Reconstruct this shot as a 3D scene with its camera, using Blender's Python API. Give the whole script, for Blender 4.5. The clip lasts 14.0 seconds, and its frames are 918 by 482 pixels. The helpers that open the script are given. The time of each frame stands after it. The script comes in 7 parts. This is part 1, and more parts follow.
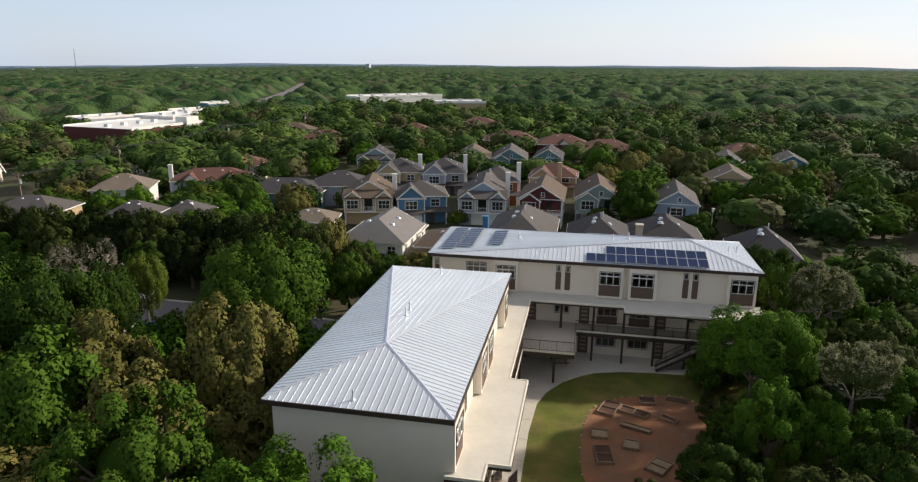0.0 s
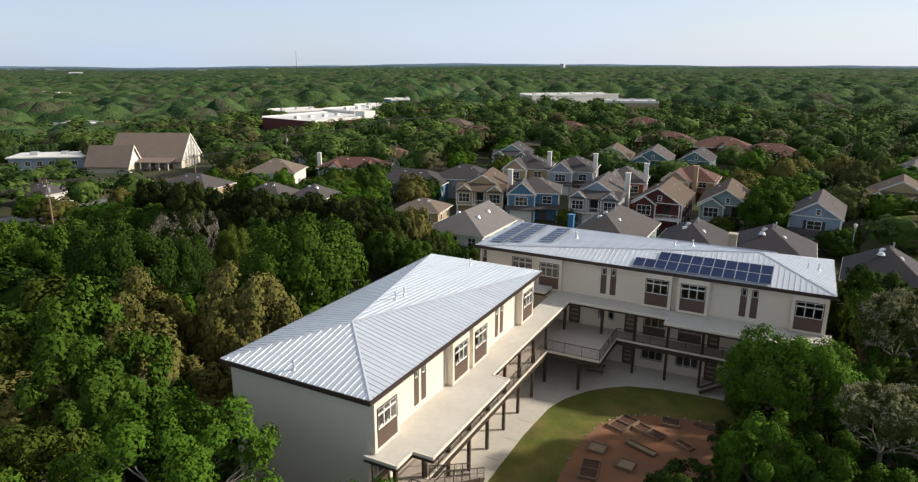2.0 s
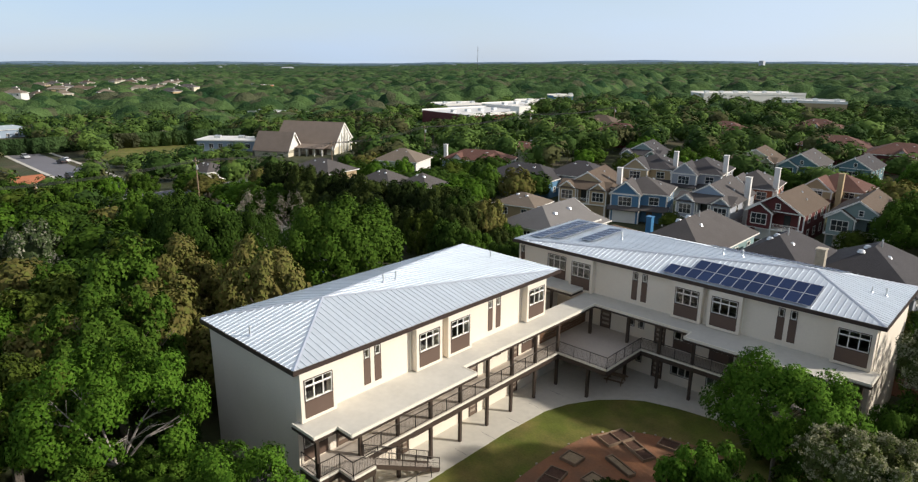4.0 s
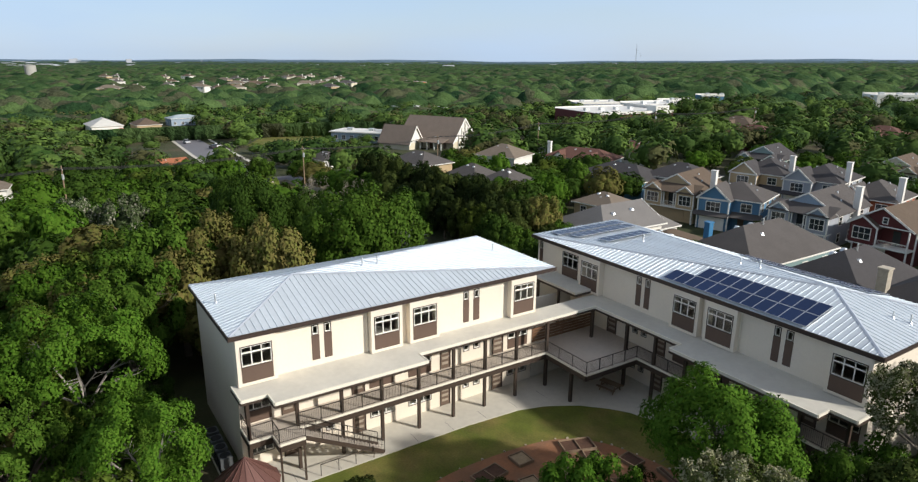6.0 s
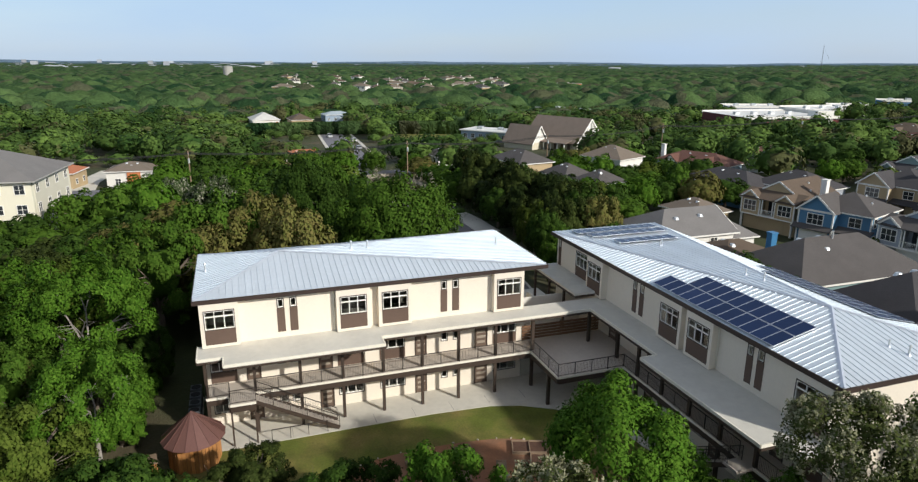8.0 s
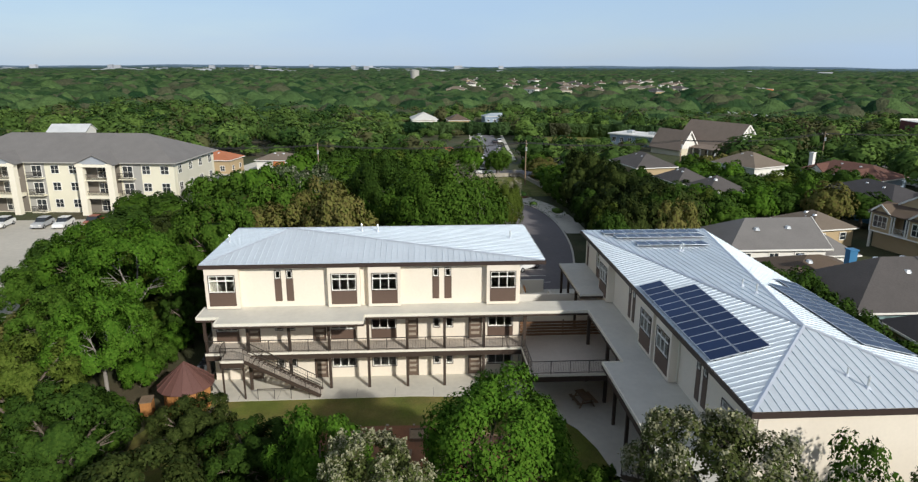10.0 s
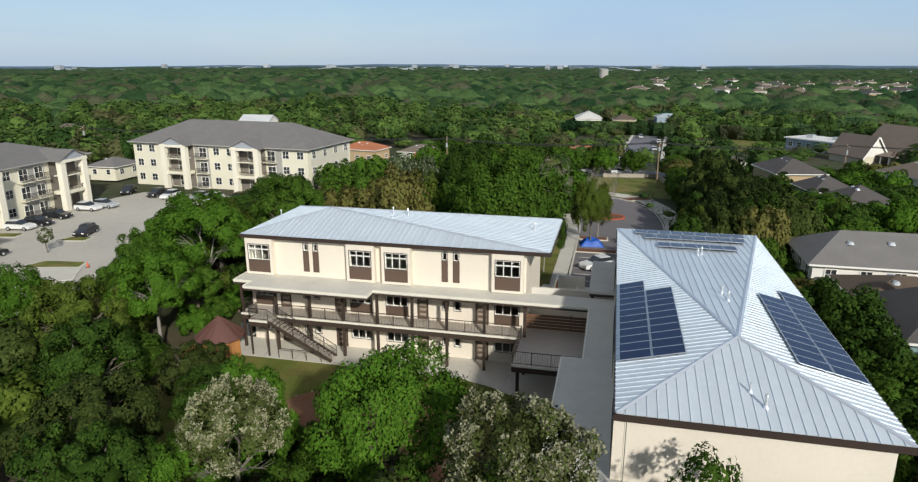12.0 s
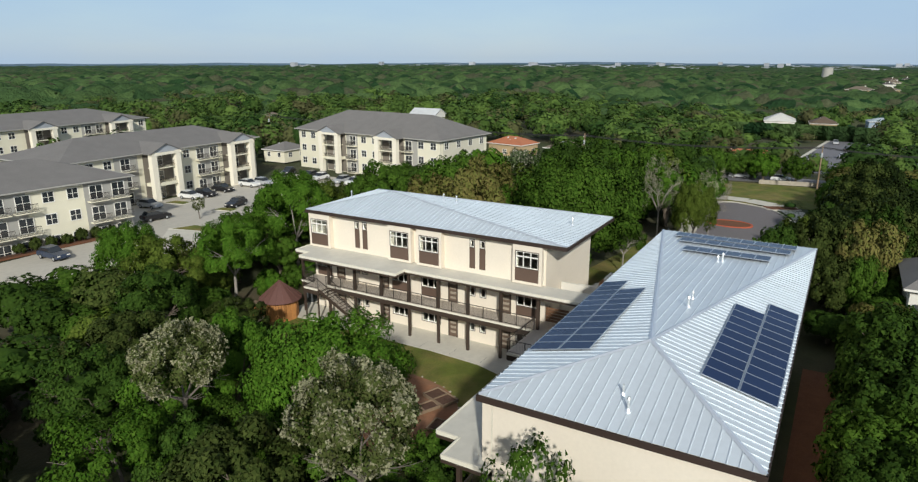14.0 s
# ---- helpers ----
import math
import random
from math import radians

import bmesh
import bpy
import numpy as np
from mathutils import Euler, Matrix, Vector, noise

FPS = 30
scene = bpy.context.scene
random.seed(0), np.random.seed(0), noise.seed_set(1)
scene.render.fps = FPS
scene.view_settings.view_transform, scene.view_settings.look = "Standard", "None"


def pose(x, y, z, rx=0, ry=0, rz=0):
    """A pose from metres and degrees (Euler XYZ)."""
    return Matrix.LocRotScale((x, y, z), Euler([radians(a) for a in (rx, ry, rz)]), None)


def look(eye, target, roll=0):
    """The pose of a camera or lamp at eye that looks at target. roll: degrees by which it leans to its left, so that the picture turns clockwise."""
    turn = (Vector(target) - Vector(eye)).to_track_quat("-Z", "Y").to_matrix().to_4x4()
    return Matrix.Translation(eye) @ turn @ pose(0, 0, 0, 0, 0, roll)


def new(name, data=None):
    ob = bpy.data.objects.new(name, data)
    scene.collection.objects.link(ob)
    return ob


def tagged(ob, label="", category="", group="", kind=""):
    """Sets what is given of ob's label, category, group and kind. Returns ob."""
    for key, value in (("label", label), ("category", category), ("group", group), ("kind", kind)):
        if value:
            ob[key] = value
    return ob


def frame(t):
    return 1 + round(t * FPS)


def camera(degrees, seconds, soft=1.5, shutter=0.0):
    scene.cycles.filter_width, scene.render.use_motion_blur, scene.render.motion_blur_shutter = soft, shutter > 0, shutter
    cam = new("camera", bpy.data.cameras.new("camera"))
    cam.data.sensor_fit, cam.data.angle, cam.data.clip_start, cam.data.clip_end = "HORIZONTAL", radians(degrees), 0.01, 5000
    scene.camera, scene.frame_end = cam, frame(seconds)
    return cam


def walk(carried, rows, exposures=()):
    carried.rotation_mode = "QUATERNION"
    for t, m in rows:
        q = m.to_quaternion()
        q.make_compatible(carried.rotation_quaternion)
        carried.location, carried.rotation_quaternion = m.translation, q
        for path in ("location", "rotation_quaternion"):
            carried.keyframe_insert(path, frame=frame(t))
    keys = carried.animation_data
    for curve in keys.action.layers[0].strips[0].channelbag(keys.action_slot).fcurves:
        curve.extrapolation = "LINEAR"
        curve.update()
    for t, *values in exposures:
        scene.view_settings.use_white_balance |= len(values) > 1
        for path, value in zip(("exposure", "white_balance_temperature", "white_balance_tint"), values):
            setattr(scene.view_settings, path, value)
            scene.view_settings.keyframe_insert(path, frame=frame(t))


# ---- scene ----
cam = camera(69.8, 14.0, soft=1.25)
PATH = [
    (0, (6.692, -32.965, 30.07), (6.322, -31.071, 29.546), 0.4),
    (0.5, (10.253, -32.211, 29.858), (9.757, -30.346, 29.334), 0.4),
    (1, (13.727, -31.043, 29.633), (13.097, -29.219, 29.108), 0.3),
    (1.5, (17.092, -29.565, 29.415), (16.327, -27.793, 28.889), 0.3),
    (2, (20.333, -27.85, 29.215), (19.438, -26.141, 28.688), 0.3),
    (2.5, (23.436, -25.951, 29.038), (22.42, -24.312, 28.508), 0.4),
    (3, (26.393, -23.902, 28.881), (25.266, -22.338, 28.349), 0.4),
    (3.5, (29.198, -21.722, 28.741), (27.97, -20.237, 28.205), 0.4),
    (4, (31.846, -19.421, 28.609), (30.527, -18.018, 28.07), 0.4),
    (4.5, (34.336, -17.0, 28.477), (32.934, -15.68, 27.936), 0.4),
    (5, (36.665, -14.457, 28.338), (35.188, -13.222, 27.795), 0.4),
    (5.5, (38.834, -11.785, 28.185), (37.288, -10.64, 27.64), 0.4),
    (6, (40.84, -8.981, 28.012), (39.23, -7.928, 27.466), 0.4),
    (6.5, (42.684, -6.04, 27.816), (41.014, -5.084, 27.27), 0.4),
    (7, (44.364, -2.964, 27.597), (42.639, -2.111, 27.053), 0.4),
    (7.5, (45.877, 0.244, 27.357), (44.102, 0.989, 26.814), 0.3),
    (8, (47.221, 3.575, 27.101), (45.402, 4.204, 26.559), 0.3),
    (8.5, (48.392, 7.016, 26.834), (46.534, 7.523, 26.295), 0.2),
    (9, (49.384, 10.548, 26.565), (47.495, 10.927, 26.029), 0.2),
    (9.5, (50.192, 14.149, 26.304), (48.28, 14.395, 25.77), 0.1),
    (10, (50.808, 17.792, 26.06), (48.883, 17.902, 25.529), 0.1),
    (10.5, (51.223, 21.451, 25.842), (49.295, 21.422, 25.312), 0.0),
    (11, (51.429, 25.098, 25.656), (49.508, 24.93, 25.126), -0.0),
    (11.5, (51.416, 28.707, 25.505), (49.512, 28.401, 24.975), -0.1),
    (12, (51.174, 32.256, 25.387), (49.298, 31.814, 24.855), -0.1),
    (12.5, (50.694, 35.731, 25.292), (48.854, 35.156, 24.758), -0.1),
    (13, (49.965, 39.13, 25.201), (48.173, 38.422, 24.664), -0.1),
    (13.5, (48.979, 42.461, 25.083), (47.245, 41.621, 24.546), -0.1),
    (14, (47.728, 45.753, 24.896), (46.066, 44.779, 24.359), -0.1),
]
LIGHT = [(0, 0.29, 7050, 15), (3, 0.28, 6800, 13), (5.5, 0.25, 6550, 11), (8, 0.16, 6400, 10), (10.5, 0.03, 6350, 9), (12.5, -0.03, 6350, 8), (14, -0.07, 6350, 7)]
walk(cam, [(t, look(eye, target, roll)) for t, eye, target, roll in PATH], LIGHT)

# ---- light ----
SUN_AZ, SUN_EL = 33.0, 27.0          # degrees from +x towards +y, and above the horizon
world = bpy.data.worlds.new("sky")
scene.world = world
world.use_nodes = True
wn = world.node_tree
sky = wn.nodes.new("ShaderNodeTexSky")
sky.sky_type, sky.sun_disc = "NISHITA", False
sky.sun_elevation, sky.sun_rotation = radians(SUN_EL), radians(90 - SUN_AZ)
sky.air_density, sky.dust_density, sky.ozone_density = 1.0, 0.5, 1.6
haze = wn.nodes.new("ShaderNodeMix")
haze.data_type = "RGBA"
way = wn.nodes.new("ShaderNodeTexCoord")                # thin uneven high cloud over the whole sky
flat_way = wn.nodes.new("ShaderNodeMapping")
flat_way.inputs["Scale"].default_value = (1.6, 1.6, 7.0)
cloud = wn.nodes.new("ShaderNodeTexNoise")
cloud.inputs["Scale"].default_value, cloud.inputs["Detail"].default_value = 1.7, 5.0
cover = wn.nodes.new("ShaderNodeMapRange")
cover.inputs["From Min"].default_value, cover.inputs["From Max"].default_value = 0.3, 0.7
cover.inputs["To Min"].default_value, cover.inputs["To Max"].default_value = 0.75, 1.0
wn.links.new(way.outputs["Generated"], flat_way.inputs["Vector"])
wn.links.new(flat_way.outputs[0], cloud.inputs["Vector"])
wn.links.new(cloud.outputs["Fac"], cover.inputs["Value"])
height = wn.nodes.new("ShaderNodeSeparateXYZ")          # the haze thins towards the zenith
thin = wn.nodes.new("ShaderNodeMapRange")
thin.inputs["From Min"].default_value, thin.inputs["From Max"].default_value = 0.05, 0.55
thin.inputs["To Min"].default_value, thin.inputs["To Max"].default_value = 0.85, 0.80
wn.links.new(way.outputs["Generated"], height.inputs[0])
wn.links.new(height.outputs["Z"], thin.inputs["Value"])
both = wn.nodes.new("ShaderNodeMath")
both.operation = "MULTIPLY"
wn.links.new(cover.outputs[0], both.inputs[0])
wn.links.new(thin.outputs[0], both.inputs[1])
wn.links.new(both.outputs[0], haze.inputs["Factor"])
veil = wn.nodes.new("ShaderNodeMix")                    # pale blue haze low down, grey-white veil overhead
veil.data_type = "RGBA"
veil.inputs["A"].default_value, veil.inputs["B"].default_value = (4.3, 5.65, 7.5, 1), (3.0, 3.2, 3.6, 1)
up = wn.nodes.new("ShaderNodeMapRange")
up.inputs["From Min"].default_value, up.inputs["From Max"].default_value = 0.10, 0.60
wn.links.new(height.outputs["Z"], up.inputs["Value"])
wn.links.new(up.outputs[0], veil.inputs["Factor"])
sunward = wn.nodes.new("ShaderNodeVectorMath")           # the haze is whiter and brighter on the sun's side
sunward.operation = "DOT_PRODUCT"
sunward.inputs[1].default_value = (math.cos(radians(SUN_AZ)), math.sin(radians(SUN_AZ)), 0)
wn.links.new(way.outputs["Generated"], sunward.inputs[0])
side_of = wn.nodes.new("ShaderNodeMapRange")
side_of.inputs["From Min"].default_value, side_of.inputs["From Max"].default_value = -0.5, 0.9
wn.links.new(sunward.outputs["Value"], side_of.inputs["Value"])
bright = wn.nodes.new("ShaderNodeMix")
bright.data_type = "RGBA"
bright.inputs["A"].default_value, bright.inputs["B"].default_value = (0.90, 0.95, 1.0, 1), (1.38, 1.24, 1.12, 1)
wn.links.new(side_of.outputs[0], bright.inputs["Factor"])
graded = wn.nodes.new("ShaderNodeVectorMath")
graded.operation = "MULTIPLY"
wn.links.new(veil.outputs["Result"], graded.inputs[0])
wn.links.new(bright.outputs["Result"], graded.inputs[1])
wn.links.new(graded.outputs[0], haze.inputs["B"])
wn.links.new(sky.outputs[0], haze.inputs["A"])
wn.links.new(haze.outputs["Result"], wn.nodes["Background"].inputs[0])
wn.nodes["Background"].inputs[1].default_value = 0.105
sun_data = bpy.data.lights.new("sun", "SUN")
sun_data.energy, sun_data.angle, sun_data.color = 4.1, radians(2.0), (1.0, 0.95, 0.87)
sun = new("sun", sun_data)
sun_way = Vector((math.cos(radians(SUN_AZ)) * math.cos(radians(SUN_EL)), math.sin(radians(SUN_AZ)) * math.cos(radians(SUN_EL)), math.sin(radians(SUN_EL))))
sun.matrix_world = look(sun_way * 200, (0, 0, 0))


# ---- materials ----
def mat(name, col, rough=0.6, metal=0.0, s1=0.35, s2=6.0, v1=0.14, v2=0.10, bump=0.0, bscale=25.0, island=0.0, each=0.0,
        spec=0.4, col2=None, mix_scale=0.2, mix_at=0.5, mix_soft=0.12, through_light=0.0, by="noise", emit=0.0, col3=None):
    """A surface: base colour, two scales of variation, optional second colour in patches, relief and per-piece variation."""
    m = bpy.data.materials.new(name)
    m.use_nodes = True
    nt = m.node_tree
    N, L = nt.nodes, nt.links
    bsdf = N["Principled BSDF"]
    bsdf.inputs["Roughness"].default_value = rough
    bsdf.inputs["Metallic"].default_value = metal
    bsdf.inputs["Specular IOR Level"].default_value = spec
    pos = N.new("ShaderNodeNewGeometry")

    def noise_at(scale, detail=3.0):
        n = N.new("ShaderNodeTexNoise")
        n.inputs["Scale"].default_value, n.inputs["Detail"].default_value = scale, detail
        L.new(pos.outputs["Position"], n.inputs["Vector"])
        return n.outputs["Fac"]

    def calc(op, a, b=None, c=None):
        n = N.new("ShaderNodeMath")
        n.operation = op
        for k, v in enumerate((a, b, c)):
            if v is None:
                continue
            if isinstance(v, (int, float)):
                n.inputs[k].default_value = v
            else:
                L.new(v, n.inputs[k])
        return n.outputs[0]

    f = calc("MULTIPLY_ADD", noise_at(s1), 2.6 * v1, 1.0 - 1.3 * v1)
    f = calc("MULTIPLY_ADD", noise_at(s2, 4.0), 2.6 * v2, calc("SUBTRACT", f, 1.3 * v2))
    if island:
        f = calc("MULTIPLY_ADD", pos.outputs["Random Per Island"], 2 * island, calc("SUBTRACT", f, island))
    if each:
        info = N.new("ShaderNodeObjectInfo")
        f = calc("MULTIPLY_ADD", info.outputs["Random"], 2 * each, calc("SUBTRACT", f, each))
    rgb = N.new("ShaderNodeRGB")
    rgb.outputs[0].default_value = (*col, 1)
    base = rgb.outputs[0]
    if col2:
        other = N.new("ShaderNodeRGB")
        other.outputs[0].default_value = (*col2, 1)
        blend = N.new("ShaderNodeMix")
        blend.data_type = "RGBA"
        if by == "cells":
            v = N.new("ShaderNodeTexVoronoi")
            v.inputs["Scale"].default_value = mix_scale
            L.new(pos.outputs["Position"], v.inputs["Vector"])
            sep = N.new("ShaderNodeSeparateColor")
            L.new(v.outputs["Color"], sep.inputs[0])
            amount = sep.outputs[0]
        elif by == "island":
            amount = pos.outputs["Random Per Island"]
        elif by == "each":
            amount = N.new("ShaderNodeObjectInfo").outputs["Random"]
        else:
            amount = noise_at(mix_scale, 4.0)
        span = N.new("ShaderNodeMapRange")
        span.inputs["From Min"].default_value, span.inputs["From Max"].default_value = mix_at - mix_soft, mix_at + mix_soft
        L.new(amount, span.inputs["Value"])
        L.new(span.outputs[0], blend.inputs["Factor"])
        L.new(base, blend.inputs["A"])
        L.new(other.outputs[0], blend.inputs["B"])
        base = blend.outputs["Result"]
        if col3 and by == "cells":
            rare = N.new("ShaderNodeMix")
            rare.data_type = "RGBA"
            L.new(calc("MULTIPLY", calc("GREATER_THAN", sep.outputs[1], 0.84), 0.8), rare.inputs["Factor"])
            L.new(base, rare.inputs["A"])
            rare.inputs["B"].default_value = (*col3, 1)
            base = rare.outputs["Result"]
    scaled = N.new("ShaderNodeVectorMath")
    scaled.operation = "SCALE"
    L.new(base, scaled.inputs[0])
    L.new(f, scaled.inputs["Scale"])
    L.new(scaled.outputs[0], bsdf.inputs["Base Color"])
    rvar = calc("MULTIPLY_ADD", noise_at(s1 * 2.3), 0.2, rough - 0.1)
    L.new(rvar, bsdf.inputs["Roughness"])
    if bump:
        b = N.new("ShaderNodeBump")
        b.inputs["Strength"].default_value, b.inputs["Distance"].default_value = bump, 1.0 / bscale
        L.new(noise_at(bscale, 4.0), b.inputs["Height"])
        L.new(b.outputs[0], bsdf.inputs["Normal"])
    if through_light:
        tr = N.new("ShaderNodeBsdfTranslucent")
        L.new(scaled.outputs[0], tr.inputs[0])
        ms = N.new("ShaderNodeMixShader")
        ms.inputs[0].default_value = through_light
        L.new(bsdf.outputs[0], ms.inputs[1])
        L.new(tr.outputs[0], ms.inputs[2])
        L.new(ms.outputs[0], N["Material Output"].inputs[0])
    if emit:
        bsdf.inputs["Emission Color"].default_value = (*col, 1)
        bsdf.inputs["Emission Strength"].default_value = emit
    return m


def glass(name, tint):
    m = bpy.data.materials.new(name)
    m.use_nodes = True
    b = m.node_tree.nodes["Principled BSDF"]
    b.inputs["Base Color"].default_value = (*tint, 1)
    b.inputs["Roughness"].default_value = 0.04
    b.inputs["IOR"].default_value = 1.45
    b.inputs["Transmission Weight"].default_value = 1.0
    return m


M_STUCCO = mat("cream_stucco", (0.75, 0.675, 0.56), 0.85, v1=0.05, v2=0.04, bump=0.15, bscale=40)
M_STUCCO_GREY = mat("pale_stucco", (0.70, 0.67, 0.60), 0.85, v1=0.05, v2=0.04, bump=0.15, bscale=40)
M_CREAM_TRIM = mat("cream_trim", (0.78, 0.74, 0.62), 0.6, v1=0.04, v2=0.03)
M_BROWN_PANEL = mat("brown_panel", (0.115, 0.075, 0.055), 0.6, v1=0.10, v2=0.06)
M_BROWN_STEEL = mat("brown_steel", (0.055, 0.038, 0.028), 0.55, v1=0.15, v2=0.1)
M_FASCIA = mat("dark_fascia", (0.045, 0.030, 0.024), 0.5, v1=0.15, v2=0.1)
M_RAIL = mat("rail_paint", (0.05, 0.042, 0.035), 0.5, v1=0.1, v2=0.1)
M_WHITE = mat("white_frame", (0.78, 0.76, 0.70), 0.5, v1=0.04, v2=0.03)
M_GLASS = glass("window_glass", (0.75, 0.8, 0.8))
M_DARKGLASS = mat("dark_window", (0.03, 0.035, 0.04), 0.08, v1=0.2, v2=0.1, spec=0.8)
M_ROOM = mat("room_plaster", (0.30, 0.28, 0.25), 0.9, v1=0.1, v2=0.05)
M_METAL_ROOF = mat("zinc_roof", (0.69, 0.75, 0.79), 0.40, metal=0.35, s1=0.25, s2=3.0, v1=0.06, v2=0.05, each=0.035, bump=0.05, bscale=6)
M_SEAM = mat("zinc_cap", (0.66, 0.70, 0.76), 0.4, metal=0.5, v1=0.06, v2=0.05)
M_VENT = mat("galvanised_vent", (0.60, 0.62, 0.62), 0.4, metal=0.6, v1=0.15, v2=0.1)
M_MEMBRANE = mat("canopy_membrane", (0.60, 0.575, 0.50), 0.75, s1=0.5, s2=2.5, v1=0.09, v2=0.07)
M_CONCRETE = mat("concrete_paving", (0.58, 0.55, 0.47), 0.85, s1=0.25, s2=2.0, v1=0.12, v2=0.08, bump=0.1, bscale=20)
M_DECK = mat("deck_concrete", (0.52, 0.46, 0.39), 0.85, s1=0.3, s2=3.0, v1=0.10, v2=0.08)
M_SOLAR = mat("solar_cells", (0.016, 0.032, 0.085), 0.22, v1=0.1, v2=0.05, each=0.10, spec=0.12)
M_SOLAR_FRAME = mat("solar_frame", (0.55, 0.57, 0.60), 0.35, metal=0.8, v1=0.05, v2=0.05)
M_DOOR = mat("brown_door", (0.13, 0.09, 0.065), 0.55, v1=0.12, v2=0.1)
M_DOOR_SLAT = mat("door_louver", (0.33, 0.28, 0.22), 0.5, v1=0.1, v2=0.1)
M_WOOD = mat("cedar_boards", (0.42, 0.19, 0.06), 0.7, s1=1.2, s2=9.0, v1=0.25, v2=0.18, each=0.2)
M_WOOD_DARK = mat("stained_timber", (0.16, 0.085, 0.045), 0.65, v1=0.2, v2=0.15, each=0.15)
M_WOOD_GREY = mat("weathered_timber", (0.24, 0.17, 0.11), 0.85, v1=0.25, v2=0.2, each=0.2)
M_COPPER = mat("copper_roof", (0.17, 0.085, 0.07), 0.45, metal=0.3, v1=0.15, v2=0.12, each=0.12)
M_SOIL = mat("bed_soil", (0.095, 0.050, 0.032), 0.95, s1=3, s2=14, v1=0.3, v2=0.25, bump=0.6, bscale=12)
M_BED_STRAW = mat("bed_straw", (0.34, 0.25, 0.15), 0.95, s1=3, s2=14, v1=0.3, v2=0.25, bump=0.6, bscale=12)
M_DIRT = mat("bare_earth", (0.30, 0.135, 0.066), 0.95, s1=0.5, s2=5, v1=0.16, v2=0.14, bump=0.4, bscale=10, col2=(0.235, 0.125, 0.070), mix_scale=0.35)
M_LAWN = mat("lawn_grass", (0.112, 0.134, 0.018), 0.95, s1=0.45, s2=7, v1=0.42, v2=0.30, bump=0.8, bscale=30, col2=(0.215, 0.170, 0.052), mix_scale=0.30, mix_at=0.57, mix_soft=0.15)
M_GROUND = mat("leaf_litter_ground", (0.045, 0.055, 0.018), 0.95, s1=0.02, s2=0.6, v1=0.25, v2=0.3, bump=0.4, bscale=4, col2=(0.09, 0.07, 0.04), mix_scale=0.06, mix_at=0.58)
M_ASPHALT = mat("asphalt", (0.17, 0.155, 0.155), 0.9, s1=0.08, s2=2.0, v1=0.14, v2=0.12, bump=0.2, bscale=20)
M_STREET = mat("street_asphalt", (0.175, 0.172, 0.185), 0.9, s1=0.08, s2=2.0, v1=0.14, v2=0.12)
M_LOT = mat("pale_parking", (0.49, 0.458, 0.39), 0.9, s1=0.06, s2=1.5, v1=0.14, v2=0.10)
M_KERB_RED = mat("red_kerb", (0.42, 0.10, 0.05), 0.8, v1=0.2, v2=0.1)
M_MULCH = mat("mulch", (0.16, 0.07, 0.035), 0.95, s1=1, s2=8, v1=0.2, v2=0.2)
M_LINE = mat("parking_line", (0.62, 0.60, 0.54), 0.8, v1=0.2, v2=0.2)
M_BARK = mat("bark", (0.16, 0.13, 0.10), 0.95, s1=1.5, s2=10, v1=0.25, v2=0.2, bump=0.6, bscale=12)
M_BARK_PALE = mat("pale_bark", (0.155, 0.135, 0.11), 0.95, s1=1.5, s2=10, v1=0.25, v2=0.2, bump=0.6, bscale=12)
M_TWIG = mat("grey_twigs", (0.27, 0.245, 0.215), 0.95, s1=1.5, s2=10, v1=0.2, v2=0.2)
M_BLACK = mat("black_rubber", (0.02, 0.02, 0.02), 0.8, v1=0.1, v2=0.1)
M_AC = mat("condenser_metal", (0.10, 0.11, 0.115), 0.5, metal=0.3, v1=0.15, v2=0.1)
M_ROCK = mat("limestone_edging", (0.45, 0.40, 0.32), 0.9, s1=2, s2=9, v1=0.2, v2=0.15, each=0.2)


def leaf(name, a, b, each=0.20, light=0.08, at=0.5, soft=0.45):
    return mat(name, a, 0.8, s1=0.35, s2=3.2, v1=0.18, v2=0.34, island=0.14, each=each, spec=0.04, col2=b, by="island", mix_at=at, mix_soft=soft, through_light=light)


L_DARK = leaf("leaf_dark", (0.026, 0.057, 0.009), (0.042, 0.078, 0.012))
L_MID = leaf("leaf_mid", (0.037, 0.083, 0.009), (0.062, 0.112, 0.015))
L_BRIGHT = leaf("leaf_bright", (0.042, 0.104, 0.009), (0.070, 0.136, 0.015))
L_YELLOW = leaf("leaf_yellow_green", (0.056, 0.088, 0.012), (0.088, 0.118, 0.020))
L_OLIVE = leaf("leaf_olive", (0.150, 0.128, 0.042), (0.098, 0.110, 0.026))
L_GREY = leaf("leaf_grey", (0.096, 0.108, 0.038), (0.060, 0.084, 0.020))
L_BLOSSOM = leaf("leaf_blossom", (0.060, 0.088, 0.034), (0.24, 0.235, 0.18), at=0.78, soft=0.16)
L_FLOWER = leaf("white_blossom", (0.36, 0.345, 0.225), (0.23, 0.235, 0.13), light=0.25)
L_DEEP = leaf("leaf_deep_olive", (0.031, 0.049, 0.011), (0.056, 0.073, 0.018))
# Near-black green: the unlit side of the tree rows put into leaf colour.
L_SHADE = leaf("leaf_shade_dark", (0.013, 0.024, 0.006), (0.024, 0.036, 0.009))
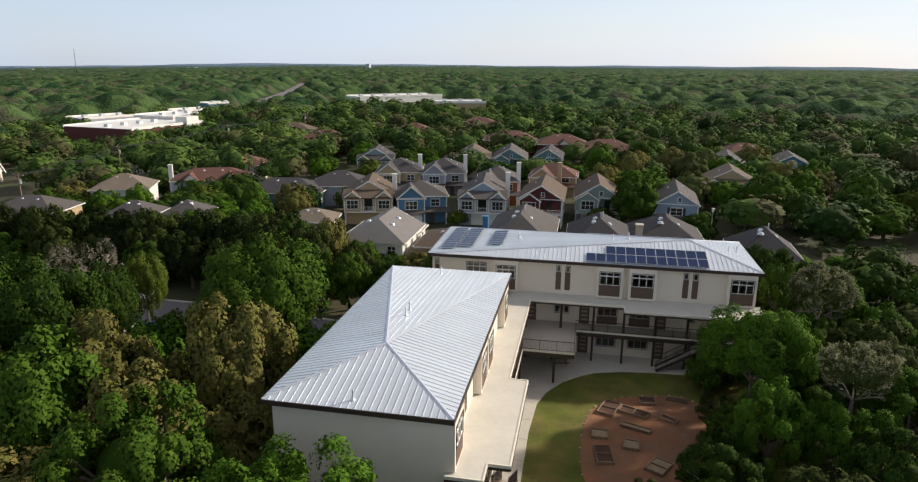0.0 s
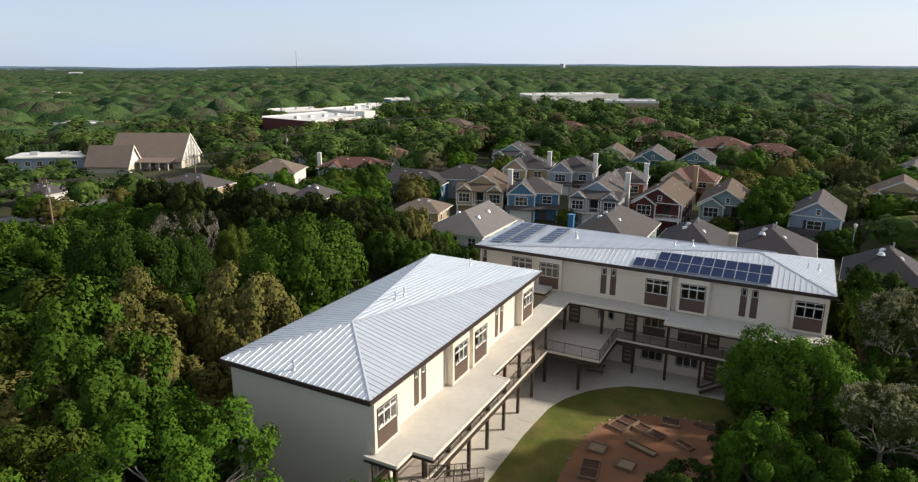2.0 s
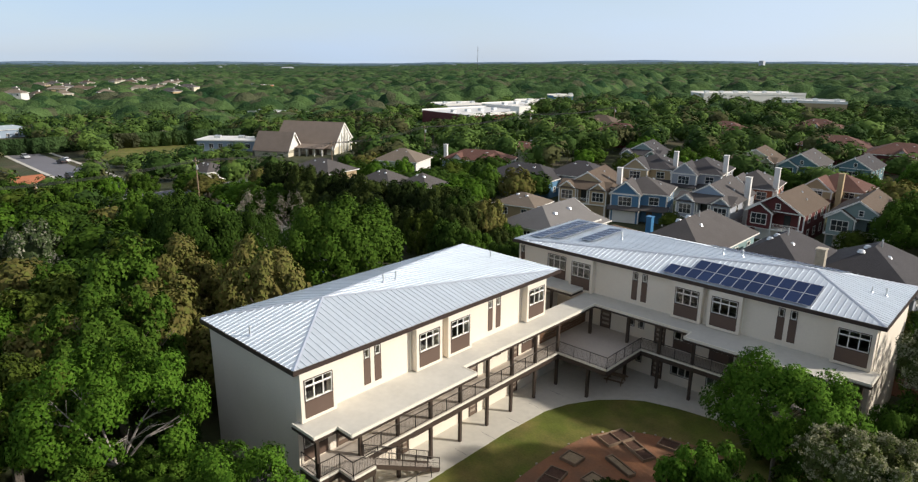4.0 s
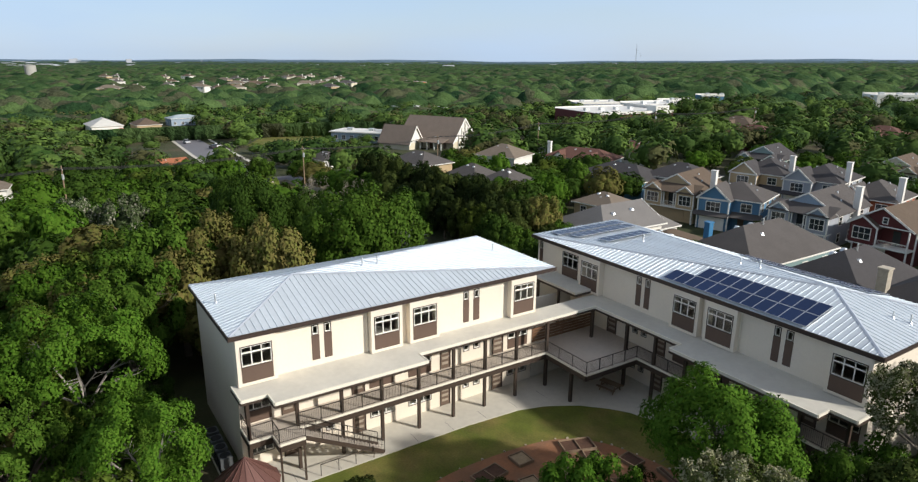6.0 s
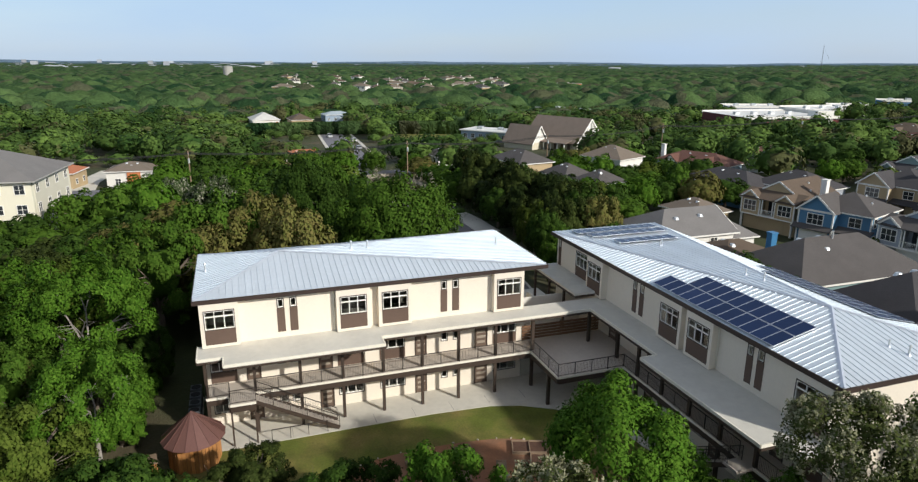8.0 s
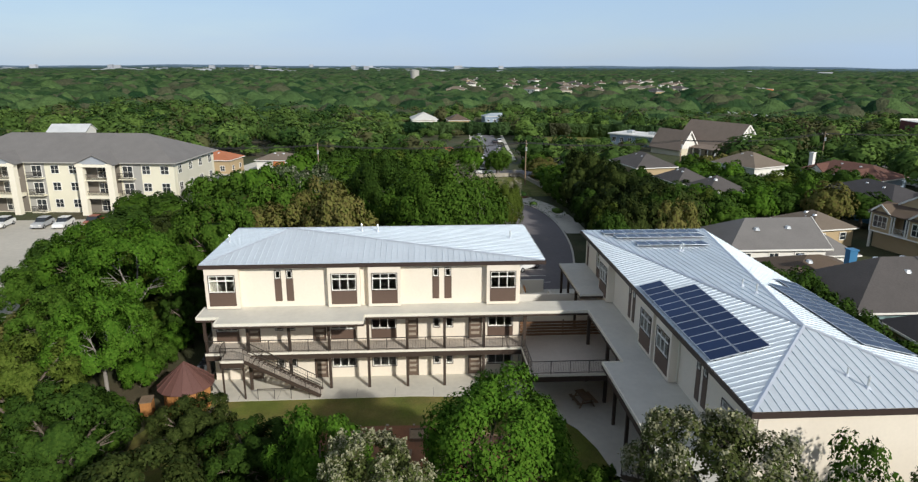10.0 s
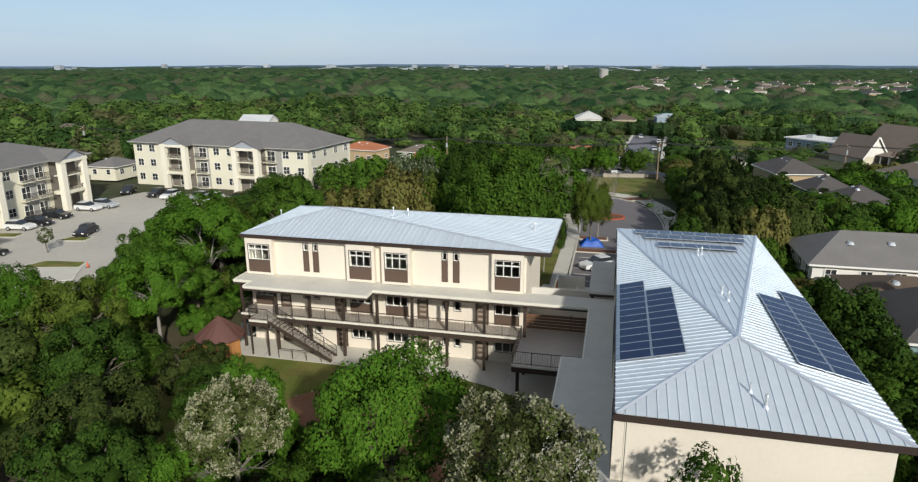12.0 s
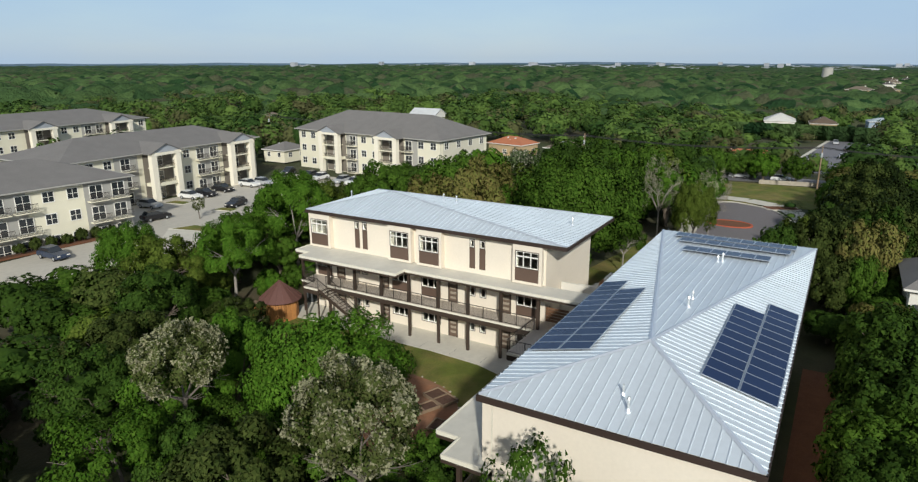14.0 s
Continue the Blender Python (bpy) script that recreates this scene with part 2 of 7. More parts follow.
L_BARE = leaf("twig_pink", (0.30, 0.265, 0.225), (0.17, 0.155, 0.10))
L_WOODS = mat("woods_foliage", (0.023, 0.052, 0.011), 0.8, s1=0.03, s2=1.8, v1=0.25, v2=0.45, island=0.10, spec=0.08, col2=(0.098, 0.160, 0.034),
              by="cells", mix_scale=0.11, mix_at=0.5, mix_soft=0.45, through_light=0.06, col3=(0.085, 0.082, 0.036))
L_FAR = mat("far_woods_foliage", (0.016, 0.044, 0.017), 0.9, s1=0.012, s2=0.5, v1=0.30, v2=0.40, spec=0.05, col2=(0.080, 0.132, 0.044),
            by="cells", mix_scale=0.075, mix_at=0.5, mix_soft=0.48, bump=1.0, bscale=0.8, col3=(0.080, 0.082, 0.048))


# ---- building blocks ----
class Geo:
    """Vertices and faces gathered for one mesh."""

    def __init__(self):
        self.v, self.f = [], []

    def face(self, *pts):
        k = len(self.v)
        self.v += [tuple(p) for p in pts]
        self.f.append(tuple(range(k, k + len(pts))))
        return self

    def box(self, a, b):
        (x0, x1), (y0, y1), (z0, z1) = (sorted((a[k], b[k])) for k in range(3))
        k = len(self.v)
        self.v += [(x0, y0, z0), (x1, y0, z0), (x1, y1, z0), (x0, y1, z0), (x0, y0, z1), (x1, y0, z1), (x1, y1, z1), (x0, y1, z1)]
        self.f += [tuple(k + i for i in q) for q in ((3, 2, 1, 0), (4, 5, 6, 7), (0, 1, 5, 4), (1, 2, 6, 5), (2, 3, 7, 6), (3, 0, 4, 7))]
        return self

    def prism(self, pts, way):
        """A flat outline pushed along way."""
        n, k = len(pts), len(self.v)
        self.v += [tuple(p) for p in pts] + [tuple(p[i] + way[i] for i in range(3)) for p in pts]
        self.f.append(tuple(k + i for i in reversed(range(n))))
        self.f.append(tuple(k + n + i for i in range(n)))
        self.f += [(k + i, k + (i + 1) % n, k + n + (i + 1) % n, k + n + i) for i in range(n)]
        return self

    def tube(self, a, b, r0, r1=None, n=6):
        a, b = Vector(a), Vector(b)
        r1 = r0 if r1 is None else r1
        ax = (b - a).normalized()
        s = ax.orthogonal().normalized()
        t = ax.cross(s)
        k = len(self.v)
        for c, r in ((a, r0), (b, r1)):
            self.v += [tuple(c + r * (math.cos(6.2832 * i / n) * s + math.sin(6.2832 * i / n) * t)) for i in range(n)]
        self.f += [(k + i, k + (i + 1) % n, k + n + (i + 1) % n, k + n + i) for i in range(n)]
        self.f += [tuple(k + i for i in reversed(range(n))), tuple(k + n + i for i in range(n))]
        return self

    def beam(self, a, b, w, h):
        """A square bar from a to b, w across and h high."""
        a, b = Vector(a), Vector(b)
        ax = (b - a).normalized()
        side = ax.cross(Vector((0, 0, 1)))
        side = side.normalized() if side.length > 1e-4 else Vector((1, 0, 0))
        up = side.cross(ax)
        pts = [a + side * i * w / 2 + up * j * h / 2 for i, j in ((-1, -1), (1, -1), (1, 1), (-1, 1))]
        return self.prism(pts, b - a)

    def lattice(self, P, us, zs, solid, v0, v1):
        """One connected sheet of bars: cells of a grid that solid(i, j) keeps, v0 to v1 thick."""
        ids = {}

        def at(i, j, k):
            if (i, j, k) not in ids:
                ids[i, j, k] = len(self.v)
                self.v.append(tuple(P(us[i], (v0, v1)[k], zs[j])))
            return ids[i, j, k]

        n, m = len(us) - 1, len(zs) - 1
        keep = lambda i, j: 0 <= i < n and 0 <= j < m and solid(i, j)
        for i in range(n):
            for j in range(m):
                if keep(i, j):
                    for k in (0, 1):
                        self.f.append((at(i, j, k), at(i + 1, j, k), at(i + 1, j + 1, k), at(i, j + 1, k)))
                    for a, b, x, y in (((i, j), (i + 1, j), i, j - 1), ((i, j + 1), (i + 1, j + 1), i, j + 1), ((i, j), (i, j + 1), i - 1, j), ((i + 1, j), (i + 1, j + 1), i + 1, j)):
                        if not keep(x, y):
                            self.f.append((at(*a, 0), at(*b, 0), at(*b, 1), at(*a, 1)))
        return self

    def mesh(self, name, material, smooth=False):
        me = bpy.data.meshes.new(name)
        me.from_pydata(self.v, [], self.f)
        if smooth:
            me.polygons.foreach_set("use_smooth", [True] * len(me.polygons))
        me.materials.append(material)
        return me


def thing(name, label, category, x=0, y=0, z=0, rz=0, group="", kind=""):
    ob = new(name)
    ob.empty_display_size = 0.3
    ob.matrix_basis = pose(x, y, z, 0, 0, rz)
    return tagged(ob, label, category, group, kind)


def part(name, geo, material, parent, label="", kind=""):
    me = geo if isinstance(geo, bpy.types.Mesh) else geo.mesh(name, material)
    ob = new(name, me)
    ob.parent = parent
    return tagged(ob, label, kind=kind)


def whole(name, geo, material, label, category, group="", kind=""):
    return tagged(new(name, geo.mesh(name, material)), label, category, group, kind)


def step(a, b, x):
    t = min(1.0, max(0.0, (x - a) / (b - a)))
    return t * t * (3 - 2 * t)


def far_fall(bearing):
    """How fast the land falls away far off: little to the north, more to the west."""
    return 0.0015 + 0.0048 * min(1.0, max(0.0, (bearing - 114) / 26))


def ground_z(x, y):
    """The land falls gently from the school towards the west, and slowly on to the horizon."""
    r, bearing = math.hypot(x, y), math.degrees(math.atan2(y, x)) % 360
    west = step(116, 148, bearing) * (1 - 0.7 * step(182, 205, bearing))
    return -west * 0.03 * min(300.0, max(0.0, r - 30)) - max(0.0, r - 420) * far_fall(bearing)


def inside(x, y, ring):
    hit, n = False, len(ring)
    for i in range(n):
        (x0, y0), (x1, y1) = ring[i], ring[(i + 1) % n]
        if (y0 > y) != (y1 > y) and x < (x1 - x0) * (y - y0) / (y1 - y0) + x0:
            hit = not hit
    return hit


# ---- ground, lawn, paving, roads ----
def axis_steps(lo, hi, fine_lo, fine_hi, fine, coarse):
    out = list(np.arange(fine_lo, fine_hi + 0.01, fine))
    d, x = fine, fine_hi
    while x < hi:
        d *= coarse
        x = min(hi, x + d)
        out.append(x)
    d, x = fine, fine_lo
    while x > lo:
        d *= coarse
        x = max(lo, x - d)
        out.insert(0, x)
    return out


g = Geo()
gx, gy = axis_steps(-4900, 4900, -150, 60, 3.0, 1.35), axis_steps(-4900, 4900, -40, 90, 3.0, 1.35)
for yy in gy:
    for xx in gx:
        k = min(1.0, 4900 / max(1.0, math.hypot(xx, yy)))
        g.v.append((xx * k, yy * k, ground_z(xx, yy) - 0.02))
for j in range(len(gy) - 1):
    for i in range(len(gx) - 1):
        a = j * len(gx) + i
        g.f.append((a, a + 1, a + 1 + len(gx), a + len(gx)))
whole("ground", g, M_GROUND, "dark leaf-littered ground under the trees", "ground", kind="structure")

PAVE_EDGE = [(3.2, -1.0), (3.2, 1.7), (3.15, 9.6), (3.1, 16.6), (3.4, 21.5), (4.1, 23.8), (5.5, 26.2), (7.2, 27.9), (8.6, 28.9), (11.2, 29.7), (14, 30.1), (20, 30.4), (24.4, 30.5)]
pave = PAVE_EDGE + [(24.4, 34), (-0.6, 34), (-0.6, -1.0)]
whole("pavement", Geo().prism([(x, y, -0.1) for x, y in pave], (0, 0, 0.16)), M_CONCRETE, "pale concrete walk curving round the lawn", "pavement", kind="structure")
whole("mulch_strip", Geo().box((-9.5, 45.2, -0.1), (30.0, 49.6, 0.03)), M_MULCH, "bare brown mulched strip behind the school", "ground", kind="structure")
joint = Geo()
for yy in np.arange(3.0, 25, 3.1):
    joint.box((1.7, yy - 0.012, 0.055), (3.05, yy + 0.012, 0.064))
whole("pavement_joint", joint, M_ASPHALT, "dark joints cut across the concrete walk", "joint", kind="structure")
lawn = PAVE_EDGE + [(24.4, 12), (20, 4), (14, -2), (8, -3)]
whole("lawn", Geo().prism([(x + 0.01, y - 0.01, -0.1) for x, y in lawn], (0, 0, 0.13)), M_LAWN, "mown lawn, green with straw-coloured patches", "lawn", kind="structure")
DIRT = [(8.4, 9.2), (7.5, 11.6), (7.4, 15.5), (7.7, 19.4), (8.3, 21.5), (9.3, 22.9), (10.6, 24.0), (12, 24.6), (14.6, 25.4), (16.9, 25.6), (18.4, 23.5), (18.2, 19.3), (17.2, 14), (15.6, 10.2), (12, 8.4)]


def rounded(ring, times=2):
    for _ in range(times):
        ring = [q for (x0, y0), (x1, y1) in zip(ring, ring[1:] + ring[:1]) for q in ((0.75 * x0 + 0.25 * x1, 0.75 * y0 + 0.25 * y1), (0.25 * x0 + 0.75 * x1, 0.25 * y0 + 0.75 * y1))]
    return ring


whole("garden_earth", Geo().prism([(x, y, -0.05) for x, y in rounded(DIRT)], (0, 0, 0.10)), M_DIRT, "bare reddish earth of the kitchen garden", "earth", kind="structure")
def draped(ring, lift, cell=2.0, rows=4, skirt=0.3):
    """A sheet over a ring that follows the ground, with a skirt down into it; one run of y for each x."""
    xs = sorted(p[0] for p in ring)
    lo, hi = xs[0] + 0.02, xs[-1] - 0.02
    n = max(1, int((hi - lo) / cell))
    s = Geo()
    for i in range(n + 1):
        x = lo + (hi - lo) * i / n
        ys = sorted(y0 + (y1 - y0) * (x - x0) / (x1 - x0) for (x0, y0), (x1, y1) in zip(ring, ring[1:] + ring[:1]) if (x0 - x) * (x1 - x) < 0)
        for j in range(rows + 1):
            y = ys[0] + (ys[-1] - ys[0]) * j / rows
            s.v.append((x, y, ground_z(x, y) + lift))
        for y in (ys[0], ys[-1]):
            s.v.append((x, y, ground_z(x, y) + lift - skirt))
    m = rows + 3
    for i in range(n):
        a, b = i * m, (i + 1) * m
        s.f += [(a + j, b + j, b + j + 1, a + j + 1) for j in range(rows)]
        s.f += [(a + rows + 1, b + rows + 1, b, a), (a + rows, b + rows, b + rows + 2, a + rows + 2)]
    return s


# drive and turning loop on the entrance side
DRIVE = [(-13.5, 30.0), (-13.5, 35.0), (-20, 36.2), (-30, 37.5), (-40, 39.5), (-50, 40.6), (-59, 41), (-66, 40.6), (-72, 39.8), (-77, 38), (-81, 35.5), (-83.6, 32), (-84.6, 28), (-82, 25.6), (-75, 24.8), (-66, 25.8), (-58, 27.4), (-50, 27.8), (-40, 27.8), (-22, 27.9)]
DRIVE = rounded(DRIVE, 1)
whole("drive", draped(DRIVE, 0.06), M_ASPHALT, "grey asphalt drive with a turning loop", "road", kind="structure")


def strip(pts, width, z_of, material, name, label, category="road"):
    s = Geo()
    for (x0, y0), (x1, y1) in zip(pts, pts[1:]):
        n = max(1, int(math.hypot(x1 - x0, y1 - y0) / 5))
        w = Vector((-(y1 - y0), x1 - x0, 0)).normalized() * width / 2
        for i in range(n):
            p, q = (Vector((x0 + (x1 - x0) * k / n, y0 + (y1 - y0) * k / n, 0)) for k in (i, i + 1))
            p.z, q.z = z_of(p.x, p.y), z_of(q.x, q.y)
            s.face(p - w, q - w, q + w, p + w)
    return whole(name, s, material, label, category, kind="structure")


on_land = lambda lift: lambda x, y: ground_z(x, y) + lift
strip([(-140, 38.3), (-146, 38.6), (-190, 41.2), (-250, 45.4), (-320, 54.5), (-420, 67)], 10, on_land(0.08), M_STREET, "street", "straight grey asphalt street between trees")
strip([(-150, 46.2), (-190, 49.2), (-250, 54.0), (-320, 64)], 1.2, on_land(0.12), M_CONCRETE, "pavement_street", "pale concrete path beside the street", "pavement")
strip([(-146, 33.2), (-190, 35.8), (-250, 40.2), (-320, 50)], 1.2, on_land(0.12), M_CONCRETE, "pavement_street", "pale concrete path beside the street", "pavement")
strip([(-104, -85), (-106.5, -30), (-109, -10), (-113, 10), (-121, 36), (-126, 120), (-104, 240)], 10, on_land(0.06), M_STREET, "cross_street", "asphalt cross street lined with poles")
kerb = Geo()
for (x0, y0), (x1, y1) in zip(DRIVE, DRIVE[1:] + DRIVE[:1]):
    if x0 < -15:
        n = max(1, int(math.hypot(x1 - x0, y1 - y0) / 2))
        for k in range(n):
            p, q = (Vector((x0 + (x1 - x0) * i / n, y0 + (y1 - y0) * i / n, 0)) for i in (k, k + 1))
            kerb.beam((p.x, p.y, ground_z(p.x, p.y) + 0.09), (q.x, q.y, ground_z(q.x, q.y) + 0.09), 0.24, 0.24)
whole("kerb", kerb, M_CONCRETE, "pale concrete kerb round the drive", "kerb", kind="structure")
strip([(-50, 42.6), (-60, 43.0), (-68, 42.6), (-75, 41.4), (-81, 39.2), (-85.6, 35.6), (-88, 31), (-88.6, 26), (-86.5, 22.6)], 3.6, on_land(0.14), M_CONCRETE, "pavement_drive", "pale concrete walk beside the turning loop", "pavement")
isl = thing("traffic_island", "mulched island with a red-painted kerb in the drive", "traffic island", -63.5, 31.3, ground_z(-63.5, 31.3) + 0.04)
ell = [(2.2 * math.cos(a), 3.2 * math.sin(a), 0) for a in np.linspace(0, 6.283, 25)[:-1]]
part("mulch_bed", Geo().prism(ell, (0, 0, 0.16)), M_MULCH, isl)
rim = Geo()
for p, q in zip(ell, ell[1:] + ell[:1]):
    rim.beam((p[0] * 1.04, p[1] * 1.06, 0.1), (q[0] * 1.04, q[1] * 1.06, 0.1), 0.30, 0.24)
part("kerb", rim, M_KERB_RED, isl, "red-painted kerb")
lines = Geo()
for x in (-24.4, -27.1, -29.8, -32.5, -35.2):
    z = ground_z(x, 31) + 0.068
    lines.box((x - 0.07, 28.4, z), (x + 0.07, 33.2, z + 0.012))
whole("parking_marking", lines, M_LINE, "white parking bay lines on the asphalt", "marking", kind="structure")
strip([(-14, 27.2), (-24, 26.7), (-38, 26.7), (-46, 27.0), (-56, 26.2), (-64, 24.6)], 1.8, on_land(0.12), M_CONCRETE, "pavement_entrance", "pale concrete path from the entrance to the loop", "pavement")
whole("verge", draped([(-84.0, 22.0), (-86.0, 46.0), (-100, 45.0), (-114, 43.0), (-113, 22.0)], 0.03), M_LAWN, "grass verge beyond the turning loop", "lawn", kind="structure")
whole("lawn_entrance", draped([(-13.6, 19.0), (-13.6, 26.0), (-45, 26.0), (-45, 22.5), (-30, 21.0)], 0.03), M_LAWN, "strip of grass beside the entrance path", "lawn", kind="structure")
PARK = [(-188, 58), (-190, 82), (-214, 92), (-236, 106), (-252, 96), (-236, 72), (-212, 60)]
whole("lawn_park", draped(PARK, 0.04), M_LAWN, "open green lawn beside the street", "lawn", kind="structure")
low = Geo()
for (x0, y0), (x1, y1) in zip([(-113, 30), (-116.4, 43), (-100.2, 45), (-85, 46.6)], [(-116.4, 43), (-100.2, 45), (-85, 46.6), (-76, 47.0)]):
    for k in range(5):
        p, q = (Vector((x0 + (x1 - x0) * i / 5, y0 + (y1 - y0) * i / 5, 0)) for i in (k, k + 1))
        low.beam((p.x, p.y, ground_z(p.x, p.y) + 0.35), (q.x, q.y, ground_z(q.x, q.y) + 0.35), 0.35, 1.1)
whole("boundary_wall", low, M_ROCK, "low pale stone wall round the verge", "wall", kind="structure")
for cx, cy, hx, hy, rz in ((-38.7, 31.0, 0.9, 3.2, 0), (-46.4, 30.0, 0.9, 2.2, 0), (-82.9, 37.2, 1.5, 3.0, 26)):
    bd = thing("planting_bed", "mulched planting bed edged with a pale kerb", "planting bed", cx, cy, ground_z(cx, cy) + 0.04, rz)
    part("kerb", Geo().prism([(-hx, -hy, 0), (hx, -hy, 0), (hx, hy, 0), (-hx, hy, 0)], (0, 0, 0.18)), M_CONCRETE, bd)
    part("mulch", Geo().prism([(-hx + 0.2, -hy + 0.2, 0.14), (hx - 0.2, -hy + 0.2, 0.14), (hx - 0.2, hy - 0.2, 0.14), (-hx + 0.2, hy - 0.2, 0.14)], (0, 0, 0.08)), M_MULCH, bd)
tp = Geo()
nt = 12
for j in range(nt + 1):
    for i in range(nt + 1):
        u, v = i / nt, j / nt
        tp.v.append(((u - 0.5) * 2.2, (v - 0.5) * 3.4, 1.25 * min(1, 5 * u, 5 - 5 * u, 4 * v, 4 - 4 * v) * (0.82 + 0.18 * math.sin(9 * u + 3 * v) * math.cos(7 * v))))
tp.f = [(j * (nt + 1) + i, j * (nt + 1) + i + 1, (j + 1) * (nt + 1) + i + 1, (j + 1) * (nt + 1) + i) for j in range(nt) for i in range(nt)]
tagged(new("tarpaulin", tp.mesh("tarpaulin", mat("blue_tarp", (0.015, 0.09, 0.42), 0.45, v1=0.1, v2=0.1))), "bright blue tarpaulin draped over a stored load", "tarpaulin").matrix_basis = pose(-42.3, 29.9, ground_z(-42, 30) + 0.05, 0, 0, 8)
LOT = [(-62, -30), (-62, -60), (-56, -61.5), (-11, -61.5), (-11, -45.6), (6, -44.6), (27, -44.6), (27, -28), (10, -24), (-8, -22.5), (-20, -26.5), (-30, -33), (-46, -30)]
whole("parking_lot", draped(LOT, 0.06, rows=10), M_LOT, "pale concrete car park before the flats", "parking", kind="structure")

# ---- the school: two wings in an L ----
EAVE, RIDGE, FLOORS = 10.3, 11.76, (0.06, 3.4, 6.62)
A_TOP = ((-11.9, 0.0), (0.0, 27.75), (-5.95, 6.4))
B_TOP = ((-9.55, 33.0), (24.3, 44.9), (17.8, 38.95))


def wall_with_holes(at, u0, u1, z0, z1, v0, v1, holes):
    """A wall between u0..u1 and z0..z1, pierced by holes (u, u, z, z)."""
    s = Geo()
    us = sorted({u0, u1, *(h[k] for h in holes for k in (0, 1))})
    zs = sorted({z0, z1, *(h[k] for h in holes for k in (2, 3))})
    for a, b in zip(us, us[1:]):
        run = None
        for c, d in zip(zs, zs[1:]):
            solid = not any(h[0] - 1e-6 <= a and b <= h[1] + 1e-6 and h[2] - 1e-6 <= c and d <= h[3] + 1e-6 for h in holes)
            if solid:
                run = (run[0], d) if run else (c, d)
            if run and (not solid or d == zs[-1]):
                s.box(at(a, v0, run[0]), at(b, v1, run[1]))
                run = None
    return s


def window(parent, at, u0, u1, z0, z1, v, cols, transom=True, material=M_WHITE, rim=M_BROWN_STEEL):
    """A framed window: dark outer trim, pale sash bars, one pane of glass a light."""
    t, m = 0.05, 0.055
    w = part("window", Geo().lattice(at, (u0 - t, u0, u1, u1 + t), (z0 - t, z0, z1, z1 + t), lambda i, j: (i, j) != (1, 1), v - 0.02, v + 0.05), rim, parent)
    zt = z1 - 0.42 if transom else z1
    cuts = [u0 + (u1 - u0) * k / cols for k in range(cols + 1)]
    us = [u0, u0 + m] + [e for c in cuts[1:-1] for e in (c - m / 1.6, c + m / 1.6)] + [u1 - m, u1]
    zs = [z0, z0 + m] + ([zt - m, zt + m * 0.6] if transom else []) + [z1 - m, z1]
    part("sash", Geo().lattice(at, us, zs, lambda i, j: not (i % 2 and j % 2), v - 0.06, v + 0.02), material, w, "white sash bars")
    for a, bb in zip(cuts, cuts[1:]):
        for c, d in ([(z0, zt), (zt, z1)] if transom else [(z0, z1)]):
            p = part("pane", Geo().box(at(a + 0.01, v - 0.035, c + 0.01), at(bb - 0.01, v - 0.027, d - 0.01)), M_GLASS, w)
            p.visible_shadow = False
    return w


def door(parent, at, u0, u1, z0, v):
    o = Geo()
    for a, b, c, d in ((u0 - 0.07, u0, z0, z0 + 2.15), (u1, u1 + 0.07, z0, z0 + 2.15), (u0 - 0.07, u1 + 0.07, z0 + 2.15, z0 + 2.24)):
        o.box(at(a, v - 0.04, c), at(b, v + 0.05, d))
    f = part("door", o, M_BROWN_STEEL, parent, "brown door with pale horizontal lights")
    part("leaf", Geo().box(at(u0, v - 0.05, z0), at(u1, v - 0.005, z0 + 2.15)), M_DOOR, f)
    for k in range(4):
        zc = z0 + 0.35 + 0.46 * k
        part("light_panel", Geo().box(at(u0 + 0.14, v - 0.01, zc), at(u1 - 0.14, v + 0.006, zc + 0.22)), M_DOOR_SLAT, f)
    h = Geo().tube(at(u1 - 0.08, v + 0.0, z0 + 1.02), at(u1 - 0.08, v + 0.06, z0 + 1.02), 0.012).tube(at(u1 - 0.08, v + 0.06, z0 + 1.02), at(u1 - 0.22, v + 0.06, z0 + 1.02), 0.012)
    part("handle", h, M_VENT, f, "metal lever handle")


def railing(parent, a, b, z, h=1.05, posts=None):
    """Posts, rails and close pickets between two points of one level."""
    a, b = Vector((*a, z)), Vector((*b, z))
    n = posts or max(1, round((b - a).length / 1.56))
    r = part("railing", Geo().beam(a + Vector((0, 0, h)), b + Vector((0, 0, h)), 0.05, 0.05), M_RAIL, parent)
    part("lower_rail", Geo().beam(a + Vector((0, 0, 0.1)), b + Vector((0, 0, 0.1)), 0.03, 0.03), M_RAIL, r)
    for k in range(n + 1):
        p = a.lerp(b, k / n)
        part("baluster_post", Geo().beam(p, p + Vector((0, 0, h)), 0.045, 0.045), M_RAIL, r)
    m = max(2, int((b - a).length / 0.125))
    d = (b - a) / m
    side = Vector((-d.y, d.x, 0)).normalized()
    us = sorted(e for k in range(1, m) for e in (k - 0.05, k + 0.05))
    P = lambda u, v, zz: a + d * u + side * v + Vector((0, 0, zz))
    part("picket_infill", Geo().lattice(P, us, (0.10, 0.125, h - 0.03), lambda i, j: j == 0 or i % 2 == 0, -0.006, 0.006), M_RAIL, r, "thin close-set pickets")
    return r


